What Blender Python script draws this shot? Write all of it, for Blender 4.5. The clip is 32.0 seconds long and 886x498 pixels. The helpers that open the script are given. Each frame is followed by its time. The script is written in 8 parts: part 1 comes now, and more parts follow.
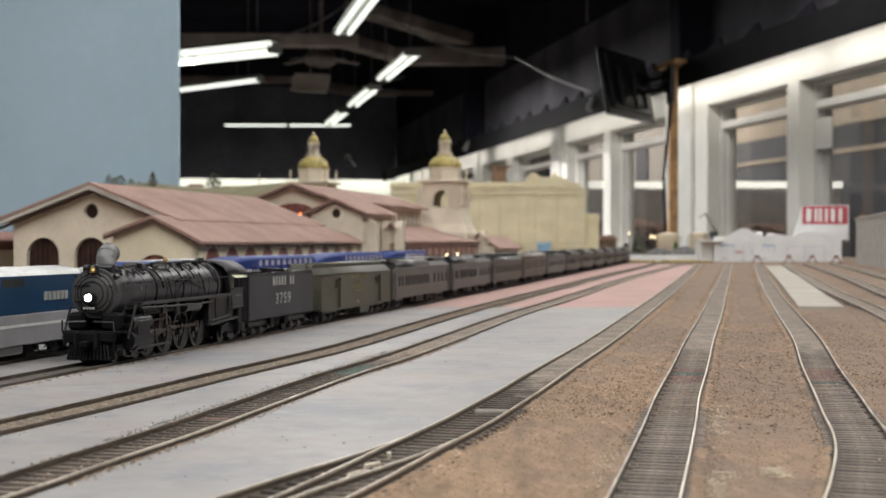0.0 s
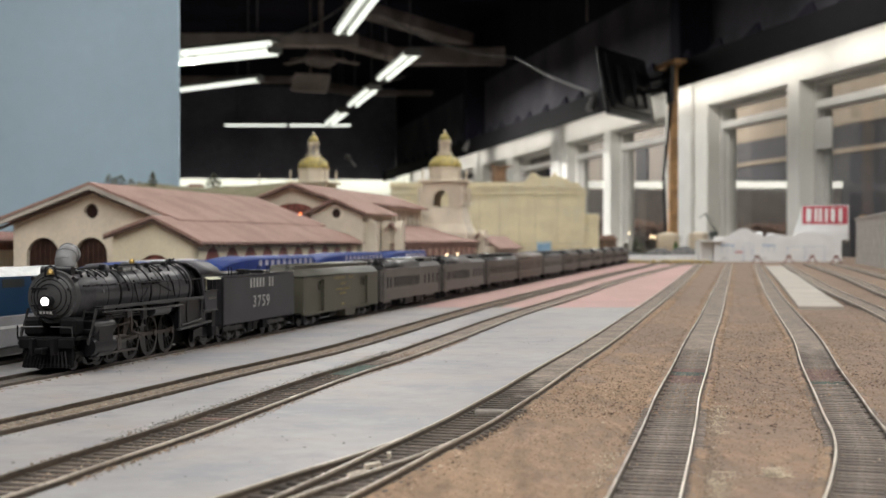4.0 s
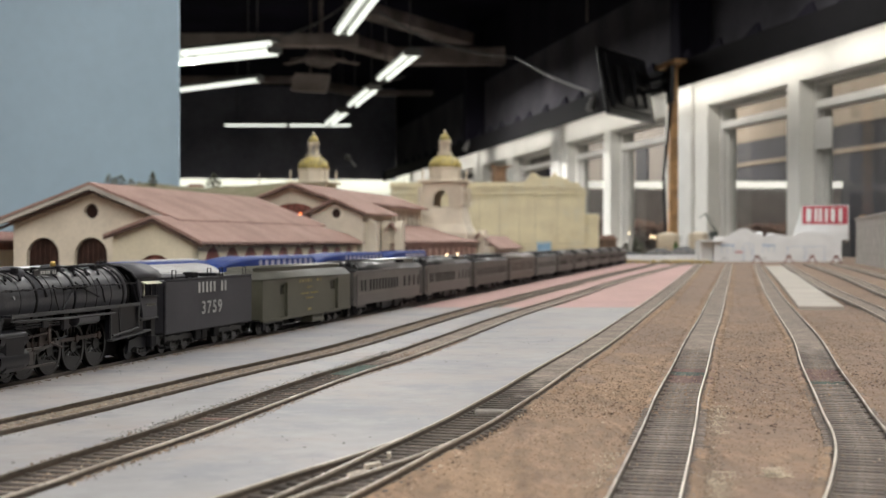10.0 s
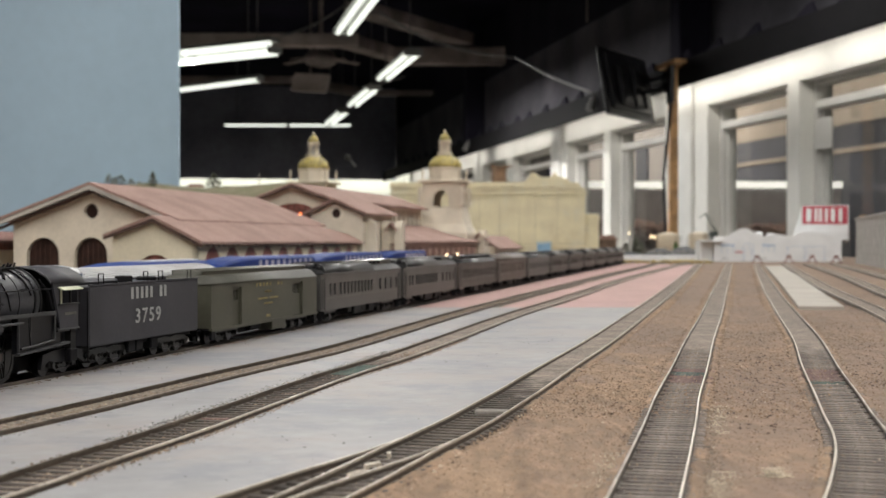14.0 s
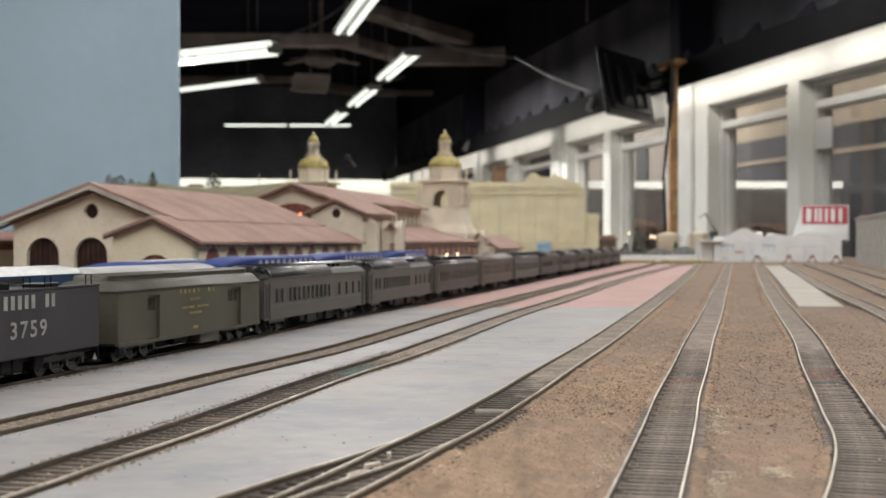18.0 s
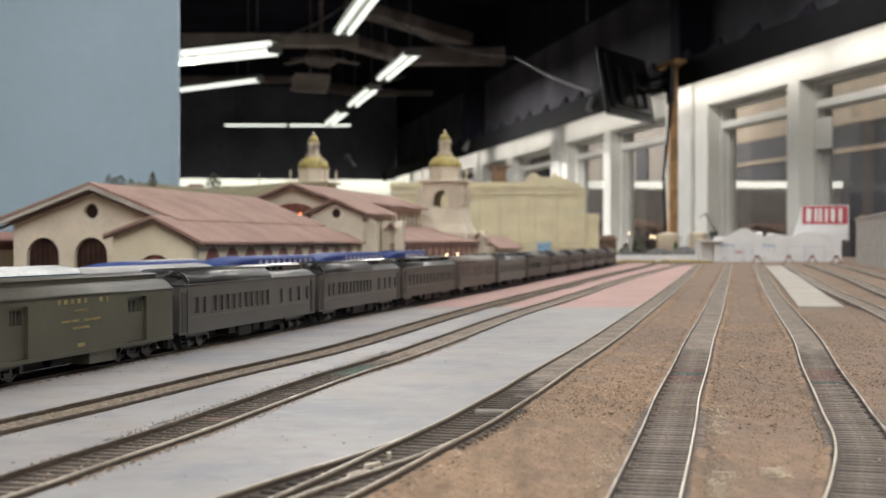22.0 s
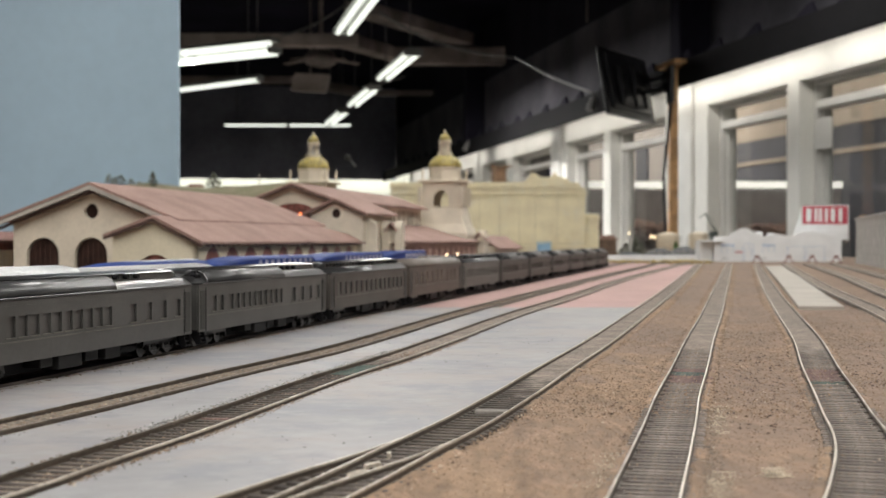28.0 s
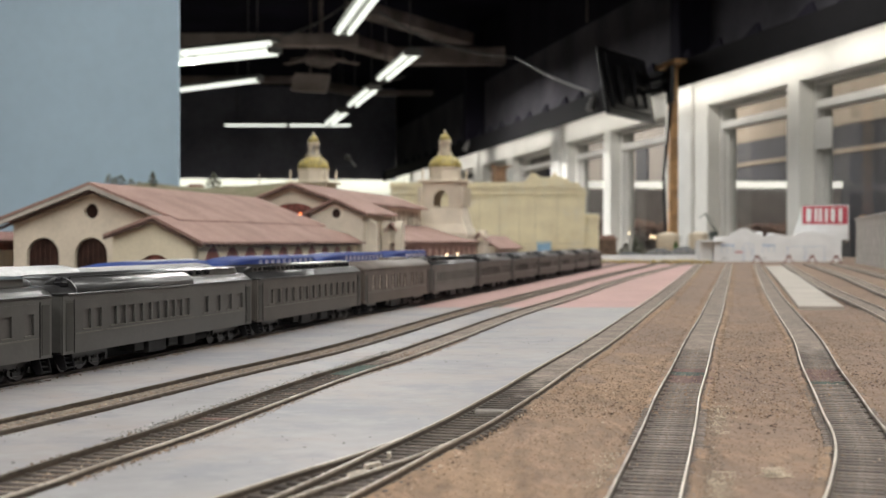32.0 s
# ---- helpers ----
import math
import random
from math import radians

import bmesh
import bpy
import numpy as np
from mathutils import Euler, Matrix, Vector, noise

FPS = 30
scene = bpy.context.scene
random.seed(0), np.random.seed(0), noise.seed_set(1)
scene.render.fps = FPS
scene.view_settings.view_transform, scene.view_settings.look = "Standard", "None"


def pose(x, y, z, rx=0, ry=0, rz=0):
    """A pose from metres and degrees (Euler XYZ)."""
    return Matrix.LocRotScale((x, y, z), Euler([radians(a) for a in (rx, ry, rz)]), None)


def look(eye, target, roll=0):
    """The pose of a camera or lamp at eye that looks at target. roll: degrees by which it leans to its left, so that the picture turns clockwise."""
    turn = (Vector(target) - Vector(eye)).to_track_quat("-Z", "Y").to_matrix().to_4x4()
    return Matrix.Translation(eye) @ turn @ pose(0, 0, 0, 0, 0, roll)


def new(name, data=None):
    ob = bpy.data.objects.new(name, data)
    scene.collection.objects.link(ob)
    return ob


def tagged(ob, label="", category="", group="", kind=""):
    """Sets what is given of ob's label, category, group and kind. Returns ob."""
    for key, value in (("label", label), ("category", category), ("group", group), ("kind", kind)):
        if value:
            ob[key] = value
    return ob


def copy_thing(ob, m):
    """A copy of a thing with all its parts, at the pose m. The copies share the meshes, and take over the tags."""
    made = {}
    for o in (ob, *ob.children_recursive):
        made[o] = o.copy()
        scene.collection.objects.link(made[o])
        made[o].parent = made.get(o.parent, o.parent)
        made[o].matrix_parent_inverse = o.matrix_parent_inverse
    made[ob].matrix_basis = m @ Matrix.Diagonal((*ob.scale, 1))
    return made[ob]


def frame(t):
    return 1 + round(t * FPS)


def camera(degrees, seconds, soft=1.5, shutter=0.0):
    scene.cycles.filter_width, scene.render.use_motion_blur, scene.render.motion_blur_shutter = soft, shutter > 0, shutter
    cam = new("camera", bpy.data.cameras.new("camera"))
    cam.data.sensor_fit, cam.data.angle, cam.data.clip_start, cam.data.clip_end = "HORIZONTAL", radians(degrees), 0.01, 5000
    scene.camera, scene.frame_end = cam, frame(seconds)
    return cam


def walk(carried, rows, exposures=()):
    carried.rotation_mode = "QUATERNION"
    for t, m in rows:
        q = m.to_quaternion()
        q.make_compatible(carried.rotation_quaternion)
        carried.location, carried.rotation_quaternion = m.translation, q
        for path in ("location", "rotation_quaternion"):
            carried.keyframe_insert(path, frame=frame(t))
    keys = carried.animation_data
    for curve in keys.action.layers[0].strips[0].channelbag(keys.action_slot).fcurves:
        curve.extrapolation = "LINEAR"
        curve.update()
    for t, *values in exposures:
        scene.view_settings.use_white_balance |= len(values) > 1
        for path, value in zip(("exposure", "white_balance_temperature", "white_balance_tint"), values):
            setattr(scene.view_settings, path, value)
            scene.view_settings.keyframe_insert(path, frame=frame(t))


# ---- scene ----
cam = camera(35.5, 32.0, soft=1.5)
EYE = (0.0, 0.0, 0.066)
STILL = look(EYE, (0.0, 10.0, 0.066 - 0.0531))
walk(cam, [(0.0, STILL), (32.0, STILL)], exposures=[(0.0, -0.11), (32.0, -0.11)])
cam.data.dof.use_dof = True
cam.data.dof.focus_distance = 0.62
cam.data.dof.aperture_fstop = 29.0

# ---------------------------------------------------------------- light
world = bpy.data.worlds.new("night_outside")
scene.world = world
world.use_nodes = True
world.node_tree.nodes["Background"].inputs[0].default_value = (0.02, 0.025, 0.035, 1)
world.node_tree.nodes["Background"].inputs[1].default_value = 0.3

# directions: the tracks run along T, the room along W
TH = 0.2075
TX, TY = math.sin(TH), math.cos(TH)
YAW = 78.11
WX, WY = -0.1772, 0.98418


def sn(s, n, z=0.0):
    """World place of s metres along the tracks, n metres to their right."""
    return Vector((s * TX + n * TY, s * TY - n * TX, z))


def rm(a, b, z=0.0):
    """World place in the room: a along the window wall, b towards it."""
    return Vector((a * WX + b * WY, a * WY - b * WX, z))


def along(p, yaw):
    return pose(p[0], p[1], p[2], 0, 0, yaw)


ROOM_YAW = math.degrees(math.atan2(WY, WX))


def area_lamp(name, place, yaw, sx, sy, watts, rx=0, ry=0, colour=(1.0, 0.98, 0.94)):
    data = bpy.data.lights.new(name, "AREA")
    data.shape, data.size, data.size_y, data.energy, data.color = "RECTANGLE", sx, sy, watts, colour
    ob = new(name, data)
    ob.matrix_basis = pose(*place, rx, ry, yaw)
    return ob


# fluorescent rows above the layout, and the strips behind the valances
LAMP_Z = 2.166
OVERHEAD = [(-1.3, 0.6), (-0.6, -1.9), (1.1, -0.9), (1.75, 1.7), (0.25, 3.4), (-1.6, 4.6), (1.2, 5.8), (1.75, 7.9)]
for ox, oy in OVERHEAD:
    area_lamp("tube_light", (ox, oy, LAMP_Z - 0.06), 101, 2.4, 0.3, 70 if oy < 0 else 38 if oy < 7 else 32)
for ox, oy in ((-0.55, 16.7), (-1.2, 12.6), (-2.9, 15.5)):
    area_lamp("tube_light", (ox, oy, LAMP_Z - 0.08), 101, 2.4, 0.3, 190)
for a0 in (7.6, 11.1, 14.8, 18.8, 22.8, 26.8):
    p = rm(a0, 4.30, 1.45)
    area_lamp("valance_light", p, ROOM_YAW, 3.4, 0.10, 9.0 if a0 < 12 else 5.6, rx=-40, colour=(1.0, 0.95, 0.86))
p = rm(29.15, 0.0, 1.5)
area_lamp("valance_light", p, ROOM_YAW + 90, 9.0, 0.12, 54, rx=-40, colour=(0.98, 1.0, 0.86))

# ---------------------------------------------------------------- materials
def mat(name, colour, rough=0.6, metal=0.0, vary=0.15, scale=40.0, fine=0.1, bump=0.0, tint=None, spec=0.5, rand=0.0, emit=None, power=0.0, coat=0.0):
    """A surface with broad and fine variation; scales are in features per metre."""
    m = bpy.data.materials.new(name)
    m.use_nodes = True
    nt = m.node_tree
    b = nt.nodes["Principled BSDF"]
    b.inputs["Roughness"].default_value = rough
    b.inputs["Metallic"].default_value = metal
    b.inputs["Specular IOR Level"].default_value = spec
    b.inputs["Coat Weight"].default_value = coat
    if emit:
        b.inputs["Emission Color"].default_value = (*emit, 1)
        b.inputs["Emission Strength"].default_value = power
    co = nt.nodes.new("ShaderNodeTexCoord")
    big = nt.nodes.new("ShaderNodeTexNoise")
    big.inputs["Scale"].default_value = scale
    big.inputs["Detail"].default_value = 5
    nt.links.new(co.outputs["Object"], big.inputs["Vector"])
    small = nt.nodes.new("ShaderNodeTexNoise")
    small.inputs["Scale"].default_value = scale * 14
    small.inputs["Detail"].default_value = 3
    nt.links.new(co.outputs["Object"], small.inputs["Vector"])
    ramp = nt.nodes.new("ShaderNodeMix")
    ramp.data_type = "RGBA"
    other = tint if tint else tuple(max(0.0, c * (1 - 2 * vary)) for c in colour)
    ramp.inputs["A"].default_value = (*[min(1, c * (1 + vary)) for c in colour], 1)
    ramp.inputs["B"].default_value = (*other, 1)
    sharp = nt.nodes.new("ShaderNodeMapRange")
    sharp.inputs["From Min"].default_value, sharp.inputs["From Max"].default_value = 0.32, 0.68
    nt.links.new(big.outputs["Fac"], sharp.inputs["Value"])
    nt.links.new(sharp.outputs["Result"], ramp.inputs["Factor"])
    hsv = nt.nodes.new("ShaderNodeHueSaturation")
    val = nt.nodes.new("ShaderNodeMapRange")
    val.inputs["From Min"].default_value, val.inputs["From Max"].default_value = 0.3, 0.7
    val.inputs["To Min"].default_value, val.inputs["To Max"].default_value = 1 - fine, 1 + fine
    nt.links.new(small.outputs["Fac"], val.inputs["Value"])
    last = val.outputs["Result"]
    if rand:
        oi = nt.nodes.new("ShaderNodeObjectInfo")
        rr = nt.nodes.new("ShaderNodeMapRange")
        rr.inputs["To Min"].default_value, rr.inputs["To Max"].default_value = 1 - rand, 1 + rand
        nt.links.new(oi.outputs["Random"], rr.inputs["Value"])
        mu = nt.nodes.new("ShaderNodeMath")
        mu.operation = "MULTIPLY"
        nt.links.new(last, mu.inputs[0])
        nt.links.new(rr.outputs["Result"], mu.inputs[1])
        last = mu.outputs[0]
    nt.links.new(last, hsv.inputs["Value"])
    nt.links.new(ramp.outputs["Result"], hsv.inputs["Color"])
    nt.links.new(hsv.outputs["Color"], b.inputs["Base Color"])
    if bump:
        bp = nt.nodes.new("ShaderNodeBump")
        bp.inputs["Strength"].default_value = 0.6
        bp.inputs["Distance"].default_value = bump
        nt.links.new(small.outputs["Fac"], bp.inputs["Height"])
        nt.links.new(bp.outputs["Normal"], b.inputs["Normal"])
    return m


def glow(name, colour, power):
    m = bpy.data.materials.new(name)
    m.use_nodes = True
    b = m.node_tree.nodes["Principled BSDF"]
    b.inputs["Base Color"].default_value = (*colour, 1)
    b.inputs["Emission Color"].default_value = (*colour, 1)
    b.inputs["Emission Strength"].default_value = power
    return m


def pane_mat():
    m = bpy.data.materials.new("window_glass")
    m.use_nodes = True
    nt = m.node_tree
    nt.nodes.remove(nt.nodes["Principled BSDF"])
    t, g, x = nt.nodes.new("ShaderNodeBsdfTransparent"), nt.nodes.new("ShaderNodeBsdfGlossy"), nt.nodes.new("ShaderNodeMixShader")
    t.inputs[0].default_value = (0.9, 0.92, 0.92, 1)
    g.inputs["Roughness"].default_value = 0.03
    x.inputs[0].default_value = 0.06
    nt.links.new(t.outputs[0], x.inputs[1])
    nt.links.new(g.outputs[0], x.inputs[2])
    nt.links.new(x.outputs[0], nt.nodes["Material Output"].inputs["Surface"])
    return m


M_GLASS = pane_mat()
M_WHITE = mat("white_wall_paint", (0.78, 0.77, 0.73), 0.6, vary=0.04, scale=1.5, fine=0.02)
M_FRAME = mat("white_frame_paint", (0.74, 0.73, 0.70), 0.45, vary=0.05, scale=3, fine=0.03)
M_BLACK = mat("black_ceiling_paint", (0.0100, 0.0082, 0.0200), 0.9, vary=0.3, scale=1.0, fine=0.15, spec=0.1)
M_NIGHT = mat("blue_black_panel_paint", (0.30, 0.30, 0.36), 0.8, vary=0.2, scale=0.8, fine=0.1)
M_CHAR = mat("charcoal_valance_paint", (0.0095, 0.0090, 0.0105), 0.85, vary=0.2, scale=1.2, fine=0.08, spec=0.15)
M_PANEL = mat("dark_grey_panel_paint", (0.098, 0.093, 0.106), 0.9, vary=0.2, scale=1.2, fine=0.08, spec=0.12)
M_UPPER = mat("matt_black_wall_paint", (0.0210, 0.0190, 0.0290), 0.9, vary=0.15, scale=1.2, fine=0.08, spec=0.1)
M_BEAM = mat("dark_brown_beam", (0.33, 0.272, 0.245), 0.7, vary=0.25, scale=2.0, fine=0.1)
M_ROOMFLOOR = mat("dark_room_floor", (0.10, 0.09, 0.08), 0.5, vary=0.2, scale=3)
M_POST = mat("orange_wood_post", (0.66, 0.38, 0.17), 0.5, vary=0.2, scale=12, fine=0.15)
M_TUBE = glow("fluorescent_tube", (0.96, 1.0, 0.90), 1.3)
M_LAMPBODY = mat("lamp_housing_white", (0.30, 0.30, 0.29), 0.4, vary=0.04, scale=4)
M_CABLE = mat("grey_cable", (0.16, 0.155, 0.15), 0.5, vary=0.1, scale=20)
M_TV = mat("black_plastic", (0.010, 0.010, 0.012), 0.4, vary=0.2, scale=8, fine=0.05)
M_BEZEL = mat("grey_plastic_edge", (0.045, 0.045, 0.048), 0.35, vary=0.1, scale=8)
M_SKYBLUE = mat("sky_blue_backdrop_paint", (0.435, 0.585, 0.71), 0.75, vary=0.05, scale=2.5, fine=0.02)
M_DIRT = mat("brown_layout_dirt", (0.232, 0.150, 0.094), 0.95, vary=0.15, scale=12, fine=0.5, bump=0.0018, tint=(0.172, 0.118, 0.086))
# near-black filling: the train's contact shadow put into the bed colour
M_SHADEBED = mat("shade_darkened_track_bed", (0.036, 0.031, 0.028), 0.9, vary=0.3, scale=90, fine=0.4, tint=(0.085, 0.072, 0.062))
M_BED = mat("dark_track_bed", (0.082, 0.068, 0.058), 0.95, vary=0.3, scale=150, fine=0.4)
M_TRACKFILL = mat("grey_brown_track_filling", (0.200, 0.163, 0.134), 0.95, vary=0.25, scale=45, fine=0.5, bump=0.0010, tint=(0.145, 0.118, 0.099))


def mottled(m, scale, low, lo=0.42, hi=0.60, amount=0.75):
    """Lays a third, sharper layer of mottling over a material's base colour."""
    nt = m.node_tree
    b = nt.nodes["Principled BSDF"]
    src = b.inputs["Base Color"].links[0].from_socket
    co = [n for n in nt.nodes if n.bl_idname == "ShaderNodeTexCoord"][0]
    nz = nt.nodes.new("ShaderNodeTexNoise")
    nz.inputs["Scale"].default_value, nz.inputs["Detail"].default_value, nz.inputs["Roughness"].default_value = scale, 8, 0.75
    nt.links.new(co.outputs["Object"], nz.inputs["Vector"])
    mr = nt.nodes.new("ShaderNodeMapRange")
    mr.inputs["From Min"].default_value, mr.inputs["From Max"].default_value, mr.inputs["To Max"].default_value = lo, hi, amount
    nt.links.new(nz.outputs["Fac"], mr.inputs["Value"])
    mx = nt.nodes.new("ShaderNodeMix")
    mx.data_type = "RGBA"
    nt.links.new(mr.outputs["Result"], mx.inputs["Factor"])
    nt.links.new(src, mx.inputs["A"])
    mx.inputs["B"].default_value = (*low, 1)
    nt.links.new(mx.outputs["Result"], b.inputs["Base Color"])


mottled(M_DIRT, 7, (0.335, 0.222, 0.128), 0.54, 0.70, 0.65)
mottled(M_DIRT, 350, (0.115, 0.080, 0.060), 0.50, 0.64, 0.65)
mottled(M_DIRT, 5, (0.172, 0.126, 0.100), 0.46, 0.66, 0.75)
mottled(M_DIRT, 60, (0.150, 0.108, 0.082), 0.50, 0.72, 0.55)
mottled(M_DIRT, 900, (0.085, 0.060, 0.046), 0.54, 0.68, 0.6)
mottled(M_DIRT, 520, (0.40, 0.30, 0.215), 0.60, 0.70, 0.6)
mottled(M_DIRT, 14, (0.44, 0.355, 0.25), 0.60, 0.78, 0.6)
mottled(M_DIRT, 28, (0.120, 0.080, 0.058), 0.58, 0.74, 0.6)
mottled(M_DIRT, 170, (0.105, 0.070, 0.050), 0.53, 0.66, 0.7)
mottled(M_DIRT, 240, (0.33, 0.235, 0.165), 0.57, 0.68, 0.6)
mottled(M_DIRT, 16, (0.345, 0.228, 0.133), 0.40, 0.62, 0.42)
nt = M_DIRT.node_tree
# drawn out along the view, so dark speckles also imitate shade between grains
stretched = nt.nodes.new("ShaderNodeMapping")
stretched.inputs["Scale"].default_value = (1.0, 0.24, 1.0)
for link in list(nt.links):
    if link.from_node.bl_idname == "ShaderNodeTexCoord":
        nt.links.new(stretched.outputs["Vector"], link.to_socket)
nt.links.new([n for n in nt.nodes if n.bl_idname == "ShaderNodeTexCoord"][0].outputs["Object"], stretched.inputs["Vector"])
M_EARTH = M_DIRT.copy()
M_EARTH.name = "grey_brown_yard_earth"
mottled(M_EARTH, 9, (0.186, 0.132, 0.103), 0.30, 0.52, 0.66)
mottled(M_EARTH, 45, (0.125, 0.090, 0.068), 0.52, 0.66, 0.5)
mottled(M_EARTH, 12, (0.40, 0.325, 0.24), 0.64, 0.74, 0.7)
M_GREYPLAT = mat("grey_painted_platform", (0.268, 0.258, 0.257), 0.55, vary=0.05, scale=7, fine=0.07, bump=0.0003, tint=(0.205, 0.198, 0.202))
mottled(M_GREYPLAT, 26, (0.138, 0.135, 0.136), 0.54, 0.74, 0.7)
mottled(M_GREYPLAT, 90, (0.30, 0.298, 0.295), 0.60, 0.74, 0.5)
mottled(M_GREYPLAT, 6, (0.268, 0.226, 0.204), 0.46, 0.60, 0.75)
mottled(M_GREYPLAT, 13, (0.180, 0.184, 0.204), 0.48, 0.60, 0.8)
mottled(M_GREYPLAT, 38, (0.285, 0.283, 0.282), 0.54, 0.66, 0.55)
mottled(M_GREYPLAT, 9, (0.165, 0.150, 0.142), 0.56, 0.70, 0.7)
mottled(M_GREYPLAT, 500, (0.10, 0.095, 0.09), 0.70, 0.76, 0.7)
M_PINKPLAT = mat("pink_platform_paint", (0.40, 0.248, 0.226), 0.75, vary=0.08, scale=9, fine=0.06, tint=(0.355, 0.222, 0.202))
M_TANPLAT = mat("cream_card_platform", (0.385, 0.352, 0.308), 0.8, vary=0.07, scale=14, fine=0.05)
M_TIE = mat("weathered_brown_tie", (0.172, 0.144, 0.126), 0.85, vary=0.25, scale=120, fine=0.3, rand=0.26)
M_TIEDARK = mat("dark_creosote_tie", (0.066, 0.052, 0.043), 0.8, vary=0.25, scale=120, fine=0.3, rand=0.25)
M_SANDBED = mat("sandy_brown_track_bed", (0.215, 0.170, 0.130), 0.95, vary=0.2, scale=60, fine=0.45, tint=(0.14, 0.115, 0.095), bump=0.0006)
M_TIECOL = [mat("red_painted_tie", (0.160, 0.098, 0.088), 0.8, vary=0.25, scale=90, fine=0.3), mat("green_painted_tie", (0.066, 0.098, 0.084), 0.8, vary=0.25, scale=90, fine=0.3)]
M_BALLAST = mat("brown_grey_ballast", (0.095, 0.077, 0.063), 0.95, vary=0.3, scale=34, fine=0.6, bump=0.0012, tint=(0.175, 0.138, 0.10))
mottled(M_BALLAST, 260, (0.055, 0.045, 0.038), 0.50, 0.66, 0.85)
M_RAIL = mat("rusty_brown_rail_web", (0.10, 0.083, 0.070), 0.55, metal=0.2, vary=0.25, scale=35, fine=0.2, tint=(0.062, 0.048, 0.038))
M_RAILHEAD = mat("polished_rail_head", (0.50, 0.45, 0.38), 0.40, metal=0.45, vary=0.2, scale=30, fine=0.2, tint=(0.36, 0.305, 0.245))
M_RAILWORN = mat("worn_grey_rail_head", (0.15, 0.125, 0.10), 0.45, metal=0.5, vary=0.35, scale=30, fine=0.3, tint=(0.055, 0.043, 0.034))
M_RAILTAN = mat("dull_tan_rail_head", (0.43, 0.385, 0.325), 0.42, metal=0.4, vary=0.3, scale=30, fine=0.25, tint=(0.17, 0.14, 0.112))
M_RAILDARK = mat("sooty_dark_rail", (0.095, 0.078, 0.066), 0.6, metal=0.2, vary=0.3, scale=40, fine=0.2)
M_RAILDULL = mat("dull_brown_rail", (0.050, 0.039, 0.031), 0.6, metal=0.2, vary=0.3, scale=40, fine=0.25, tint=(0.105, 0.080, 0.060))
M_STUCCO = mat("cream_stucco", (0.675, 0.602, 0.490), 0.85, vary=0.06, scale=22, fine=0.06, bump=0.0003)
M_STUCCO2 = mat("pale_cream_stucco", (0.66, 0.595, 0.45), 0.85, vary=0.05, scale=22, fine=0.05)
M_YELLOW = mat("pale_yellow_card", (0.70, 0.63, 0.425), 0.85, vary=0.06, scale=14, fine=0.07, tint=(0.62, 0.545, 0.37))
mottled(M_YELLOW, 10, (0.60, 0.58, 0.48), 0.52, 0.70, 0.7)
mottled(M_YELLOW, 7, (0.56, 0.45, 0.25), 0.55, 0.72, 0.6)
M_YLINE = mat("faded_drawn_line", (0.555, 0.49, 0.33), 0.85, vary=0.1, scale=30)
M_ROOFT = mat("red_brown_tile_roof", (0.310, 0.198, 0.168), 0.85, vary=0.12, scale=22, fine=0.16, bump=0.0005, tint=(0.255, 0.158, 0.132))
M_ROOFEDGE = mat("dark_brown_rafter", (0.075, 0.04, 0.03), 0.8, vary=0.2, scale=60)
M_FASCIA = mat("pale_fascia_board", (0.43, 0.39, 0.35), 0.75, vary=0.1, scale=40)
M_DARKWIN = mat("dark_brown_glazing", (0.035, 0.016, 0.013), 0.3, vary=0.3, scale=80)
M_REDARCH = mat("dark_red_arch_glazing", (0.22, 0.078, 0.062), 0.5, vary=0.25, scale=90)
M_GILT = mat("yellow_mosaic_dome", (0.44, 0.34, 0.08), 0.5, vary=0.3, scale=160, fine=0.4, tint=(0.16, 0.15, 0.09))
M_GLOWRED = glow("warm_red_lamp", (1.0, 0.22, 0.06), 5.0)
M_GLOWWARM = glow("warm_lamp", (1.0, 0.75, 0.45), 8.0)
M_LEAF = mat("dusty_green_leaves", (0.18, 0.19, 0.15), 0.9, vary=0.4, scale=90, fine=0.3, rand=0.2)
M_PALM = mat("fresh_green_leaves", (0.12, 0.21, 0.06), 0.8, vary=0.3, scale=90, fine=0.3)
M_TRUNK = mat("brown_bark", (0.09, 0.065, 0.045), 0.9, vary=0.3, scale=150)
M_HILL = mat("dull_green_hill", (0.13, 0.125, 0.07), 0.95, vary=0.3, scale=40, fine=0.4, tint=(0.22, 0.19, 0.13))

# ---------------------------------------------------------------- mesh helpers
def thing(name, m, label, category, group="", kind=""):
    ob = new(name)
    ob.empty_display_size = 0.01
    ob.matrix_basis = m
    return tagged(ob, label, category, group, kind)


def mesh_of(name, bm, material, smooth=False):
    if smooth:
        for fc in bm.faces:
            fc.smooth = True
        for e in bm.edges:
            if len(e.link_faces) == 2 and e.calc_face_angle(0) > 0.6:
                e.smooth = False
    bmesh.ops.recalc_face_normals(bm, faces=bm.faces)
    me = bpy.data.meshes.new(name)
    bm.to_mesh(me)
    bm.free()
    me.materials.append(material)
    return me


def part(name, bm, material, parent=None, label="", smooth=False, at=None):
    ob = new(name, mesh_of(name, bm, material, smooth))
    ob.parent = parent
    if at is not None:
        ob.matrix_basis = at
    return tagged(ob, label)


def share(name, me, parent, at, label=""):
    ob = new(name, me)
    ob.parent = parent
    ob.matrix_basis = at
    return tagged(ob, label)


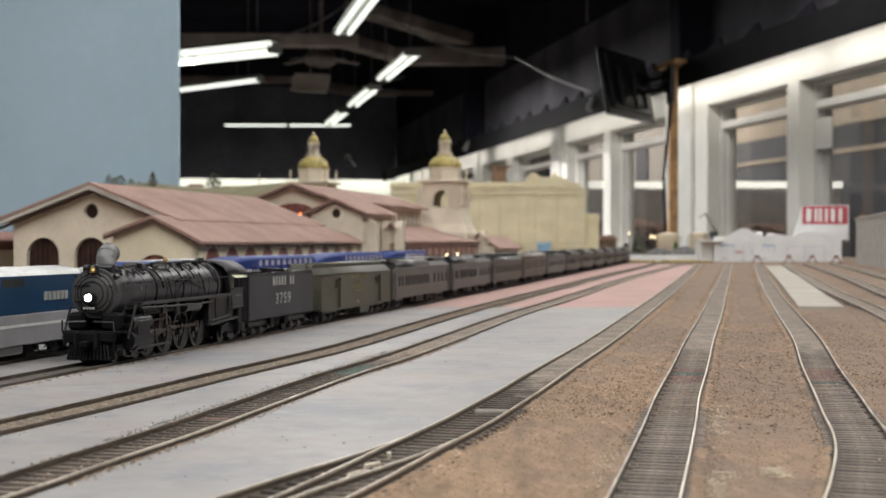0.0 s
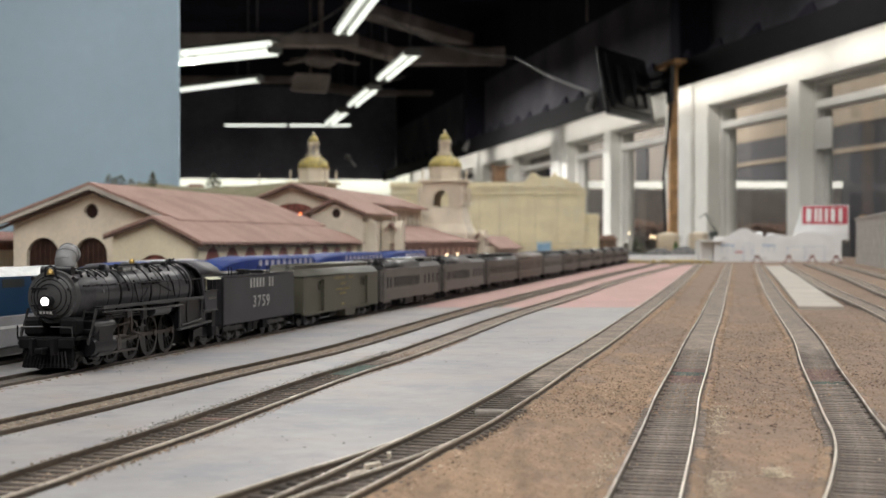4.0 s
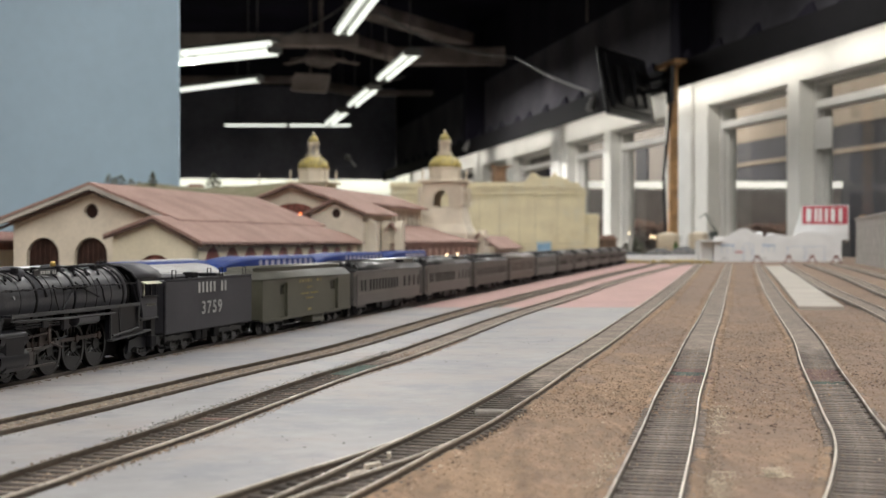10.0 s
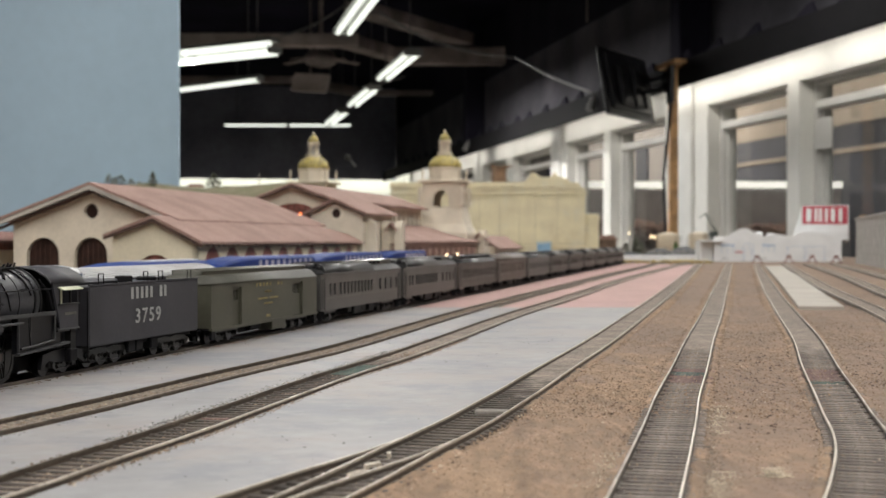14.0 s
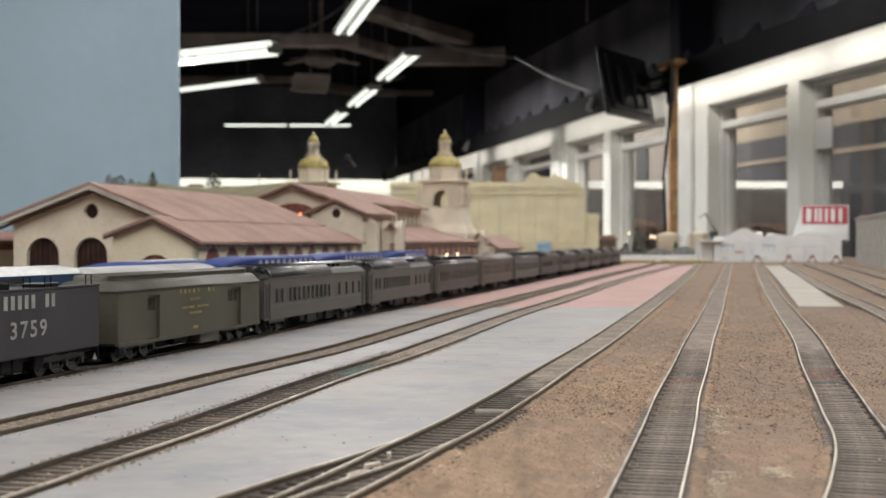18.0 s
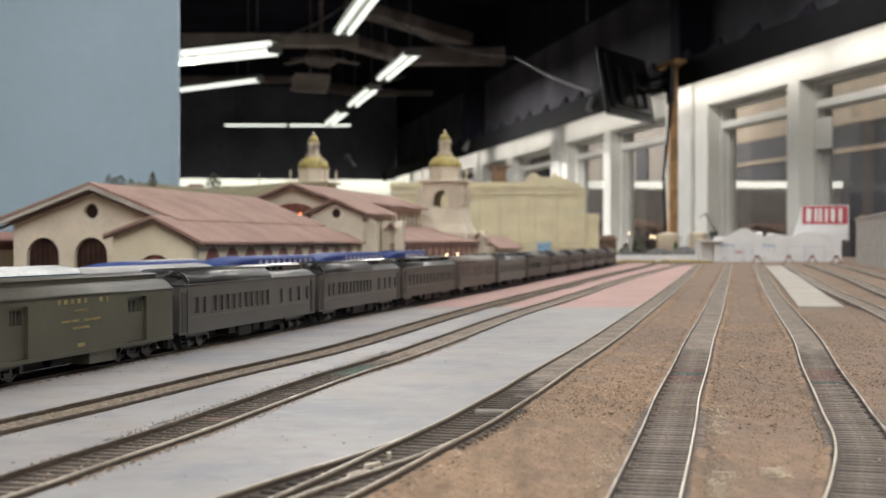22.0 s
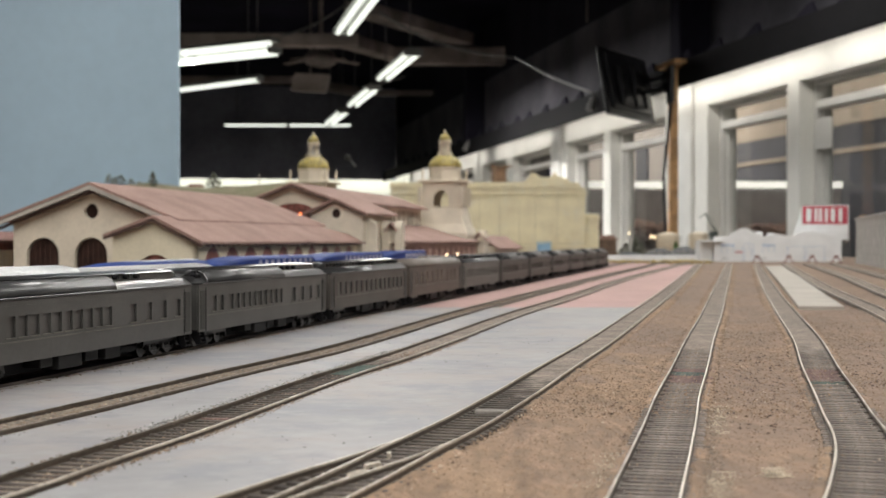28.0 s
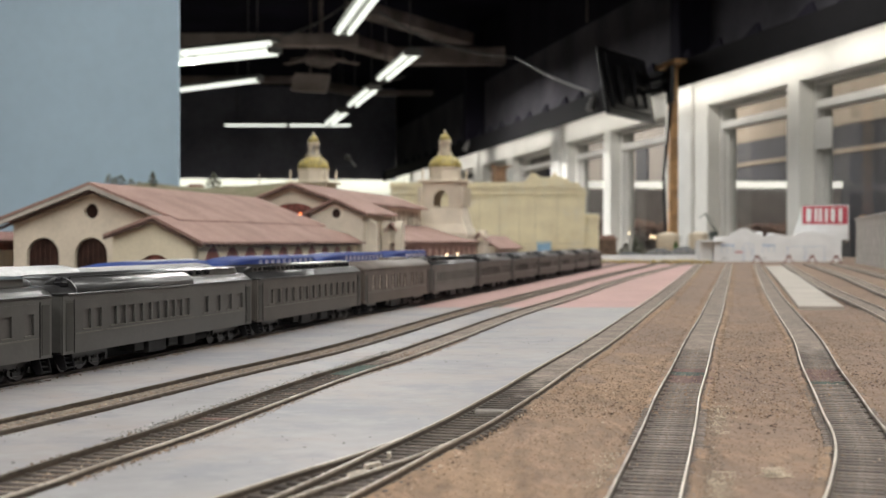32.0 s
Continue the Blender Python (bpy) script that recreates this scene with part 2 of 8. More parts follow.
def solid(name, bm, material, label, category="", group="", kind="", smooth=False, at=None):
    """A thing that is one mesh."""
    ob = new(name, mesh_of(name, bm, material, smooth))
    if at is not None:
        ob.matrix_basis = at
    return tagged(ob, label, category, group, kind)


def box(bm, lo, hi, bevel=0.0):
    made = bmesh.ops.create_cube(bm, size=1.0)["verts"]
    lo, hi = Vector(lo), Vector(hi)
    for v in made:
        v.co = Vector([(lo[i] + hi[i]) / 2 + v.co[i] * (hi[i] - lo[i]) for i in range(3)])
    if bevel:
        edges = list({e for v in made for e in v.link_edges})
        bmesh.ops.bevel(bm, geom=edges, offset=bevel, segments=1, affect="EDGES", profile=0.5)
    return bm


def rod(bm, p0, p1, r, r2=None, seg=10, caps=True):
    p0, p1 = Vector(p0), Vector(p1)
    d = p1 - p0
    m = Matrix.Translation((p0 + p1) / 2) @ d.to_track_quat("Z", "Y").to_matrix().to_4x4()
    bmesh.ops.create_cone(bm, cap_ends=caps, segments=seg, radius1=r, radius2=r if r2 is None else r2, depth=d.length, matrix=m)
    return bm


def tube(bm, pts, r, seg=6):
    pts = [Vector(p) for p in pts]
    rings = []
    for i, p in enumerate(pts):
        d = (pts[min(i + 1, len(pts) - 1)] - pts[max(i - 1, 0)]).normalized()
        q = d.to_track_quat("Z", "Y").to_matrix()
        rings.append([bm.verts.new(p + q @ Vector((r * math.cos(k * math.tau / seg), r * math.sin(k * math.tau / seg), 0))) for k in range(seg)])
    for a, b in zip(rings, rings[1:]):
        for k in range(seg):
            bm.faces.new((a[k], a[(k + 1) % seg], b[(k + 1) % seg], b[k]))
    bm.faces.new(rings[0])
    bm.faces.new(rings[-1])
    return bm


def ball(bm, c, r, sub=2, scale=(1, 1, 1)):
    made = bmesh.ops.create_icosphere(bm, subdivisions=sub, radius=r)["verts"]
    for v in made:
        v.co = Vector(c) + Vector([v.co[i] * scale[i] for i in range(3)])
    return bm


def lathe(bm, profile, c=(0, 0, 0), seg=24):
    """A turned shape: profile of (radius, height) about the upright line at c."""
    rings = []
    for r, z in profile:
        rings.append([bm.verts.new((c[0] + r * math.cos(k * math.tau / seg), c[1] + r * math.sin(k * math.tau / seg), c[2] + z)) for k in range(seg)])
    for a, b in zip(rings, rings[1:]):
        for k in range(seg):
            bm.faces.new((a[k], a[(k + 1) % seg], b[(k + 1) % seg], b[k]))
    bm.faces.new(rings[0])
    bm.faces.new(rings[-1])
    return bm


def prism(bm, outline, axis, lo, hi):
    """An outline in the plane across axis ('x': (y, z), 'y': (x, z), 'z': (x, y)), drawn out from lo to hi."""
    def at(p, w):
        return {"x": (w, p[0], p[1]), "y": (p[0], w, p[1]), "z": (p[0], p[1], w)}[axis]
    a = [bm.verts.new(at(p, lo)) for p in outline]
    b = [bm.verts.new(at(p, hi)) for p in outline]
    n = len(outline)
    for i in range(n):
        bm.faces.new((a[i], a[(i + 1) % n], b[(i + 1) % n], b[i]))
    bm.faces.new(a)
    bm.faces.new(b)
    return bm


def arch(cx, w, z0, zs, k=8):
    """An arched opening's outline: width w about cx, foot z0, spring zs."""
    r = w / 2
    return [(cx - r, z0)] + [(cx - r * math.cos(i * math.pi / k), zs + r * math.sin(i * math.pi / k)) for i in range(k + 1)] + [(cx + r, z0)]


def holed(bm, outline, holes, axis, lo, hi):
    """A wall of an outline with holes through it, drawn out from lo to hi across axis."""
    def at(p, w):
        return {"x": (w, p[0], p[1]), "y": (p[0], w, p[1]), "z": (p[0], p[1], w)}[axis]
    for w in (lo, hi):
        edges = []
        for loop in [outline] + holes:
            vs = [bm.verts.new(at(p, w)) for p in loop]
            edges += [bm.edges.new((vs[i], vs[(i + 1) % len(vs)])) for i in range(len(vs))]
        bmesh.ops.triangle_fill(bm, use_beauty=True, use_dissolve=False, edges=edges)
    for loop in [outline] + holes:
        n = len(loop)
        a = [bm.verts.new(at(p, lo)) for p in loop]
        b = [bm.verts.new(at(p, hi)) for p in loop]
        for i in range(n):
            bm.faces.new((a[i], a[(i + 1) % n], b[(i + 1) % n], b[i]))
    bmesh.ops.remove_doubles(bm, verts=bm.verts, dist=1e-6)
    return bm


BM = bmesh.new

# ---------------------------------------------------------------- the room
FLOOR_Z, CEIL_Z, WALL_B = -1.05, 3.3, 4.498
at_room = pose(0, 0, 0, 0, 0, ROOM_YAW)   # local x along the window wall, local y away from it (-b)
solid("floor", box(BM(), (-6, -WALL_B - 0.6, FLOOR_Z - 0.1), (31, 9, FLOOR_Z)), M_ROOMFLOOR, "dark floor of the exhibition room", kind="structure", at=at_room)
solid("ceiling", box(BM(), (-6, -WALL_B - 0.6, CEIL_Z), (31, 9, CEIL_Z + 0.1)), M_BLACK, "black painted room ceiling", kind="structure", at=at_room)
solid("wall_far", box(BM(), (29.6, -WALL_B, FLOOR_Z), (29.8, 9, CEIL_Z)), M_WHITE, "white painted far end wall", kind="structure", at=at_room)
solid("wall_left", box(BM(), (-6, 8.6, FLOOR_Z), (31, 8.8, CEIL_Z)), M_CHAR, "dark painted side wall", kind="structure", at=at_room)
solid("counter_far", box(BM(), (28.5, -2.3, FLOOR_Z), (28.85, 8.5, 1.15)), M_ROOMFLOOR, "dark counter before the far wall", kind="structure", at=at_room)
solid("wall_near", box(BM(), (-6, -WALL_B, FLOOR_Z), (-5.8, 8.6, CEIL_Z)), M_WHITE, "white painted wall behind the layout", kind="structure", at=at_room)
# far valance, black, over a white lit wall
solid("valance_far", box(BM(), (28.9, -WALL_B + 0.3, 1.37), (29.0, 8.6, CEIL_Z - 0.01)), M_NIGHT, "black hanging panel before the far wall", kind="structure", at=at_room)

# window wall: pairs of deep openings with a narrow pier between them and a broad column beside
OPEN = [(-1.55, 0.12), (0.36, 2.0), (3.3, 4.97), (5.21, 6.88), (8.14, 9.81), (10.03, 11.70), (12.83, 14.62), (14.89, 16.40), (17.20, 19.37), (19.73, 21.50), (22.20, 24.20), (24.50, 26.30)]
SILL, HEAD, WALL_T = -0.25, 1.28, 0.27
openings = [[(a0, SILL), (a0, HEAD), (a1, HEAD), (a1, SILL)] for a0, a1 in OPEN]
outline = [(-6, FLOOR_Z), (-6, CEIL_Z), (29.6, CEIL_Z), (29.6, FLOOR_Z)]
solid("wall_window", holed(BM(), outline, openings, "y", -WALL_B - WALL_T, -WALL_B), M_WHITE, "white painted wall with deep window openings", kind="structure", at=at_room)
for i, (a0, a1) in enumerate(OPEN):
    ya, yb, st_w = -WALL_B - 0.24, -WALL_B - 0.115, 0.05
    w = thing("window_%d" % (i + 1), at_room, "tall white framed window, dark outside", "window", kind="structure")
    for lo, hi in ((a0, a0 + st_w), (a1 - st_w, a1)):
        part("stile", box(BM(), (lo, ya, SILL), (hi, yb, HEAD), 0.006), M_FRAME, w)
    part("head_rail", box(BM(), (a0 + st_w, ya, HEAD - 0.035), (a1 - st_w, yb, HEAD), 0.005), M_FRAME, w)
    part("bottom_rail", box(BM(), (a0 + st_w, ya, SILL), (a1 - st_w, yb, SILL + 0.08), 0.006), M_FRAME, w)
    part("transom", box(BM(), (a0 + st_w, ya, 1.062), (a1 - st_w, yb, 1.128), 0.007), M_FRAME, w)
    for lo, hi in ((a0 + st_w, a0 + st_w + 0.028), (a1 - st_w - 0.028, a1 - st_w)):
        part("casement_stile", box(BM(), (lo, ya + 0.02, SILL + 0.08), (hi, yb - 0.05, 1.062), 0.004), M_FRAME, w)
    part("pane", box(BM(), (a0 + st_w, ya + 0.03, SILL + 0.07), (a1 - st_w, ya + 0.036, 1.065)), M_GLASS, w).visible_shadow = False
    part("pane", box(BM(), (a0 + st_w, ya + 0.03, 1.125), (a1 - st_w, ya + 0.036, HEAD - 0.03)), M_GLASS, w).visible_shadow = False
    part("window_sill", box(BM(), (a0 + 0.003, ya + 0.02, SILL + 0.003), (a1 - 0.003, -WALL_B + 0.05, SILL + 0.04), 0.008), M_FRAME, w)
for a0, a1 in ((2.5, 2.85), (7.3, 7.65), (12.03, 12.37), (16.66, 17.02), (21.70, 22.02)):
    solid("pilaster", box(BM(), (a0, -WALL_B, FLOOR_Z), (a1, -WALL_B + 0.035, 1.60), 0.006), M_FRAME, "white boxed pipe casing on the broad column", kind="structure", at=at_room)

# dark valance along the windows with small triangular brackets on it
VB = -WALL_B + 0.55
solid("valance_window", box(BM(), (-5.5, VB, 1.335), (28.9, VB + 0.03, 1.545), 0.004), M_CHAR, "dark grey light valance above the windows", kind="structure", at=at_room)
solid("wall_upper", box(BM(), (-5.5, VB - 0.30, 2.42), (28.9, VB - 0.26, CEIL_Z - 0.01)), M_UPPER, "matt black upper wall under the ceiling", kind="structure", at=at_room)
solid("wall_panel", box(BM(), (-5.5, VB - 0.295, 1.545), (28.9, VB - 0.255, 2.42)), M_PANEL, "dark grey wall panel above the valance", kind="structure", at=at_room)
solid("valance_shelf", box(BM(), (-5.5, VB - 0.255, 1.53), (28.9, VB, 1.545)), M_CHAR, "dark top board of the valance", kind="structure", at=at_room)
br = mesh_of("bracket", prism(BM(), [(-0.06, 0), (0.30, 0.0), (0.03, 0.085), (0.0, 0.085)], "y", -0.012, 0.012), M_UPPER)
for i in range(26):
    b_ob = share("bracket", br, None, at_room @ pose(7.02 + i * 0.755 + 0.08 * math.sin(i * 2.3), VB - 0.02, 1.545))
    tagged(b_ob, "small black triangular bracket on the valance", "bracket", "valance brackets")
for a0 in (10.97, 20.0):
    solid("column", box(BM(), (a0 - 0.12, VB - 0.255, 1.546), (a0 + 0.12, VB + 0.02, CEIL_Z), 0.01), M_UPPER, "black boxed roof column above the valance", kind="structure", at=at_room)


# lamps
def fluorescent(place, direction, length=2.44, tubes=2, dark=False, r=0.023, lift=0.0):
    d = Vector((direction[0], direction[1], 0)).normalized()
    yaw = math.degrees(math.atan2(d.y, d.x))
    lamp = thing("ceiling_lamp", along(place, yaw), "hanging fluorescent lamp with glowing white tubes", "lamp", "ceiling lamps")
    hw = 0.105 if tubes == 2 else 0.05
    part("housing", prism(BM(), [(-hw, 0.032 + lift), (-hw * 0.6, 0.075 + lift), (hw * 0.6, 0.075 + lift), (hw, 0.032 + lift)], "x", -length / 2, length / 2), M_CHAR if dark else M_LAMPBODY, lamp)
    for k in range(tubes):
        y = (k - (tubes - 1) / 2) * 0.118
        for half in (-1, 1):
            part("tube", rod(BM(), (half * 0.03, y, k * lift), (half * (length / 2 - 0.02), y, k * lift), r, seg=12), M_TUBE, lamp, smooth=True)
    for e in (-1, 1):
        part("end_socket", box(BM(), (e * length / 2 - 0.02, -hw, -0.02), (e * length / 2 + 0.02, hw, 0.05), 0.004), M_LAMPBODY, lamp)
        part("hanger", rod(BM(), (e * length * 0.4, 0, 0.075 + lift), (e * length * 0.4, 0, CEIL_Z - place[2]), 0.008, seg=6), M_CABLE, lamp)
    return lamp


ROW = (-0.182, 0.983)
for x, y in ((-0.78, 12.75), (-0.552, 16.7), (-1.17, 20.2), (-1.82, 23.6)):
    fluorescent((x, y, LAMP_Z), ROW)
fluorescent((-2.8, 25.0, LAMP_Z), (1, 0.02), 2.3, 1, True, r=0.022)
fluorescent((-1.81 - 1.01, 14.87 + 0.68, LAMP_Z - 0.06), (-0.83, 0.56), r=0.040, lift=0.075)
fluorescent((-2.38 - 0.88, 18.0 + 0.84, LAMP_Z), (-0.72, 0.69), tubes=1, r=0.027)
for ox, oy in OVERHEAD:
    fluorescent((ox, oy, LAMP_Z), (math.cos(radians(101)), math.sin(radians(101))))

M_TAN2 = mat("pale_tan_duct", (0.27, 0.215, 0.18), 0.7, vary=0.1, scale=2.0)
# beams and ducts under the ceiling
def beam(x0, x1, z0, z1, y, depth=0.22):
    solid("roof_beam", box(BM(), (x0, y, z0), (x1, y + depth, z1), 0.01), M_BEAM, "dark brown roof beam under the ceiling", kind="structure")


beam(-7.4, -1.03, 2.47, 2.63, 17.0)
beam(-0.68, 2.05, 2.50, 2.74, 19.0)
beam(-8.5, -2.52, 2.82, 2.94, 24.0)
beam(-1.45, 0.40, 2.68, 2.77, 24.7)
for p0, p1, w in (((-1.15, 17.05, 2.53), (-0.52, 19.1, 2.60), 0.24), ((-2.59, 24.05, 2.87), (-1.38, 24.7, 2.71), 0.16), ((-1.1, 17.0, 2.95), (0.3, 19.1, 2.85), 0.3)):
    p0, p1 = Vector(p0), Vector(p1)
    d = p1 - p0
    q = Matrix.Translation(p0) @ d.to_track_quat("X", "Z").to_matrix().to_4x4()
    solid("roof_brace", box(BM(), (0, -w / 2, -0.08), (d.length, w / 2, 0.08), 0.01), M_BEAM, "dark brown slanting roof brace", kind="structure", at=q)
solid("duct_end", box(BM(), (-5.2, 17.4, 2.59), (-2.82, 17.7, 2.69), 0.01), M_TAN2, "pale tan duct end below the roof", kind="structure")
spot = thing("spot_lamp", pose(-1.67, 25.0, 1.60), "small dark grey spot lamp on a bent arm", "lamp")
part("head", lathe(BM(), [(0.02, -0.05), (0.05, -0.02), (0.05, 0.03), (0.02, 0.05)], (-0.044, 0, -0.014), 12), M_LAMPBODY, spot, smooth=True)
part("arm", tube(BM(), [(-0.040, 0.03, -0.03), (-0.045, 0.5, -0.02), (-0.039, 1.5, -0.04), (-0.133, 3.6, 0.025)], 0.014), M_LAMPBODY, spot)
for x, y, z0 in ((1.02, 18.9, 2.5), (1.3, 12.5, 2.05)):
    solid("hanger_rod", rod(BM(), (x, y, z0), (x, y, CEIL_Z), 0.012, seg=6), M_BEAM, "thin rod hanging from the ceiling", "rod")
fan = thing("ceiling_fan", pose(-1.63, 18.5, 2.50), "dark fan with short blades under the ceiling", "fan")
part("drum", lathe(BM(), [(0.10, -0.1), (0.20, -0.06), (0.21, 0.04), (0.16, 0.10), (0.06, 0.14)], seg=20), M_BEAM, fan, smooth=True)
part("stem", rod(BM(), (0, 0, 0.18), (0, 0, CEIL_Z - 2.50), 0.03), M_BEAM, fan)
for k in range(5):
    a = k * math.tau / 5 + 0.3
    part("blade", prism(BM(), [(0.18, -0.06), (0.52, -0.08), (0.52, 0.08), (0.18, 0.06)], "z", 0.02, 0.035), M_BEAM, fan, at=pose(0, 0, 0, 0, 8, math.degrees(a)))

solid("duct_flap", prism(BM(), [(-0.26, -0.10), (0.20, -0.13), (0.26, 0.10), (-0.20, 0.12)], "y", 0.0, 0.25), M_BEAM, "brown duct box hanging under a beam", kind="structure", at=pose(-1.77, 18.4, 2.19))
solid("hanger_rod", rod(BM(), (-1.77, 18.5, 2.29), (-1.77, 18.5, CEIL_Z), 0.012, seg=6), M_BEAM, "thin rod hanging from the ceiling", "rod")

# cables slung from lamp to lamp and to the screen
def sag(p0, p1, drop, n=14):
    p0, p1 = Vector(p0), Vector(p1)
    return [p0.lerp(p1, i / n) - Vector((0, 0, 4 * drop * (i / n) * (1 - i / n))) for i in range(n + 1)]


def on_ray(px, py, D):
    return ((px - 784) / 2450 * D, D, 0.066 + (428 - py) / 2450 * D)


for p0, p1, drop in ((on_ray(673, 22, 13.4), on_ray(765, 73, 14.2), 0.02), (on_ray(765, 73, 14.2), on_ray(912, 102, 14.8), 0.03), (on_ray(912, 102, 14.8), on_ray(1050, 165, 12.4), 0.03), ((-1.75, 14.9, 2.28), (-0.95, 13.7, 2.42), 0.05), ((-0.5, 17.9, 2.2), (-1.1, 19.0, 2.2), 0.02)):
    solid("cable", tube(BM(), sag(p0, p1, drop), 0.012), M_CABLE, "grey cable slung below the ceiling", "cable", "cables", smooth=True)

# screen on a wall arm, its back towards the layout, its top leaning out from the wall
tvp = Vector((1.535, 11.47, 1.362))
tv = thing("television", pose(*tvp, 0, 0, 0), "black flat television tilted on a wall arm, seen from behind", "television")
tilt = pose(0, 0, 0, -10, 0, 61)
part("panel", box(BM(), (-0.53, 0.0, -0.275), (0.53, 0.035, 0.275), 0.012), M_TV, tv, at=tilt)
part("back_shell", box(BM(), (-0.47, -0.025, -0.235), (0.44, 0.0, 0.225), 0.012), M_TV, tv, at=tilt)
part("back_bulge", box(BM(), (-0.33, -0.075, -0.20), (0.30, -0.025, 0.13), 0.022), M_TV, tv, at=tilt)
part("bezel_strip", box(BM(), (-0.53, -0.012, -0.283), (0.53, 0.030, -0.275), 0.002), M_BEZEL, tv, "grey lower edge of the screen", at=tilt)
for lx in (-0.10, 0.12):
    part("mount_rail", box(BM(), (lx - 0.018, -0.10, -0.21), (lx + 0.018, -0.075, 0.17), 0.004), M_TV, tv, at=tilt)
part("mount_plate", box(BM(), (-0.16, -0.13, -0.06), (0.18, -0.10, 0.07), 0.006), M_TV, tv, at=tilt)
part("arm", tube(BM(), [(0.10, -0.06, 0.02), (0.24, -0.28, 0.02), (0.315, -0.16, 0.02)], 0.024), M_TV, tv)
part("arm", tube(BM(), [(0.10, -0.06, -0.07), (0.24, -0.28, -0.07), (0.315, -0.16, -0.07)], 0.020), M_TV, tv)
part("wall_plate", box(BM(), (0.295, -0.30, -0.17), (0.335, -0.12, 0.13), 0.006), M_TV, tv)
solid("cable", tube(BM(), sag((1.855, 11.22, 1.26), (1.80, 11.28, 0.62), 0.0) + sag((1.80, 11.28, 0.60), (1.835, 11.26, -0.45), 0.0), 0.013), M_TV, "black lead hanging down beside the post", "cable", "cables", smooth=True)

# wooden post with a short plank across its head
pp = rm(10.79, 3.85)
post = thing("wooden_post", along((pp.x, pp.y, FLOOR_Z), ROOM_YAW), "orange brown wooden post before the windows", "post")
part("shaft", box(BM(), (-0.036, -0.032, 0), (0.036, 0.032, 1.50 - FLOOR_Z), 0.004), M_POST, post)
part("cap", box(BM(), (-0.20, -0.045, 1.50 - FLOOR_Z), (0.30, 0.055, 1.535 - FLOOR_Z), 0.004), M_POST, post)
part("cross_piece", box(BM(), (-0.02, -0.20, 1.49 - FLOOR_Z), (0.10, -0.047, 1.515 - FLOOR_Z), 0.004), M_POST, post)
# paper notice taped to the window frame
solid("paper_notice", box(BM(), (9.475, -4.604, 0.756), (9.755, -4.598, 0.982), 0.001), M_FRAME, "white sheet of paper taped to a window frame", "notice", at=at_room)
# small grey fixtures under the valance
for a0, ln in ((13.2, 0.12), (19.6, 0.10)):
    sl = thing("spot_lamp", at_room @ pose(a0, VB + 0.06, 1.50), "small grey spot lamp hanging on the valance", "lamp", "spot lamps")
    part("head", rod(BM(), (0, 0, -0.02), (-0.03, 0.05, -0.02 - ln), 0.035, 0.042, seg=14), M_CABLE, sl, smooth=True)
    part("stem", rod(BM(), (0, -0.03, 0.04), (0, 0, -0.02), 0.012, seg=8), M_CABLE, sl)

pc = rm(19.02, 4.22)
carton = thing("cardboard_carton", along((pc.x, pc.y, FLOOR_Z), ROOM_YAW), "tall brown cardboard carton standing before a window", "carton")
M_CARTON = mat("brown_cardboard", (0.22, 0.13, 0.075), 0.85, vary=0.25, scale=6, fine=0.1)
CT = 1.09 - FLOOR_Z
part("carton_body", box(BM(), (-0.13, -0.08, 0), (0.08, 0.08, CT), 0.006), M_CARTON, carton)
part("carton_flap", prism(BM(), [(-0.16, CT), (0.10, CT), (0.13, CT + 0.05), (0.02, CT + 0.03), (-0.10, CT + 0.07)], "y", 0.09, 0.10), M_CARTON, carton)
part("carton_flap", prism(BM(), [(-0.10, CT), (0.10, CT), (0.17, CT + 0.035), (-0.17, CT + 0.035)], "x", -0.175, -0.165), M_CARTON, carton)
# what shows in the glass: tan soffit, dark band, rails, glowing strip, brown rocks
M_TAN = mat("tan_plaster", (0.33, 0.272, 0.222), 0.8, vary=0.08, scale=0.8)
# this grey is raised to include the veil of reflections on the panes
M_DUSK = mat("dark_grey_distance", (0.056, 0.056, 0.070), 0.8, vary=0.3, scale=0.6)
M_HAZE = mat("hazy_grey_distance", (0.215, 0.192, 0.186), 0.85, vary=0.25, scale=0.5, tint=(0.15, 0.142, 0.150))
M_ROCK = mat("red_brown_rock", (0.22, 0.150, 0.125), 0.9, vary=0.4, scale=2.2, fine=0.3, tint=(0.10, 0.085, 0.085))
# no lamp: the band glows by itself to imitate brightness in the panes
M_STRIP = glow("glowing_band", (1.0, 0.97, 0.9), 0.75)
M_TAUPEVEIL = mat("taupe_pane_reflection", (0.215, 0.190, 0.172), 0.85, vary=0.2, scale=0.5, tint=(0.155, 0.142, 0.140))
OUT = -9.0
solid("backdrop", box(BM(), (4, OUT - 0.1, -1.05), (25.6, OUT, 1.71)), M_DUSK, "dark building front beyond the windows", kind="structure", at=at_room)
solid("backdrop_soffit", box(BM(), (4, OUT - 0.1, 1.71), (25.6, OUT + 0.02, 6)), M_TAN, "tan wall beyond the windows", kind="structure", at=at_room)
solid("backdrop_rail", box(BM(), (4, OUT, 1.31), (25.6, OUT + 0.03, 1.375)), M_TAN, "tan rail beyond the windows", kind="structure", at=at_room)
# panel colour imitates the reflection on panes seen at a grazing angle
solid("backdrop_side", box(BM(), (25.6, OUT - 0.1, -1.05), (60, OUT + 0.02, 6)), M_TAUPEVEIL, "taupe grey building beyond the windows", kind="structure", at=at_room)
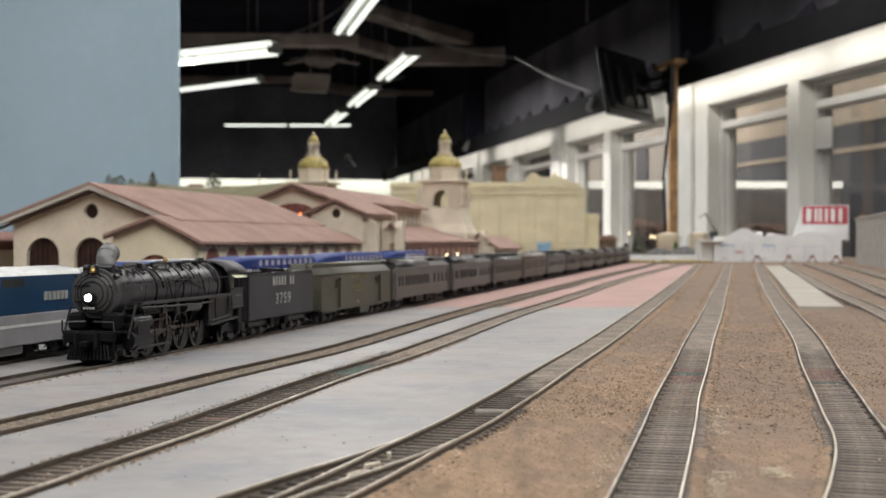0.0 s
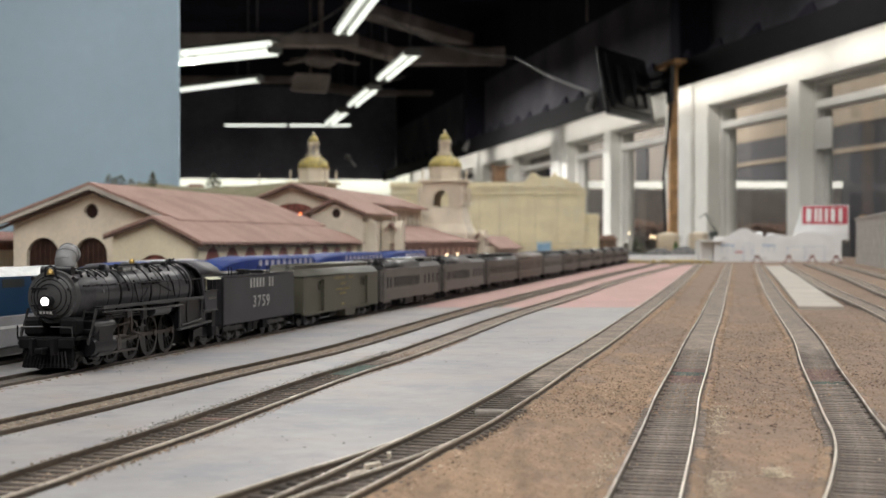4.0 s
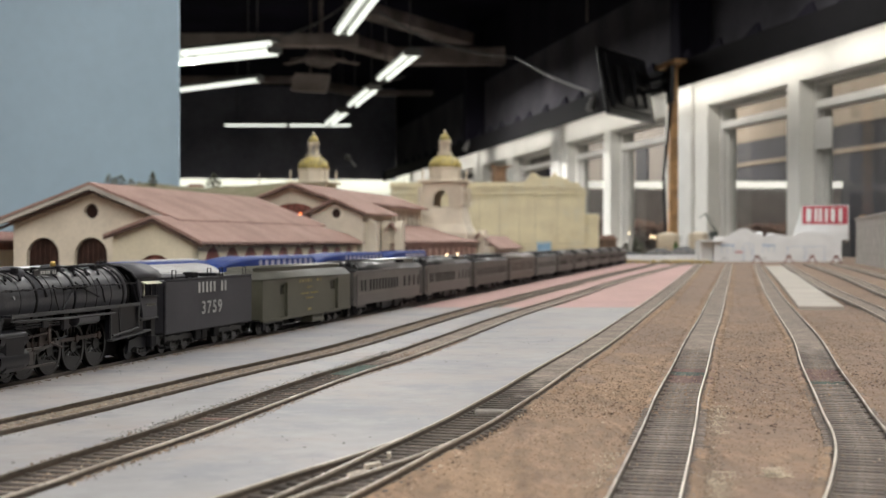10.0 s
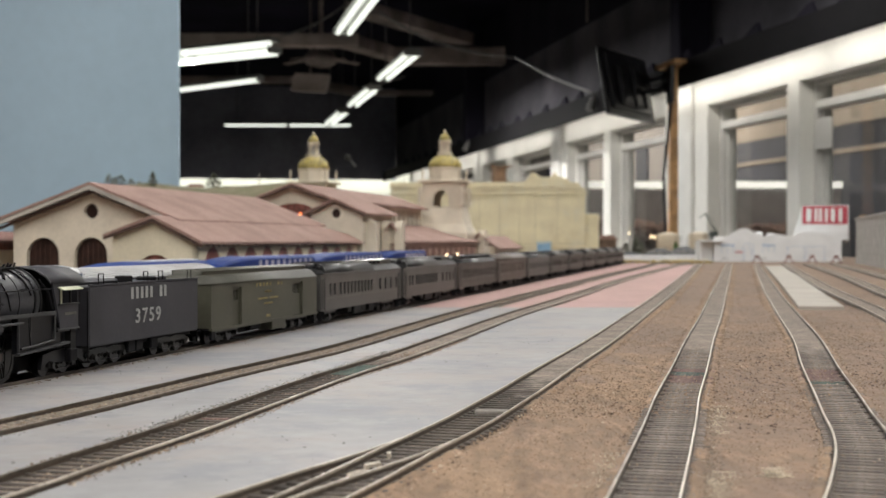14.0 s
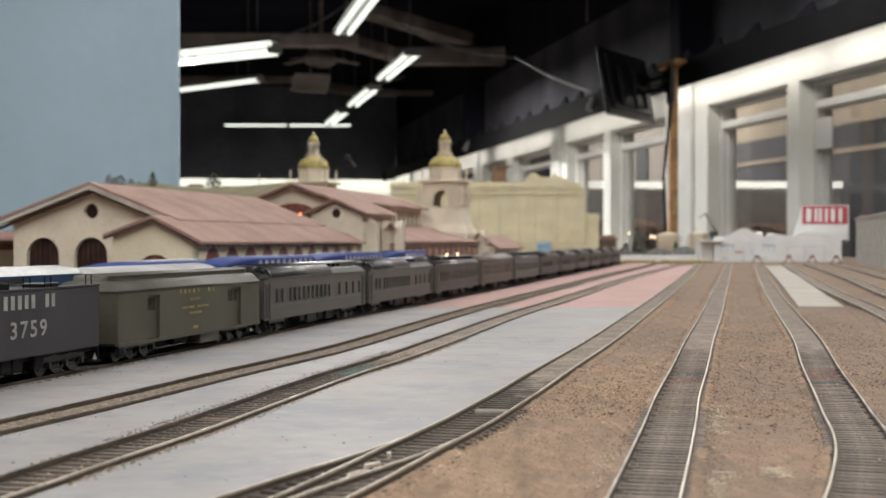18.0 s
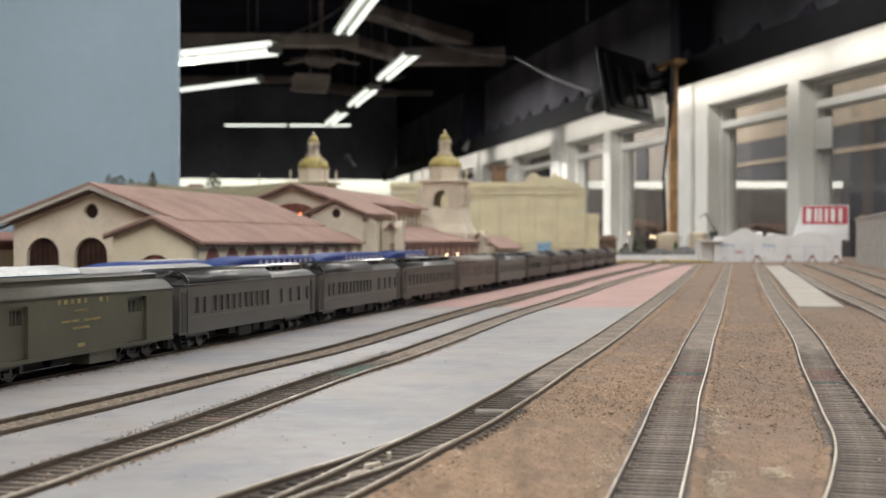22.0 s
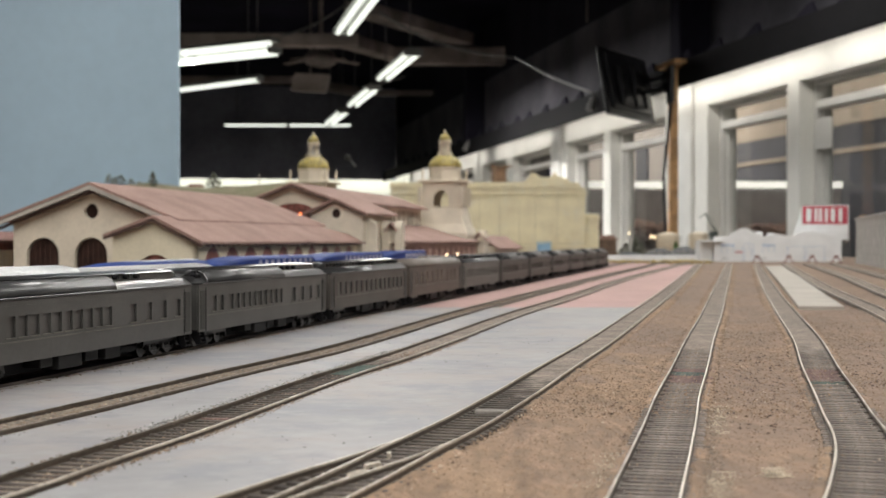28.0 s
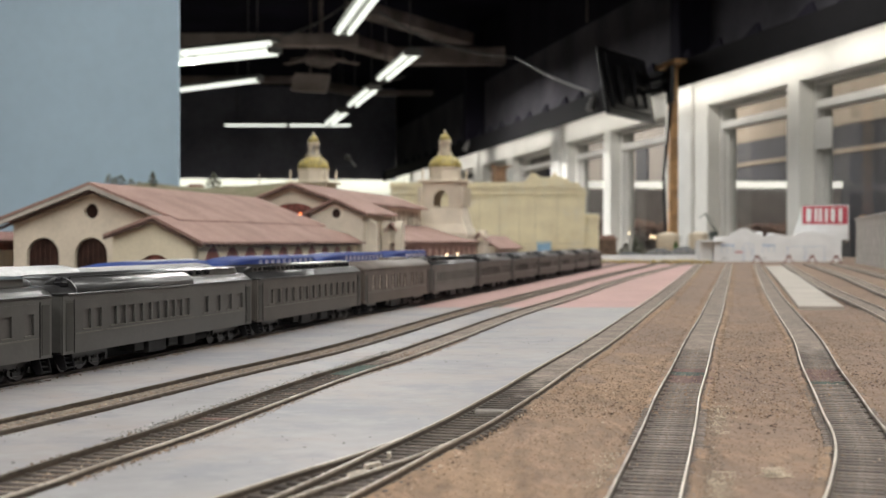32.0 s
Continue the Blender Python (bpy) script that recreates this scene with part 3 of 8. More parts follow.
for a0 in (26.6, 28.6, 34.0):
    solid("backdrop_pier", box(BM(), (a0, OUT + 0.02, -1.05), (a0 + 0.7, OUT + 0.06, 2.0)), M_DUSK, "dark upright on the taupe panel", kind="structure", at=at_room)
solid("backdrop_lower", box(BM(), (1.5, 19.55, -1.05), (8.5, 19.6, 0.80)), M_HAZE, "hazy grey distance beyond the windows", kind="structure")
strip_bm = BM()
prev = None
for i in range(71):
    x = 1.5 + i * 0.1
    lo_z = 0.822 + 0.006 * noise.noise((x * 1.7, 0, 0))
    hi_z = 0.915 + 0.012 * noise.noise((x * 2.3, 5, 0)) + 0.004 * noise.noise((x * 9, 1, 0))
    now = [strip_bm.verts.new((x, y, z)) for y, z in ((19.50, lo_z), (19.50, hi_z), (19.54, hi_z), (19.54, lo_z))]
    if prev:
        for k in range(4):
            strip_bm.faces.new((prev[k], prev[(k + 1) % 4], now[(k + 1) % 4], now[k]))
    prev = now
solid("backdrop_strip", strip_bm, M_STRIP, "lit white strip beyond the windows", kind="structure")
rk = BM()
random.seed(5)
for i in range(520):
    x = random.uniform(1.5, 8.4)
    top = 0.33 + 0.17 * noise.noise((x * 1.3, 2.0, 0)) + 0.05 * noise.noise((x * 6, 7.0, 0))
    ball(rk, (x, 19.4 + random.uniform(-0.1, 0.1), top * random.random() ** 0.6), random.uniform(0.03, 0.11), 1, (1.3, 0.5, random.uniform(0.5, 1.1)))
solid("rocks", rk, M_ROCK, "brown rocky slopes beyond the windows", kind="stuff")
# unseen fill lamps, added only to brighten the panels behind the glass
for a0, watts in ((14.0, 310), (26.5, 760)):
    area_lamp("corridor_light", rm(a0, 5.9, 3.0), ROOM_YAW, 10, 1.0, watts, rx=-58, colour=(1.0, 0.91, 0.80))
solid("corridor_floor", box(BM(), (4, OUT - 0.1, -1.1), (60, -WALL_B - WALL_T, -1.06)), M_ROOMFLOOR, "dark floor beyond the windows", kind="structure", at=at_room)

# ---------------------------------------------------------------- the layout
# table top of scenery, one sheet with slight unevenness
def sheet():
    bm = BM()
    xs = [-3.2, -2.2, -1.5, -1.0, -0.8] + [-0.6 + i * 0.03 for i in range(66)] + [1.5, 1.7, 2.0, 2.5]
    ys = [-0.6, -0.3, 0.0] + [0.2 + i * 0.03 for i in range(50)] + [1.75 + i * 0.12 for i in range(36)]
    rows = []
    for y in ys:
        rows.append([bm.verts.new((x, y, -0.0004 + 0.0016 * (noise.noise((x * 9, y * 9, 1.0)) + 0.5 * noise.noise((x * 31, y * 31, 4.0))))) for x in xs])
    for a, b in zip(rows, rows[1:]):
        for i in range(len(xs) - 1):
            bm.faces.new((a[i], a[i + 1], b[i + 1], b[i]))
    return bm


solid("ground", sheet(), M_EARTH, "brown sandy ground of the model railway layout", kind="structure", smooth=True)
solid("layout_table", box(BM(), (-3.2, -0.6, -0.16), (2.5, 5.95, -0.012)), M_BEAM, "wooden table under the model railway", "table", kind="structure")
for x in (-2.9, -0.3, 2.2):
    for y in (-0.4, 2.6, 5.6):
        solid("table_leg", box(BM(), (x - 0.04, y - 0.04, FLOOR_Z), (x + 0.04, y + 0.04, -0.16)), M_BEAM, "wooden leg of the layout table", kind="structure")


def curve_through(pts, step=0.004):
    """A smooth line through ground points, sampled evenly."""
    p = [Vector((x, y)) for x, y in pts]
    p = [2 * p[0] - p[1]] + p + [2 * p[-1] - p[-2]]
    dense = []
    for i in range(1, len(p) - 2):
        a, b, c, d = p[i - 1:i + 3]
        n = max(2, int((c - b).length / 0.01))
        ta, tb, tc = 0.0, (b - a).length ** 0.5, 0.0
        for k in range(n):
            u = k / n
            m1 = (c - a) * ((c - b).length / max(1e-6, (c - b).length + (b - a).length))
            m2 = (d - b) * ((c - b).length / max(1e-6, (d - c).length + (c - b).length))
            u2, u3 = u * u, u * u * u
            dense.append((2 * u3 - 3 * u2 + 1) * b + (u3 - 2 * u2 + u) * m1 + (-2 * u3 + 3 * u2) * c + (u3 - u2) * m2)
    dense.append(p[-2])
    return dense


def resample(line, step):
    out, left = [line[0]], step
    for a, b in zip(line, line[1:]):
        d = (b - a).length
        pos = left
        while pos <= d:
            out.append(a.lerp(b, pos / d))
            pos += step
        left = pos - d
    return out


def normals(line):
    ns = []
    for i in range(len(line)):
        d = (line[min(i + 1, len(line) - 1)] - line[max(i - 1, 0)]).normalized()
        ns.append((d, Vector((d.y, -d.x))))
    return ns


def sweep(bm, line, off, profile):
    """A profile of (across, up) carried along a line, off metres to its right."""
    rings = []
    for p, (d, nn) in zip(line, normals(line)):
        rings.append([bm.verts.new((*(p + nn * (off + u)), z)) for u, z in profile])
    n = len(profile)
    for a, b in zip(rings, rings[1:]):
        for k in range(n):
            bm.faces.new((a[k], a[(k + 1) % n], b[(k + 1) % n], b[k]))
    bm.faces.new(rings[0])
    bm.faces.new(rings[-1])
    return bm


GAUGE, TIE_HALF = 0.01735, 0.0120
WEB = [(-0.0009, 0.0014), (-0.0009, 0.0018), (-0.0003, 0.0020), (-0.00036, 0.0033), (0.00036, 0.0033), (0.0003, 0.0020), (0.0009, 0.0018), (0.0009, 0.0014)]
TOP = [(-0.0004, 0.0033), (-0.0004, 0.0039), (-0.00028, 0.00405), (0.00028, 0.00405), (0.0004, 0.0039), (0.0004, 0.0033)]
tie_mesh = mesh_of("tie", box(BM(), (-0.00125, -TIE_HALF, -0.0008), (0.00125, TIE_HALF, 0.0022), 0.0002), M_TIE)
tie_dark = mesh_of("tie", box(BM(), (-0.00125, -TIE_HALF, -0.0008), (0.00125, TIE_HALF, 0.0022), 0.0002), M_TIEDARK)
clip_mesh = mesh_of("rail_clip", box(BM(), (-0.0004, -0.0012, 0.0016), (0.0004, 0.0007, 0.0028), 0.0002), M_RAILDARK)
tie_red = mesh_of("tie", box(BM(), (-0.00125, -TIE_HALF, -0.0008), (0.00125, TIE_HALF, 0.0022), 0.0002), M_TIECOL[0])
tie_green = mesh_of("tie", box(BM(), (-0.00125, -TIE_HALF, -0.0008), (0.00125, TIE_HALF, 0.0022), 0.0002), M_TIECOL[1])


TIE_FADE = 0.22


def dirt_bank(line, side):
    """Uneven dirt heaped against the tie ends."""
    bm, rings = BM(), []
    fine = resample(line, 0.004)
    for p, (d, nn) in zip(fine, normals(fine)):
        w = 0.0010 + 0.0016 * noise.noise((p.x * 60, p.y * 60, side * 3.0)) + 0.0012 * noise.noise((p.x * 210, p.y * 210, side * 5.0))
        lift = 0.0004 + 0.0005 * noise.noise((p.x * 90, p.y * 90, 8.0 + side)) - (0.0011 if 0.43 < p.y < 0.53 else 0.0)
        prof = [(0.0096 - w, -0.002), (0.0100 - w, 0.0012 + lift), (0.0110 - w * 0.5, 0.0020 + lift), (0.0130, 0.0014 + lift), (0.0150 + w, 0.0006), (0.0180 + w, -0.002)]
        rings.append([bm.verts.new((*(p + nn * side * u), z)) for u, z in prof])
    for a, b in zip(rings, rings[1:]):
        for k in range(len(a) - 1):
            bm.faces.new((a[k], a[k + 1], b[k + 1], b[k]))
    return bm


def filling_bed(line, y0, fade):
    """Filling between the rails that rises slowly until it hides the ties; its top is uneven."""
    bm, rings = BM(), []
    fine = resample(line, 0.005)
    for p, (d, nn) in zip(fine, normals(fine)):
        ring = []
        for k in range(9):
            u = -0.0079 + 0.0158 * k / 8
            q = p + nn * u
            rise = min(1.0, max(0.0, (p.y - y0) / fade))
            z = 0.0008 + 0.0018 * rise ** 0.7 + 0.0006 * noise.noise((q.x * 130, q.y * 60, 5.0)) * (1.2 - rise)
            ring.append(bm.verts.new((q.x, q.y, z)))
        rings.append([bm.verts.new((*(p + nn * -0.0079), -0.003))] + ring + [bm.verts.new((*(p + nn * 0.0079), -0.003))])
    for a, b in zip(rings, rings[1:]):
        for k in range(len(a) - 1):
            bm.faces.new((a[k], a[k + 1], b[k + 1], b[k]))
    return bm


def railway(pts, label, fill=False, tie_pitch=0.0068, colour_at=None, sink=0.0, tie_end=0.7, filling=None, dark=False, banks=(), plain_tie=None, bed=None, clips=None, web_mat=None, dull=(), dull_mat=None):
    line = resample(curve_through(pts), 0.012)
    tr = thing("railway_track", Matrix.Identity(4), label, "track", "tracks of the yard")
    web, top = [(u, z - sink) for u, z in WEB], [(u, z - sink) for u, z in TOP]
    for side in (-1, 1):
        part("rail", sweep(BM(), line, side * GAUGE / 2, web), web_mat or (M_RAILDARK if dark else M_RAILDULL if fill else M_RAIL), tr, smooth=False)
        part("rail_head", sweep(BM(), line, side * GAUGE / 2, top), M_RAILDARK if dark else dull_mat or M_RAILWORN if fill or side in dull else M_RAILHEAD, tr, "worn shiny rail top")
    if fill:
        part("infill", sweep(BM(), line, 0, [(-0.0074, 0.0), (-0.0074, 0.0024), (0.0074, 0.0024), (0.0074, 0.0)]), filling or M_BALLAST, tr, "sandy filling between the rails")
        part("shoulder", sweep(BM(), line, -0.0118, [(-0.0024, 0.0), (-0.0024, 0.0024), (0.0024, 0.0024), (0.0024, 0.0)]), M_BED if dark else M_BALLAST, tr)
        part("shoulder", sweep(BM(), line, 0.0118, [(-0.0024, 0.0), (-0.0024, 0.0024), (0.0024, 0.0024), (0.0024, 0.0)]), M_BED if dark else M_BALLAST, tr)
    if not fill and not sink:
        near, far = [p for p in line if p.y < tie_end + 0.02], [p for p in line if p.y > tie_end]
        if len(near) > 2:
            part("bed", sweep(BM(), near, 0, [(-0.0102, -0.003), (-0.0102, 0.0016), (0.0102, 0.0016), (0.0102, -0.003)]), bed or M_BED, tr, "bed below the ties")
        part("infill", filling_bed(far, tie_end, TIE_FADE), M_TRACKFILL, tr, "grey brown filling between the rails")
    for side in banks:
        part("dirt_bank", dirt_bank(line, side), M_DIRT, tr, "brown dirt heaped over the tie ends")
    spots = resample(line, tie_pitch)
    for i, (p, (d, nn)) in enumerate(zip(spots, normals(spots))):
        yaw = math.degrees(math.atan2(d.y, d.x)) + random.uniform(-1.5, 1.5)
        if fill or p.y > tie_end + TIE_FADE or (sink and p.y > 0.43):
            break
        me = plain_tie or tie_mesh
        for y0, y1, painted in colour_at or ():
            if y0 < p.y < y1:
                me = painted
        share("tie", me, tr, pose(p.x + random.uniform(-0.0003, 0.0003), p.y, random.uniform(-0.0001, 0.0) - sink * 1.2, 0, 0, yaw))
    if clips:
        side, pitch, y0, y1 = clips
        spots = [p for p in resample(line, pitch) if y0 < p.y < y1]
        for p, (d, nn) in zip(spots, normals(spots)):
            q = p + nn * (side * (GAUGE / 2 - 0.0013))
            share("rail_clip", clip_mesh, tr, pose(q.x, q.y, 0, 0, 0, math.degrees(math.atan2(d.y, d.x))))
    return tr, line


random.seed(11)
N_TRAIN, N_SILVER, N_BLUE = -0.3200, -0.3790, -0.4800
straight = lambda n: [tuple(sn(s, n).xy) for s in (0.25, 1.0, 2.0, 3.0, 4.45)]
railway(straight(N_TRAIN), "straight main track set in the grey platform", fill=True, filling=M_SHADEBED, dark=True)
railway(straight(N_SILVER), "straight track behind the main line", fill=True, filling=M_BED, dark=True)
railway(straight(N_BLUE), "straight track beside the station", fill=True)
T2 = [(-0.1501, 0.4691), (-0.1295, 0.5435), (-0.1025, 0.654), (-0.0613, 0.8167), (0.0078, 1.1858), (0.0717, 1.5001), (0.177, 1.988), (0.3168, 2.6407), (0.4752, 3.3315), (0.6752, 4.2715)]
T3 = [(-0.14, 0.25), (-0.1123, 0.3508), (-0.1024, 0.3958), (-0.0892, 0.4513), (-0.0728, 0.5341), (-0.0491, 0.654), (-0.0258, 0.7529), (0.006, 0.9104), (0.0558, 1.1677), (0.1363, 1.5302), (0.2977, 2.2853), (0.5758, 3.4834), (0.7558, 4.2834)]
T4 = [(-0.055, 0.26), (-0.0321, 0.337), (-0.0221, 0.3711), (-0.0115, 0.4107), (0.0085, 0.4816), (0.0322, 0.58), (0.049, 0.655), (0.1013, 0.883), (0.1605, 1.1589), (0.2872, 1.7592), (0.5533, 3.0643), (0.74, 4.0)]
T5 = [(0.03, 0.25), (0.0496, 0.34), (0.0773, 0.4717), (0.0947, 0.5585), (0.1219, 0.6842), (0.1639, 0.8831), (0.2241, 1.1589), (0.3312, 1.6634), (0.6707, 3.2605), (0.826, 4.0)]
T6 = [(0.07, 0.25), (0.1008, 0.3326), (0.1108, 0.3623), (0.1245, 0.4063), (0.1356, 0.4487), (0.1467, 0.501), (0.1591, 0.5565), (0.1865, 0.6822), (0.2321, 0.8811), (0.2905, 1.1589), (0.397, 1.6634), (0.8097, 3.5647), (0.91, 4.03)]
T7 = [(0.315, 0.88), (0.3717, 1.1501), (0.422, 1.3909), (0.532, 1.9376), (0.9088, 3.6498), (0.99, 4.03)]
T8 = [(0.4418, 1.24), (0.5262, 1.628), (0.7189, 2.47), (0.9927, 3.7391), (1.056, 4.03)]
T9 = [(0.6522, 1.83), (0.7733, 2.3927), (0.8724, 2.8368), (1.1118, 3.9315), (1.134, 4.03)]
railway([(-0.22, 0.25)] + T2, "platform track with sandy filling, curving slightly", fill=True)
railway(T3, "platform track with dark ties showing", tie_end=0.62, colour_at=((0.497, 0.503, tie_red), (0.668, 0.715, tie_green)), tie_pitch=0.0066, web_mat=M_RAILDULL, dull=(-1,), plain_tie=tie_dark, bed=M_SANDBED, clips=(-1, 0.0262, 0.36, 0.72))
railway(T4, "curved yard track along the grey platform's edge", tie_end=0.50, banks=(1,), plain_tie=tie_dark, web_mat=M_RAILDULL, bed=M_SANDBED)
railway(T5, "yard track with close brown ties and shiny rails", colour_at=((0.625, 0.662, tie_red), (0.664, 0.677, tie_green), (0.68, 0.695, tie_red)), tie_pitch=0.0058, tie_end=0.68, banks=(-1, 1), clips=(-1, 0.0174, 0.33, 0.70), dull=(-1,), dull_mat=M_RAILTAN)
railway(T6, "curving yard track with bent rails", colour_at=((0.620, 0.634, tie_green), (0.637, 0.693, tie_red)), tie_pitch=0.0058, tie_end=0.69, banks=(-1, 1), clips=(1, 0.0174, 0.33, 0.70), dull=(1,), dull_mat=M_RAILTAN)
railway(T7, "siding beyond the cream loading strip", tie_end=0.5)
railway(T8, "siding to a bumper at the white building", tie_end=0.5)
railway(T9, "outer siding to a bumper", tie_end=0.5)
# second leg of the turnout on the platform edge
railway([(-.078,.26),(-.0482,.332),(-.0344,.366),(-.0165,.4059),(0.0005,.452)], "diverging leg of the turnout", sink=0.0003, plain_tie=tie_dark, web_mat=M_RAILDULL)

M_PLANK = mat("pale_grey_plank", (0.205, 0.185, 0.165), 0.85, vary=0.15, scale=150, fine=0.15)
M_FROG = mat("pale_worn_frog_metal", (0.50, 0.44, 0.36), 0.45, metal=0.3, vary=0.2, scale=200)
for x, y, yaw, ln in ((-0.0126, 0.4416, 60, 0.006), (-0.0161, 0.4117, 95, 0.004), (-0.0200, 0.3925, 55, 0.007), (-0.0235, 0.3780, 62, 0.009)):
    solid("frog_plate", box(BM(), (-ln / 2, -0.0006, 0.0014), (ln / 2, 0.0006, 0.0033), 0.0003), M_FROG, "short pale worn metal piece of the turnout", "turnout part", "turnout pieces", at=pose(x, y, 0, 0, 0, yaw))
# plank between the rails of the turnout
solid("crossing_plank", box(BM(), (-0.0062, -0.0026, 0.0018), (0.0062, 0.0026, 0.0036), 0.0004), M_PLANK, "short grey plank lying in the turnout", "plank", at=pose(0.0180, 0.513, 0, 0, 0, -4))

M_CHIPS = mat("mixed_stone_chips", (0.20, 0.15, 0.11), 0.9, vary=0.4, scale=300, fine=0.3)
nt = M_CHIPS.node_tree
geo, rampn = nt.nodes.new("ShaderNodeNewGeometry"), nt.nodes.new("ShaderNodeValToRGB")
rampn.color_ramp.elements[0].color = (0.105, 0.072, 0.052, 1)
rampn.color_ramp.elements[1].color = (0.50, 0.42, 0.33, 1)
rampn.color_ramp.elements.new(0.45).color = (0.17, 0.12, 0.085, 1)
rampn.color_ramp.elements.new(0.9).color = (0.27, 0.19, 0.13, 1)
nt.links.new(geo.outputs["Random Per Island"], rampn.inputs["Fac"])
nt.links.new(rampn.outputs["Color"], nt.nodes["Principled BSDF"].inputs["Base Color"])


def grey_chips():
    m = M_CHIPS.copy()
    m.name = "grey_stone_chips"
    r = [n for n in m.node_tree.nodes if n.bl_idname == "ShaderNodeValToRGB"][0].color_ramp
    for e, k in zip(r.elements, (0.09, 0.19, 0.32, 0.62)):
        e.color = (k, k * 0.97, k * 0.93, 1)
    return m


M_GREYCHIPS = grey_chips()


def clod_mat():
    m = M_CHIPS.copy()
    m.name = "brown_earth_clods"
    r = [n for n in m.node_tree.nodes if n.bl_idname == "ShaderNodeValToRGB"][0].color_ramp
    for e, k in zip(r.elements, (0.62, 0.85, 1.05, 1.6)):
        e.color = (0.205 * k, 0.134 * k, 0.085 * k, 1)
    return m


M_CLOD = clod_mat()


def chips(count, spot, lo, hi, seed, material=M_CHIPS):
    """Loose grains and stones, each a small uneven lump."""
    rnd = random.Random(seed)
    verts, faces = [], []
    for i in range(count):
        x, y, z = spot(rnd)
        r = lo * (hi / lo) ** (rnd.random() ** 2)
        a0, k = rnd.uniform(0, math.tau), len(verts)
        for j in range(4):
            a = a0 + j * math.tau / 4 + rnd.uniform(-0.3, 0.3)
            rr = r * rnd.uniform(0.7, 1.2)
            verts.append((x + rr * math.cos(a), y + rr * math.sin(a), z - r * 0.3))
        verts.append((x + rnd.uniform(-0.3, 0.3) * r, y + rnd.uniform(-0.3, 0.3) * r, z + r * rnd.uniform(0.25, 0.6)))
        faces += [(k, k + 1, k + 4), (k + 1, k + 2, k + 4), (k + 2, k + 3, k + 4), (k + 3, k, k + 4)]
    me = bpy.data.meshes.new("stone_chips")
    me.from_pydata(verts, [], faces)
    me.materials.append(material)
    return tagged(new("stone_chips", me), "loose stone chips and grains on the layout", kind="stuff")


def on_dirt(rnd):
    y = 0.30 * (3.2 / 0.30) ** rnd.random()
    left, right = x_on("t4", y) + 0.011, x_on("t4", y) + 0.06 + 0.42 * y
    return rnd.uniform(left, right), y, 0.0021


def on_crumbs(rnd):
    y = 0.50 * (2.2 / 0.50) ** rnd.random()
    x = x_on("t4", y) + 0.012 + rnd.random() * (0.06 + 0.42 * y)
    while noise.noise((x * 16, y * 8, 9.0)) < rnd.uniform(-0.5, 0.3):
        y = 0.50 * (2.2 / 0.50) ** rnd.random()
        x = x_on("t4", y) + 0.012 + rnd.random() * (0.06 + 0.42 * y)
    return x, y, 0.0022


def beside(key, off, spread, y0, y1, z):
    def spot(rnd):
        y = rnd.uniform(y0, y1)
        return x_on(key, y) + off + rnd.gauss(0, spread), y, z
    return spot


def on_grey(rnd):
    y = 0.32 * (1.35 / 0.32) ** rnd.random()
    left, right = x_on("n-0.3200", y) + 0.02, x_on("t4", y) - 0.02
    return rnd.uniform(left, right), y, 0.0027

# ---------------------------------------------------------------- platforms
LINES = {}
for key, pts in (("t2", [(-0.22, 0.25)] + T2), ("t3", T3), ("t4", T4), ("t5", T5), ("t6", T6)):
    LINES[key] = curve_through(pts)
LINES["edge"] = curve_through([(-0.078, 0.26), (-0.0482, 0.332), (-0.0344, 0.366), (-0.0165, 0.4059), (0.0, 0.452), (0.0088, 0.485)] + T4[5:])


def x_on(key, y):
    if key[0] == "n":
        n = float(key[1:])
        s = (y + n * TX) / TY
        return s * TX + n * TY
    line = LINES[key]
    for a, b in zip(line, line[1:]):
        if a.y <= y <= b.y:
            return a.x + (b.x - a.x) * (y - a.y) / max(1e-9, b.y - a.y)
    return line[0].x if y < line[0].y else line[-1].x


def slab(name, left, lo, right, ro, y0, y1, material, label, z=0.0026, wob=0.0008):
    """A thin platform sheet between two tracks from y0 to y1."""
    bm = BM()
    n = int((y1 - y0) / (0.006 if y1 < 1.4 else 0.03)) + 2
    la, ra, lb, rb = [], [], [], []
    for i in range(n):
        y = y0 + (y1 - y0) * i / (n - 1)
        xl = x_on(left, y) + lo + wob * (noise.noise((y * 40, 3.0, lo)) + 1.1 * noise.noise((y * 150, 4.0, lo)))
        xr = x_on(right, y) + ro + wob * (noise.noise((y * 40, 7.0, ro)) + 1.1 * noise.noise((y * 150, 8.0, ro)))
        dz = 0.0004 * noise.noise((xl * 6, y * 6, 2))
        la.append(bm.verts.new((xl, y, z + dz)))
        ra.append(bm.verts.new((xr, y, z + dz)))
        lb.append(bm.verts.new((xl, y, -0.003)))
        rb.append(bm.verts.new((xr, y, -0.003)))
    for i in range(n - 1):
        bm.faces.new((la[i], ra[i], ra[i + 1], la[i + 1]))
        bm.faces.new((lb[i], la[i], la[i + 1], lb[i + 1]))
        bm.faces.new((ra[i], rb[i], rb[i + 1], ra[i + 1]))
    bm.faces.new((la[0], lb[0], rb[0], ra[0]))
    bm.faces.new((la[-1], ra[-1], rb[-1], lb[-1]))
    return solid(name, bm, material, label, kind="structure")


E2 = 0.0108
NT, NS, NB = "n%.4f" % N_TRAIN, "n%.4f" % N_SILVER, "n%.4f" % N_BLUE
SPLIT = 1.335
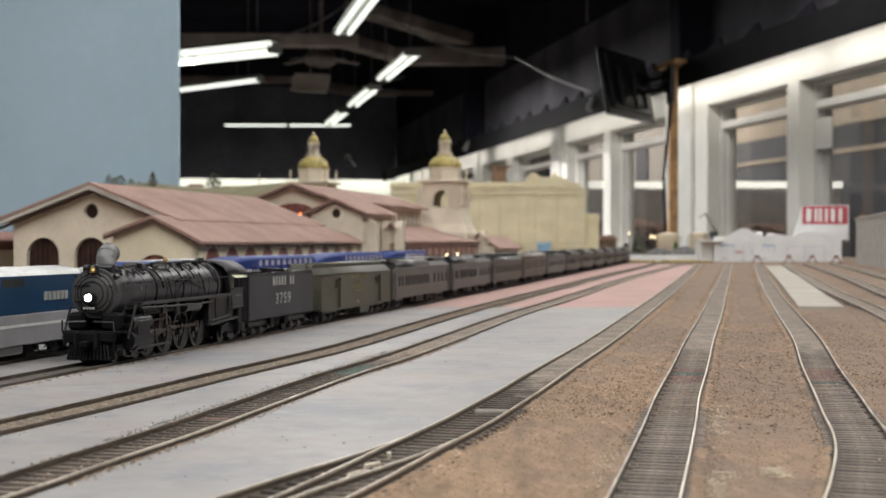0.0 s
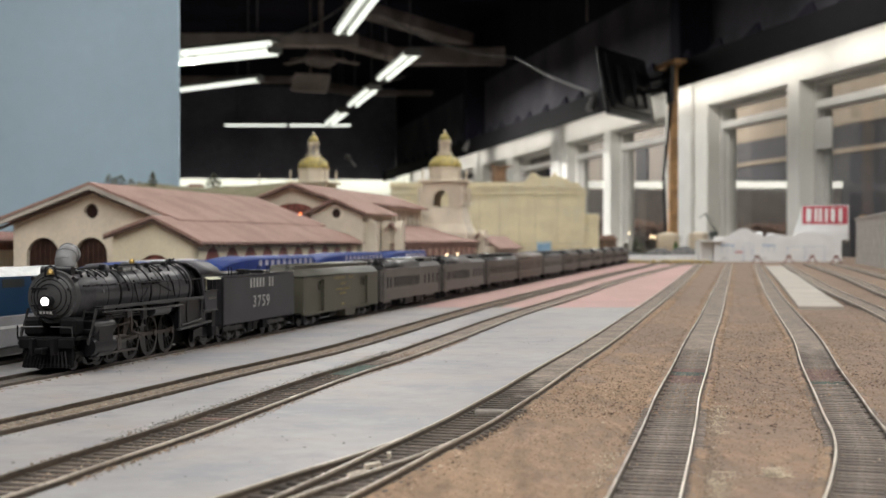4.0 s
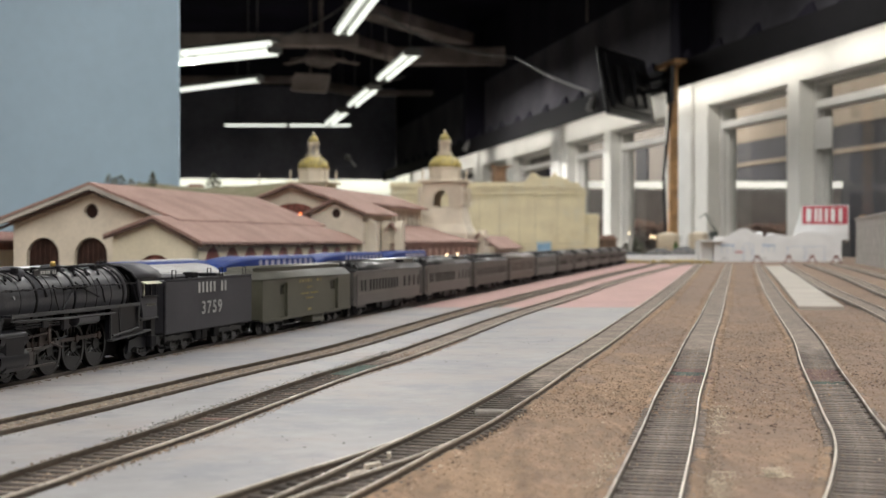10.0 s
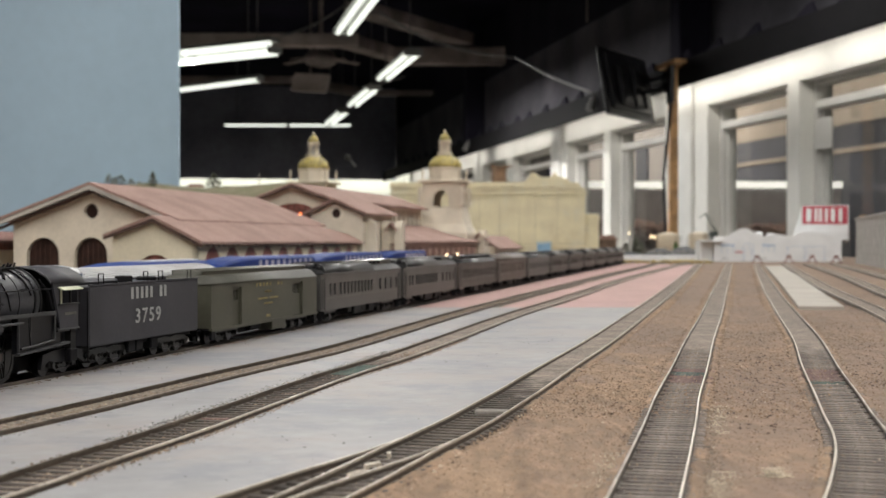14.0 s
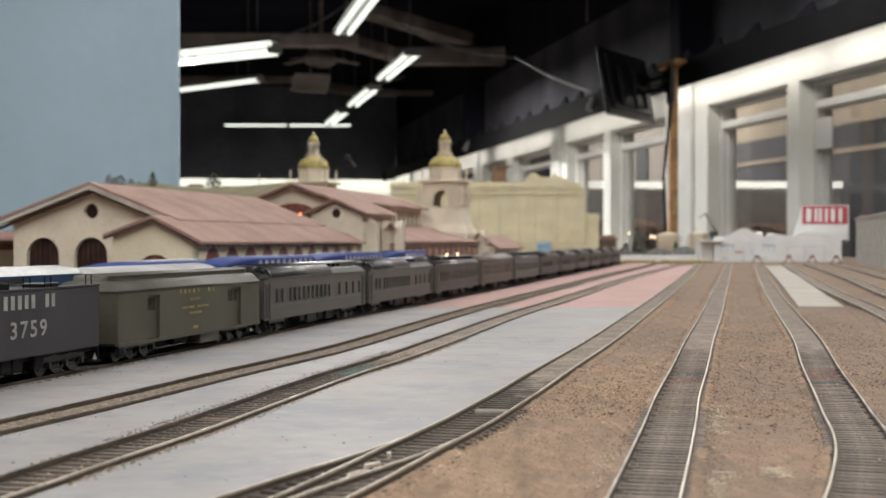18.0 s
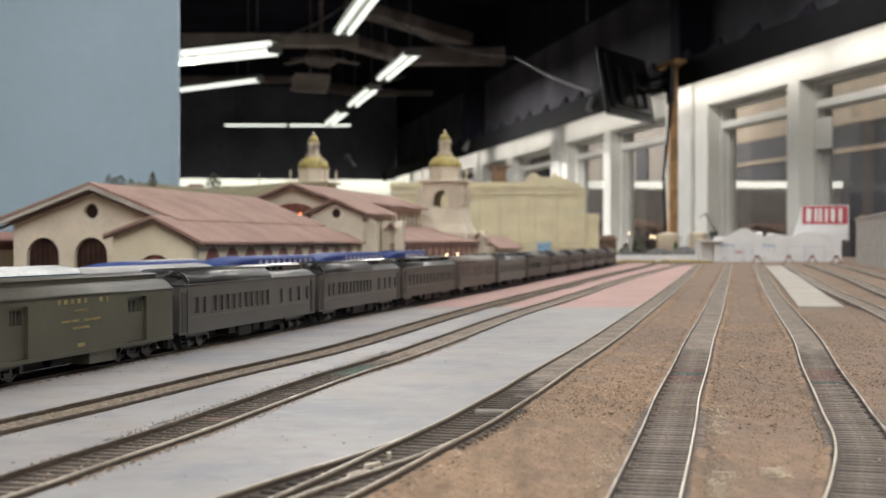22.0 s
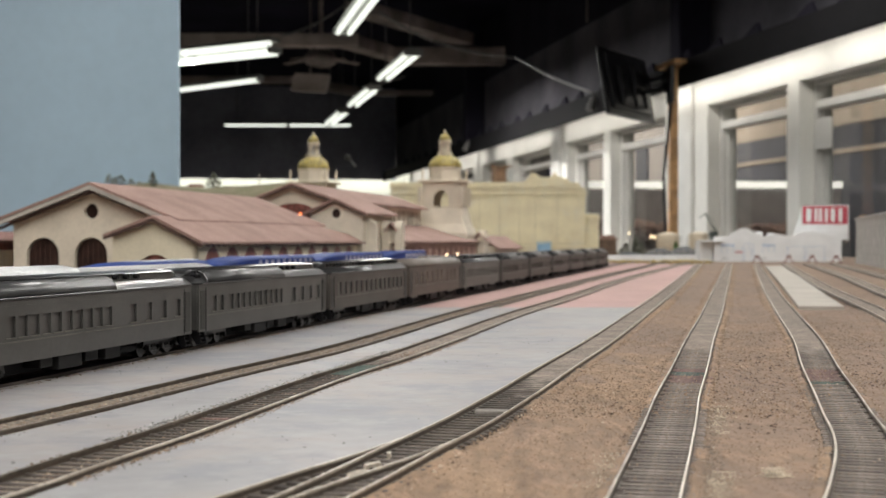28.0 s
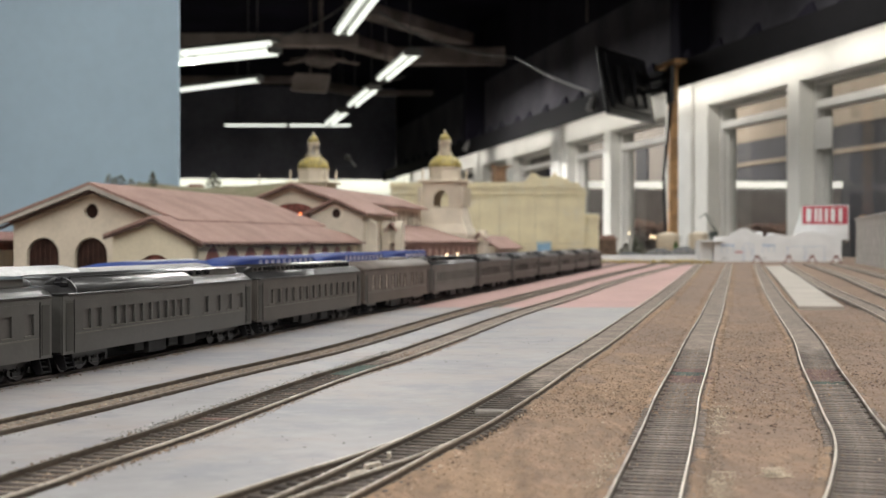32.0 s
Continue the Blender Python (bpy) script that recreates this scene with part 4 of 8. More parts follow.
for left, lo, right, ro, y1 in ((NS, E2, NT, -E2, 4.2), (NT, 0.0097, "t2", -E2, 4.1), ("t2", E2, "t3", -E2, 3.9), ("t3", E2, "edge", -E2, 3.75), (NB, E2, NS, -E2, 4.2)):
    slab("platform", left, lo, right, ro, 0.26, SPLIT, M_GREYPLAT, "thin grey painted platform between the tracks")
    slab("platform", left, lo, right, ro, SPLIT + 0.001, y1, M_PINKPLAT, "thin pink painted platform between the tracks", z=0.0022)
slab("platform", NB, -0.09, NB, -E2, 0.26, 4.2, M_GREYPLAT, "grey platform before the station")
strip = BM()
prism(strip, [(0.3428, 1.3325), (0.3862, 1.3325), (0.612, 2.36), (0.8796, 3.5919), (0.8351, 3.5919), (0.566, 2.35)], "z", -0.002, 0.0036)
solid("loading_strip", strip, M_TANPLAT, "cream card loading strip between the sidings", "platform")

def dirt_patch():
    """Loose earth between the yard tracks: a fine uneven skin that stays below the ties."""
    ys = np.array([0.285 * (1.31 / 0.285) ** (i / 330) for i in range(331)])
    mid = {k: np.interp(ys, [p.y for p in LINES[k]], [p.x for p in LINES[k]]) for k in ("t4", "t5", "t6")}
    verts, faces, nx = [], [], 150
    for j, y in enumerate(ys):
        left = mid["t4"][j] + 0.0112
        for i in range(nx):
            u = i / (nx - 1)
            x = left + (0.06 + 0.36 * y) * u
            gap = min(abs(x - mid[k][j]) for k in mid)
            clods = 0.6 * noise.noise((x * 190, y * 90, 5.0)) + 0.8 * noise.noise((x * 520, y * 260, 7.0))
            rough = 0.35 + 0.85 * max(0.0, noise.noise((x * 9, y * 4, 11.0)) + 0.3)
            z = 0.0017 + 0.0009 * rough * clods
            z = min(z, 0.0008) if gap < 0.0128 else min(z, 0.0010 + (gap - 0.0128) * 0.35)
            verts.append((x, y, -0.004 if i in (0, nx - 1) or j in (0, 330) else max(z, -0.0012)))
    for j in range(330):
        for i in range(nx - 1):
            k = j * nx + i
            faces.append((k, k + 1, k + nx + 1, k + nx))
    me = bpy.data.meshes.new("earth")
    me.from_pydata(verts, [], faces)
    me.materials.append(M_DIRT)
    me.materials.append(M_EARTH)
    me.polygons.foreach_set("material_index", [int(verts[f[0]][0] > mid["t5"][f[0] // nx] or verts[f[0]][1] > 0.78 + 0.35 * noise.noise((verts[f[0]][0] * 40, verts[f[0]][1] * 12, 3.0))) for f in faces])
    me.polygons.foreach_set("use_smooth", [True] * len(faces))
    tagged(new("earth", me), "loose uneven brown earth between the yard tracks", kind="stuff")


dirt_patch()
M_PALESAND = mat("pale_spilt_sand", (0.42, 0.345, 0.26), 0.95, vary=0.25, scale=200, fine=0.3)
for off, y0, y1, n in ((0.0185, 0.345, 0.385, 500), (0.0170, 0.46, 0.54, 420), (0.033, 0.375, 0.392, 500), (-0.0150, 0.36, 0.42, 260)):
    chips(n, beside("t5", off, 0.0022, y0, y1, 0.0021), 0.0002, 0.0007, int(y0 * 1000), M_PALESAND)
M_DARKCLOD = mat("dark_brown_clods", (0.112, 0.077, 0.057), 0.95, vary=0.4, scale=300, fine=0.3)
chips(800, beside("t5", 0.034, 0.011, 0.46, 0.98, 0.0020), 0.0002, 0.0009, 51, M_DARKCLOD)
chips(160, beside("t5", 0.030, 0.016, 0.60, 0.80, 0.0020), 0.0003, 0.0012, 52, M_DARKCLOD)
chips(700, beside("t5", -0.028, 0.014, 0.50, 1.05, 0.0021), 0.0002, 0.0008, 53, M_DARKCLOD)
chips(700, beside("t6", 0.026, 0.010, 0.60, 1.10, 0.0021), 0.0003, 0.0010, 54, M_DARKCLOD)
chips(900, beside("t5", 0.0150, 0.0022, 0.33, 0.53, 0.0019), 0.0002, 0.0008, 55, M_SANDBED)
chips(14000, on_dirt, 0.0002, 0.0005, 1)
chips(34000, on_crumbs, 0.0002, 0.0007, 12)
chips(9000, on_crumbs, 0.0003, 0.0010, 14, M_CLOD)
chips(30000, on_dirt, 0.0002, 0.0005, 15, M_CLOD)
for key, seed in (("t5", 21), ("t6", 22)):
    for off in (-0.0125, 0.0125):
        chips(1300, beside(key, off, 0.0016, 0.33, 1.2, 0.0019), 0.0003, 0.0009, seed + int(off * 1000))
    chips(500, beside(key, 0.0, 0.004, 0.36, 1.2, 0.0022), 0.0002, 0.0006, seed + 40)
chips(320, on_grey, 0.0003, 0.0009, 2, M_GREYCHIPS)
chips(1900, beside("t3", -0.0146, 0.0018, 0.44, 0.80, 0.0028), 0.0002, 0.0009, 3, M_GREYCHIPS)
chips(1300, beside("t3", 0.0119, 0.0008, 0.36, 0.90, 0.0027), 0.0003, 0.0009, 35)
chips(1200, beside("t3", -0.0122, 0.0010, 0.36, 0.90, 0.0028), 0.0003, 0.0010, 33)
chips(1500, beside(NT, 0.0130, 0.0018, 0.45, 1.3, 0.0028), 0.0003, 0.0008, 34)
chips(260, beside("t3", 0.0132, 0.0012, 0.36, 0.85, 0.0026), 0.0003, 0.0009, 4, M_GREYCHIPS)
chips(5200, beside("t2", 0.0, 0.0038, 0.45, 1.6, 0.0024), 0.0003, 0.0010, 5)
chips(500, beside("t2", -0.0125, 0.0018, 0.45, 1.3, 0.0026), 0.0003, 0.0009, 7, M_GREYCHIPS)
chips(500, beside("t2", 0.0125, 0.0018, 0.45, 1.3, 0.0026), 0.0003, 0.0009, 8, M_GREYCHIPS)
chips(2200, beside("t3", 0.0, 0.004, 0.75, 1.6, 0.0024), 0.0003, 0.0010, 9)
chips(500, beside("t3", 0.0, 0.004, 0.36, 0.75, 0.0020), 0.0003, 0.0008, 13)
chips(1200, beside("t4", 0.0, 0.006, 0.33, 1.4, 0.0016), 0.0003, 0.0010, 10)
chips(900, beside("t4", 0.0135, 0.002, 0.30, 0.9, 0.0018), 0.0003, 0.0012, 6)

# ---------------------------------------------------------------- backdrop board and hill
bd = BM()
prism(bd, [(-0.69, 3.50), (-0.668, 3.50), (-0.668, 3.515), (-3.4, 3.40), (-3.4, 3.38)], "z", -0.01, 1.9)
solid("sky_backdrop", bd, M_SKYBLUE, "tall sky blue painted backdrop board", "backdrop board")
hl = BM()
hx = [-1.5 + i * 0.04 for i in range(34)]
hy = [2.55 + i * 0.06 for i in range(15)]
rows = []
for y in hy:
    row = []
    for x in hx:
        u = min(1.0, max(0.0, (y - 2.55) / 0.35)) * min(1.0, max(0.0, (-0.24 - x) / 0.06)) * min(1.0, max(0.0, (x + 0.80) / 0.08))
        row.append(hl.verts.new((x, y, -0.004 + u * (0.184 + 0.020 * noise.noise((x * 7, y * 7, 0)) + 0.008 * noise.noise((x * 30, y * 30, 0))))))
    rows.append(row)
for a, b in zip(rows, rows[1:]):
    for i in range(len(hx) - 1):
        hl.faces.new((a[i], a[i + 1], b[i + 1], b[i]))
solid("hill", hl, M_HILL, "dull green scenery hill behind the station", kind="structure", smooth=True)


def tree(place, height, spread, seed, label, crown_from=0.25, material=None):
    rnd = random.Random(seed)
    t = thing("tree", pose(*place), label, "tree", "model trees")
    tr = BM()
    rod(tr, (0, 0, -0.004), (0, 0, height * 0.75), height * 0.045, height * 0.012, seg=7)
    for k in range(6):
        a = k * 2.4
        z = height * (crown_from + 0.09 * k)
        tube(tr, [(0, 0, z), (spread * 0.5 * math.cos(a), spread * 0.5 * math.sin(a), z + height * 0.12)], height * 0.012, 5)
    part("trunk", tr, M_TRUNK, t)
    cr = BM()
    for k in range(240):
        a, r, u = rnd.uniform(0, math.tau), spread * rnd.uniform(0.1, 1.0) ** 0.6, rnd.random()
        z = height * (crown_from + (1 - crown_from) * u)
        r *= (1.15 - u) if u > 0.35 else 0.7 + 0.5 * u
        q = Vector((r * math.cos(a), r * math.sin(a), z))
        sz = height * rnd.uniform(0.03, 0.07)
        n1 = Vector((rnd.uniform(-1, 1), rnd.uniform(-1, 1), rnd.uniform(-1, 1))).normalized()
        n2 = n1.orthogonal().normalized()
        n3 = n1.cross(n2)
        vs = [cr.verts.new(q + n2 * sz * math.cos(j * 1.2566) + n3 * sz * math.sin(j * 1.2566) * 0.7 + n1 * sz * 0.3 * (j % 2)) for j in range(5)]
        cr.faces.new(vs)
    part("crown", cr, material or M_LEAF, t)
    return t


for i, (px, D, h, w) in enumerate(((193, 2.9, 0.026, 0.016), (214, 2.95, 0.027, 0.018), (204, 3.0, 0.026, 0.016), (232, 3.0, 0.022, 0.018), (246, 3.1, 0.020, 0.012), (270, 2.9, 0.032, 0.012))):
    tree(((px - 784) / 2450 * D, D, 0.180), h, w, i, "small dusty green model tree on the hill", crown_from=0.05)
tree(((378 - 784) / 2450 * 3.3, 3.3, 0.182), 0.048, 0.024, 31, "round topped model tree on the hill")
solid("white_marker_post", rod(BM(), (0, 0, -0.02), (0, 0, 0.05), 0.0022, 0.0014, seg=8), M_FASCIA, "small white marker post on the hill", "post", at=pose((459 - 784) / 2450 * 3.3, 3.3, 0.180))
hut = thing("hut", pose((346 - 784) / 2450 * 3.2, 3.2, 0.170, 0, 0, 20), "small cream hut with a tiled roof", "hut")
part("wall", box(BM(), (-0.018, -0.01, 0), (0.018, 0.01, 0.022)), M_STUCCO, hut)
part("roof", prism(BM(), [(-0.021, 0.022), (0.021, 0.022), (0.012, 0.029), (-0.012, 0.029)], "y", -0.013, 0.013), M_ROOFT, hut)

# ---------------------------------------------------------------- the station
at_st = along(sn(1.434, -0.5675), YAW)   # local x away along the tracks, local y away from them


def gable_roof(x0, x1, y0, y1, ze, zr, over=0.012, th=0.004, hip0=0.0, hip1=0.0, shift=0.0, back=None):
    """A tiled gable roof along x; hips of the given length at its ends."""
    bm = BM()
    ym = (y0 + y1) / 2 + shift
    k = (zr - ze) / (ym - y0)
    ya, yb, zo = y0 - over, y1 + over, ze - over * k
    back = ze if back is None else back
    zo2 = back - over * (zr - back) / (y1 - ym)
    def warp(p, u):
        return Vector(p) + Vector((0, 0, u * 0.0011 * (noise.noise((p[0] * 17, p[1] * 9, ze * 50)) + 0.6 * noise.noise((p[0] * 45, 2.0, zr * 40)))))

    def quad(a, b, c, d, eave):
        """A tiled plane from edge a-b to edge d-c, its eave a little warped."""
        n = max(2, int((Vector(b) - Vector(a)).length / 0.02))
        rows = []
        for w in (0.0, 0.5, 1.0):
            lo, hi = Vector(a).lerp(Vector(d), w), Vector(b).lerp(Vector(c), w)
            k = (1 - w if eave == 0 else w)
            rows.append([warp(lo.lerp(hi, q / n), k) for q in range(n + 1)])
        for up in (th, 0.0):
            vs = [[bm.verts.new(p + Vector((0, 0, up))) for p in r] for r in rows]
            for r0, r1 in zip(vs, vs[1:]):
                for q in range(n):
                    bm.faces.new((r0[q], r0[q + 1], r1[q + 1], r1[q]))
        lines = ([r[0] for r in rows], [r[-1] for r in rows], rows[0], rows[-1])
        for ln in lines:
            t = [bm.verts.new(p + Vector((0, 0, th))) for p in ln]
            u = [bm.verts.new(p) for p in ln]
            for q in range(len(ln) - 1):
                bm.faces.new((t[q], t[q + 1], u[q + 1], u[q]))
    xa, xb = x0 - over, x1 + over
    quad((xa, ya, zo), (xb, ya, zo), (xb - hip1, ym, zr), (xa + hip0, ym, zr), 0)
    quad((xa + hip0, ym, zr), (xb - hip1, ym, zr), (xb, yb, zo2), (xa, yb, zo2), 1)
    for x, hip, sg in ((xa, hip0, 1), (xb, hip1, -1)):
        if hip:
            vs = [bm.verts.new(p) for p in ((x, ya, zo + th), (x, yb, zo2 + th), (x + sg * hip, ym, zr + th))]
            bm.faces.new(vs)
    return bm


st = thing("station_building", at_st, "cream stucco mission style station model with red tile roofs", "building")
# near wing: arcade along the platform, hipped at its far end
L1 = 0.735
holes = [arch(0.045 + i * 0.0628, 0.048, 0.0, 0.0345, 12) for i in range(11)]
part("wall", holed(BM(), [(0, -0.004), (0, 0.066), (L1, 0.066), (L1, -0.004)], [[(p[0], p[1] + 0.002) for p in h] for h in holes], "y", 0.010, 0.016), M_STUCCO2, st)
for i in range(11):
    g = prism(BM(), [(p[0], p[1] + 0.002) for p in arch(0.045 + i * 0.0628, 0.0475, 0.0, 0.0345, 12)], "y", 0.0106, 0.0150)
    part("arch_window", g, M_REDARCH, st)
gw = holed(BM(), [(0.010, -0.004), (0.010, 0.066), (0.0605, 0.0905), (0.111, 0.0735), (0.111, -0.004)], [[(p[0], p[1]) for p in arch(0.0605, 0.044, -0.002, 0.030)]], "x", 0.0, 0.006)
part("gable_wall", gw, M_STUCCO2, st)
part("arch_window", prism(BM(), arch(0.0605, 0.043, -0.002, 0.030), "x", 0.003, 0.0055), M_REDARCH, st)
part("wall", box(BM(), (0.006, 0.105, -0.004), (0.058, 0.111, 0.0665)), M_STUCCO2, st)
part("roof", gable_roof(0.0, L1, 0.010, 0.111, 0.0672, 0.0922, over=0.008, hip1=0.20, th=0.003, back=0.0745), M_ROOFT, st, "red brown tile roof")
for yy, dz in ((-1, 0), (1, 0)):
    ye = 0.0605 + yy * 0.0582
    part("barge_board", prism(BM(), [(0.0605, 0.0915), (0.0605, 0.0880), (ye, 0.0682 if yy > 0 else 0.0595), (ye, 0.0714 if yy > 0 else 0.0627)], "x", -0.0078, -0.0054), M_ROOFEDGE, st)
for i in range(46):
    share("rafter_tail", bpy.data.meshes.get("rafter_tail") or mesh_of("rafter_tail", box(BM(), (-0.0008, -0.0075, -0.0008), (0.0008, 0.0, 0.0008)), M_ROOFEDGE), st, pose(0.005 + i * 0.016, 0.011, 0.0640, 25, 0, 0))
M_RIDGE = mat("dark_ridge_tile", (0.21, 0.115, 0.092), 0.85, vary=0.15, scale=60)
part("ridge_tiles", rod(BM(), (-0.007, 0.0605, 0.0938), (L1 - 0.19, 0.0605, 0.0938), 0.0012, seg=6), M_RIDGE, st)
# big concourse
B0, B1, W0, W1, ZE, ZR = 0.06, 0.605, 0.066, 0.265, 0.0945, 0.1320
ym = 0.1615
front = [(W0, -0.004), (W0, ZE), (ym, ZR - 0.003), (W1, ZE), (W1, -0.004)]
rnd_hole = [(ym + 0.0045 + 0.0088 * math.cos(a * math.tau / 20), 0.1015 + 0.0088 * math.sin(a * math.tau / 20)) for a in range(20)]
BAYS = (ym + 0.066, ym + 0.005)
bh = [arch(c, 0.041, -0.002, 0.0505, 10) for c in BAYS]
part("gable_wall", holed(BM(), front, [rnd_hole] + bh, "x", B0, B0 + 0.010), M_STUCCO, st)
for c in BAYS:
    win = prism(BM(), arch(c, 0.040, -0.002, 0.0505, 10), "x", B0 + 0.006, B0 + 0.008)
    wob = part("arch_window", win, M_DARKWIN, st)
    for k in range(5):
        part("mullion", box(BM(), (B0 + 0.0052, c - 0.0135 + k * 0.0065, 0), (B0 + 0.006, c - 0.0128 + k * 0.0065, 0.066)), M_ROOFEDGE, wob)
part("round_window", prism(BM(), rnd_hole, "x", B0 + 0.006, B0 + 0.008), M_DARKWIN, st)
part("wall", box(BM(), (B0 + 0.01, W0, -0.004), (B1, W0 + 0.006, ZE)), M_STUCCO, st)
part("wall", box(BM(), (B0 + 0.01, W1 - 0.006, -0.004), (B1, W1, ZE)), M_STUCCO, st)
part("roof", gable_roof(B0, B1, W0, W1, ZE, ZR, over=0.016, th=0.0030, shift=ym - (W0 + W1) / 2), M_ROOFT, st, "broad red brown tile roof")
for sg in (-1, 1):
    half = W1 - ym if sg > 0 else ym - W0
    ye, ze = ym + sg * (half + 0.0155), ZR - (ZR - ZE) * (half + 0.0155) / half
    part("barge_board", prism(BM(), [(ym, ZR - 0.0005), (ym, ZR - 0.0055), (ye, ze - 0.0055), (ye, ze - 0.0005)], "x", B0 - 0.0158, B0 - 0.0128), M_FASCIA, st, "pale weathered barge board")
    part("soffit", prism(BM(), [(ym, ZR - 0.007), (ym, ZR - 0.0085), (ye, ze - 0.0085), (ye, ze - 0.007)], "x", B0 - 0.0126, B0 - 0.0005), M_ROOFEDGE, st)
part("link_block", box(BM(), (B1 + 0.02, 0.10, -0.004), (0.798, 0.23, 0.082)), M_STUCCO, st)
part("link_roof", prism(BM(), [(0.098, 0.082), (0.232, 0.082), (0.20, 0.092), (0.13, 0.092)], "x", B1 + 0.018, 0.798), M_ROOFT, st)
# main hall, taller, with the great arched window in its gable
H0, H1, Y0, Y1, HE, HR = 0.80, 1.49, 0.097, 0.224, 0.1385, 0.1615
yh = (Y0 + Y1) / 2
big = [(yh + 0.038 * math.cos(i * math.pi / 12), 0.113 + 0.018 * math.sin(i * math.pi / 12)) for i in range(13)] + [(yh - 0.038, 0.09), (yh + 0.038, 0.09)]
part("gable_wall", holed(BM(), [(Y0, -0.004), (Y0, HE), (yh, HR - 0.002), (Y1, HE), (Y1, -0.004)], [big], "x", H0, H0 + 0.008), M_STUCCO, st)
gwin = part("great_window", prism(BM(), big, "x", H0 + 0.002, H0 + 0.007), M_REDARCH, st, "great arched window, dark with a red glow")
for k in range(7):
    part("mullion", box(BM(), (H0 + 0.001, yh - 0.030 + k * 0.01, 0.09), (H0 + 0.002, yh - 0.0288 + k * 0.01, 0.127)), M_ROOFEDGE, gwin)
for zz in (0.100, 0.109, 0.118):
    part("mullion", box(BM(), (H0 + 0.001, yh - 0.037, zz), (H0 + 0.0018, yh + 0.037, zz + 0.001)), M_ROOFEDGE, gwin)
for dy, dz in ((0.015, 0.1180), (-0.012, 0.1125)):
    part("lamp", ball(BM(), (H0 - 0.001, yh + dy, dz), 0.0022, 2), M_GLOWRED, st, "small warm red lamp")
side = [[(H0 + 0.20 + i * 0.04, 0.098), (H0 + 0.20 + i * 0.04, 0.128), (H0 + 0.216 + i * 0.04, 0.128), (H0 + 0.216 + i * 0.04, 0.098)] for i in range(12)]
part("wall", holed(BM(), [(H0 + 0.008, -0.004), (H0 + 0.008, HE), (H1, HE), (H1, -0.004)], side, "y", Y0, Y0 + 0.006), M_STUCCO, st)
for i in range(12):
    part("side_window", box(BM(), (H0 + 0.2005 + i * 0.04, Y0 + 0.004, 0.098), (H0 + 0.2155 + i * 0.04, Y0 + 0.0055, 0.128)), M_DARKWIN, st)
part("wall", box(BM(), (H0 + 0.008, Y1 - 0.006, -0.004), (H1, Y1, HE)), M_STUCCO, st)
part("gable_wall", prism(BM(), [(Y0, -0.004), (Y0, HE), (yh, HR - 0.002), (Y1, HE), (Y1, -0.004)], "x", H1, H1 + 0.006), M_STUCCO, st)
part("roof", gable_roof(H0, H1, Y0, Y1, HE, HR, over=0.014, th=0.0035), M_ROOFT, st, "red brown tile roof of the tall hall")
for sg in (-1, 1):
    ye, ze = yh + sg * 0.0775, HR - 0.023 * 0.0775 / 0.0635
    part("barge_board", prism(BM(), [(yh, HR), (yh, HR - 0.004), (ye, ze - 0.004), (ye, ze)], "x", H0 - 0.0138, H0 - 0.0105), M_ROOFEDGE, st)
# gabled pavilion with a round window
P0, P1, PY0, PY1, PE, PR = 0.66, 0.85, 0.002, 0.088, 0.1125, 0.1315
yp = (PY0 + PY1) / 2
rw = [(yp + 0.0072 * math.cos(a * math.tau / 18), 0.1105 + 0.0075 * math.sin(a * math.tau / 18)) for a in range(18)]
part("gable_wall", holed(BM(), [(PY0, -0.004), (PY0, PE), (yp, PR - 0.002), (PY1, PE), (PY1, -0.004)], [rw], "x", P0, P0 + 0.006), M_STUCCO, st)
part("round_window", prism(BM(), rw, "x", P0 + 0.003, P0 + 0.005), M_DARKWIN, st)
part("wall", box(BM(), (P0 + 0.006, PY0, -0.004), (P1, PY0 + 0.006, PE)), M_STUCCO, st)
part("roof", gable_roof(P0, P1, PY0, PY1, PE, PR, over=0.010, th=0.003), M_ROOFT, st)
for sg in (-1, 1):
    ye, ze = yp + sg * 0.0525, PR - 0.019 * 0.0525 / 0.043
    part("barge_board", prism(BM(), [(yp, PR), (yp, PR - 0.003), (ye, ze - 0.003), (ye, ze)], "x", P0 - 0.0098, P0 - 0.0075), M_ROOFEDGE, st)
part("buttress", prism(BM(), [(0.004, -0.004), (0.004, 0.098), (-0.004, 0.102), (-0.014, 0.095), (-0.016, -0.004)], "x", P0 + 0.02, P0 + 0.035), M_STUCCO, st)
# small curved portal with a tiled hood
for y0 in (-0.034, -0.012):
    part("portal_pier", prism(BM(), [(0.77, -0.004), (0.77, 0.090), (0.776, 0.098), (0.785, 0.100), (0.794, 0.092), (0.796, -0.004)], "y", y0, y0 + 0.012), M_STUCCO, st)
part("portal_hood", gable_roof(0.765, 0.815, -0.024, -0.010, 0.086, 0.095, over=0.003, th=0.0025), M_ROOFT, st)
part("portal_wall", holed(BM(), [(-0.0225, -0.004), (-0.0225, 0.086), (-0.012, 0.086), (-0.012, -0.004)], [arch(-0.017, 0.008, -0.002, 0.06)], "x", 0.776, 0.79), M_STUCCO, st)
# far arcade with a lean-to roof
A0, A1 = 0.84, 1.60
M_PINKWALL = mat("pink_plaster", (0.52, 0.36, 0.30), 0.85, vary=0.08, scale=22, fine=0.06)
fh = [arch(A0 + 0.03 + i * 0.0563, 0.036, -0.002, 0.038) for i in range(13)]
part("wall", holed(BM(), [(A0, -0.004), (A0, 0.068), (A1, 0.068), (A1, -0.004)], fh, "y", -0.004, 0.002), M_PINKWALL, st, "pink plaster arcade wall")
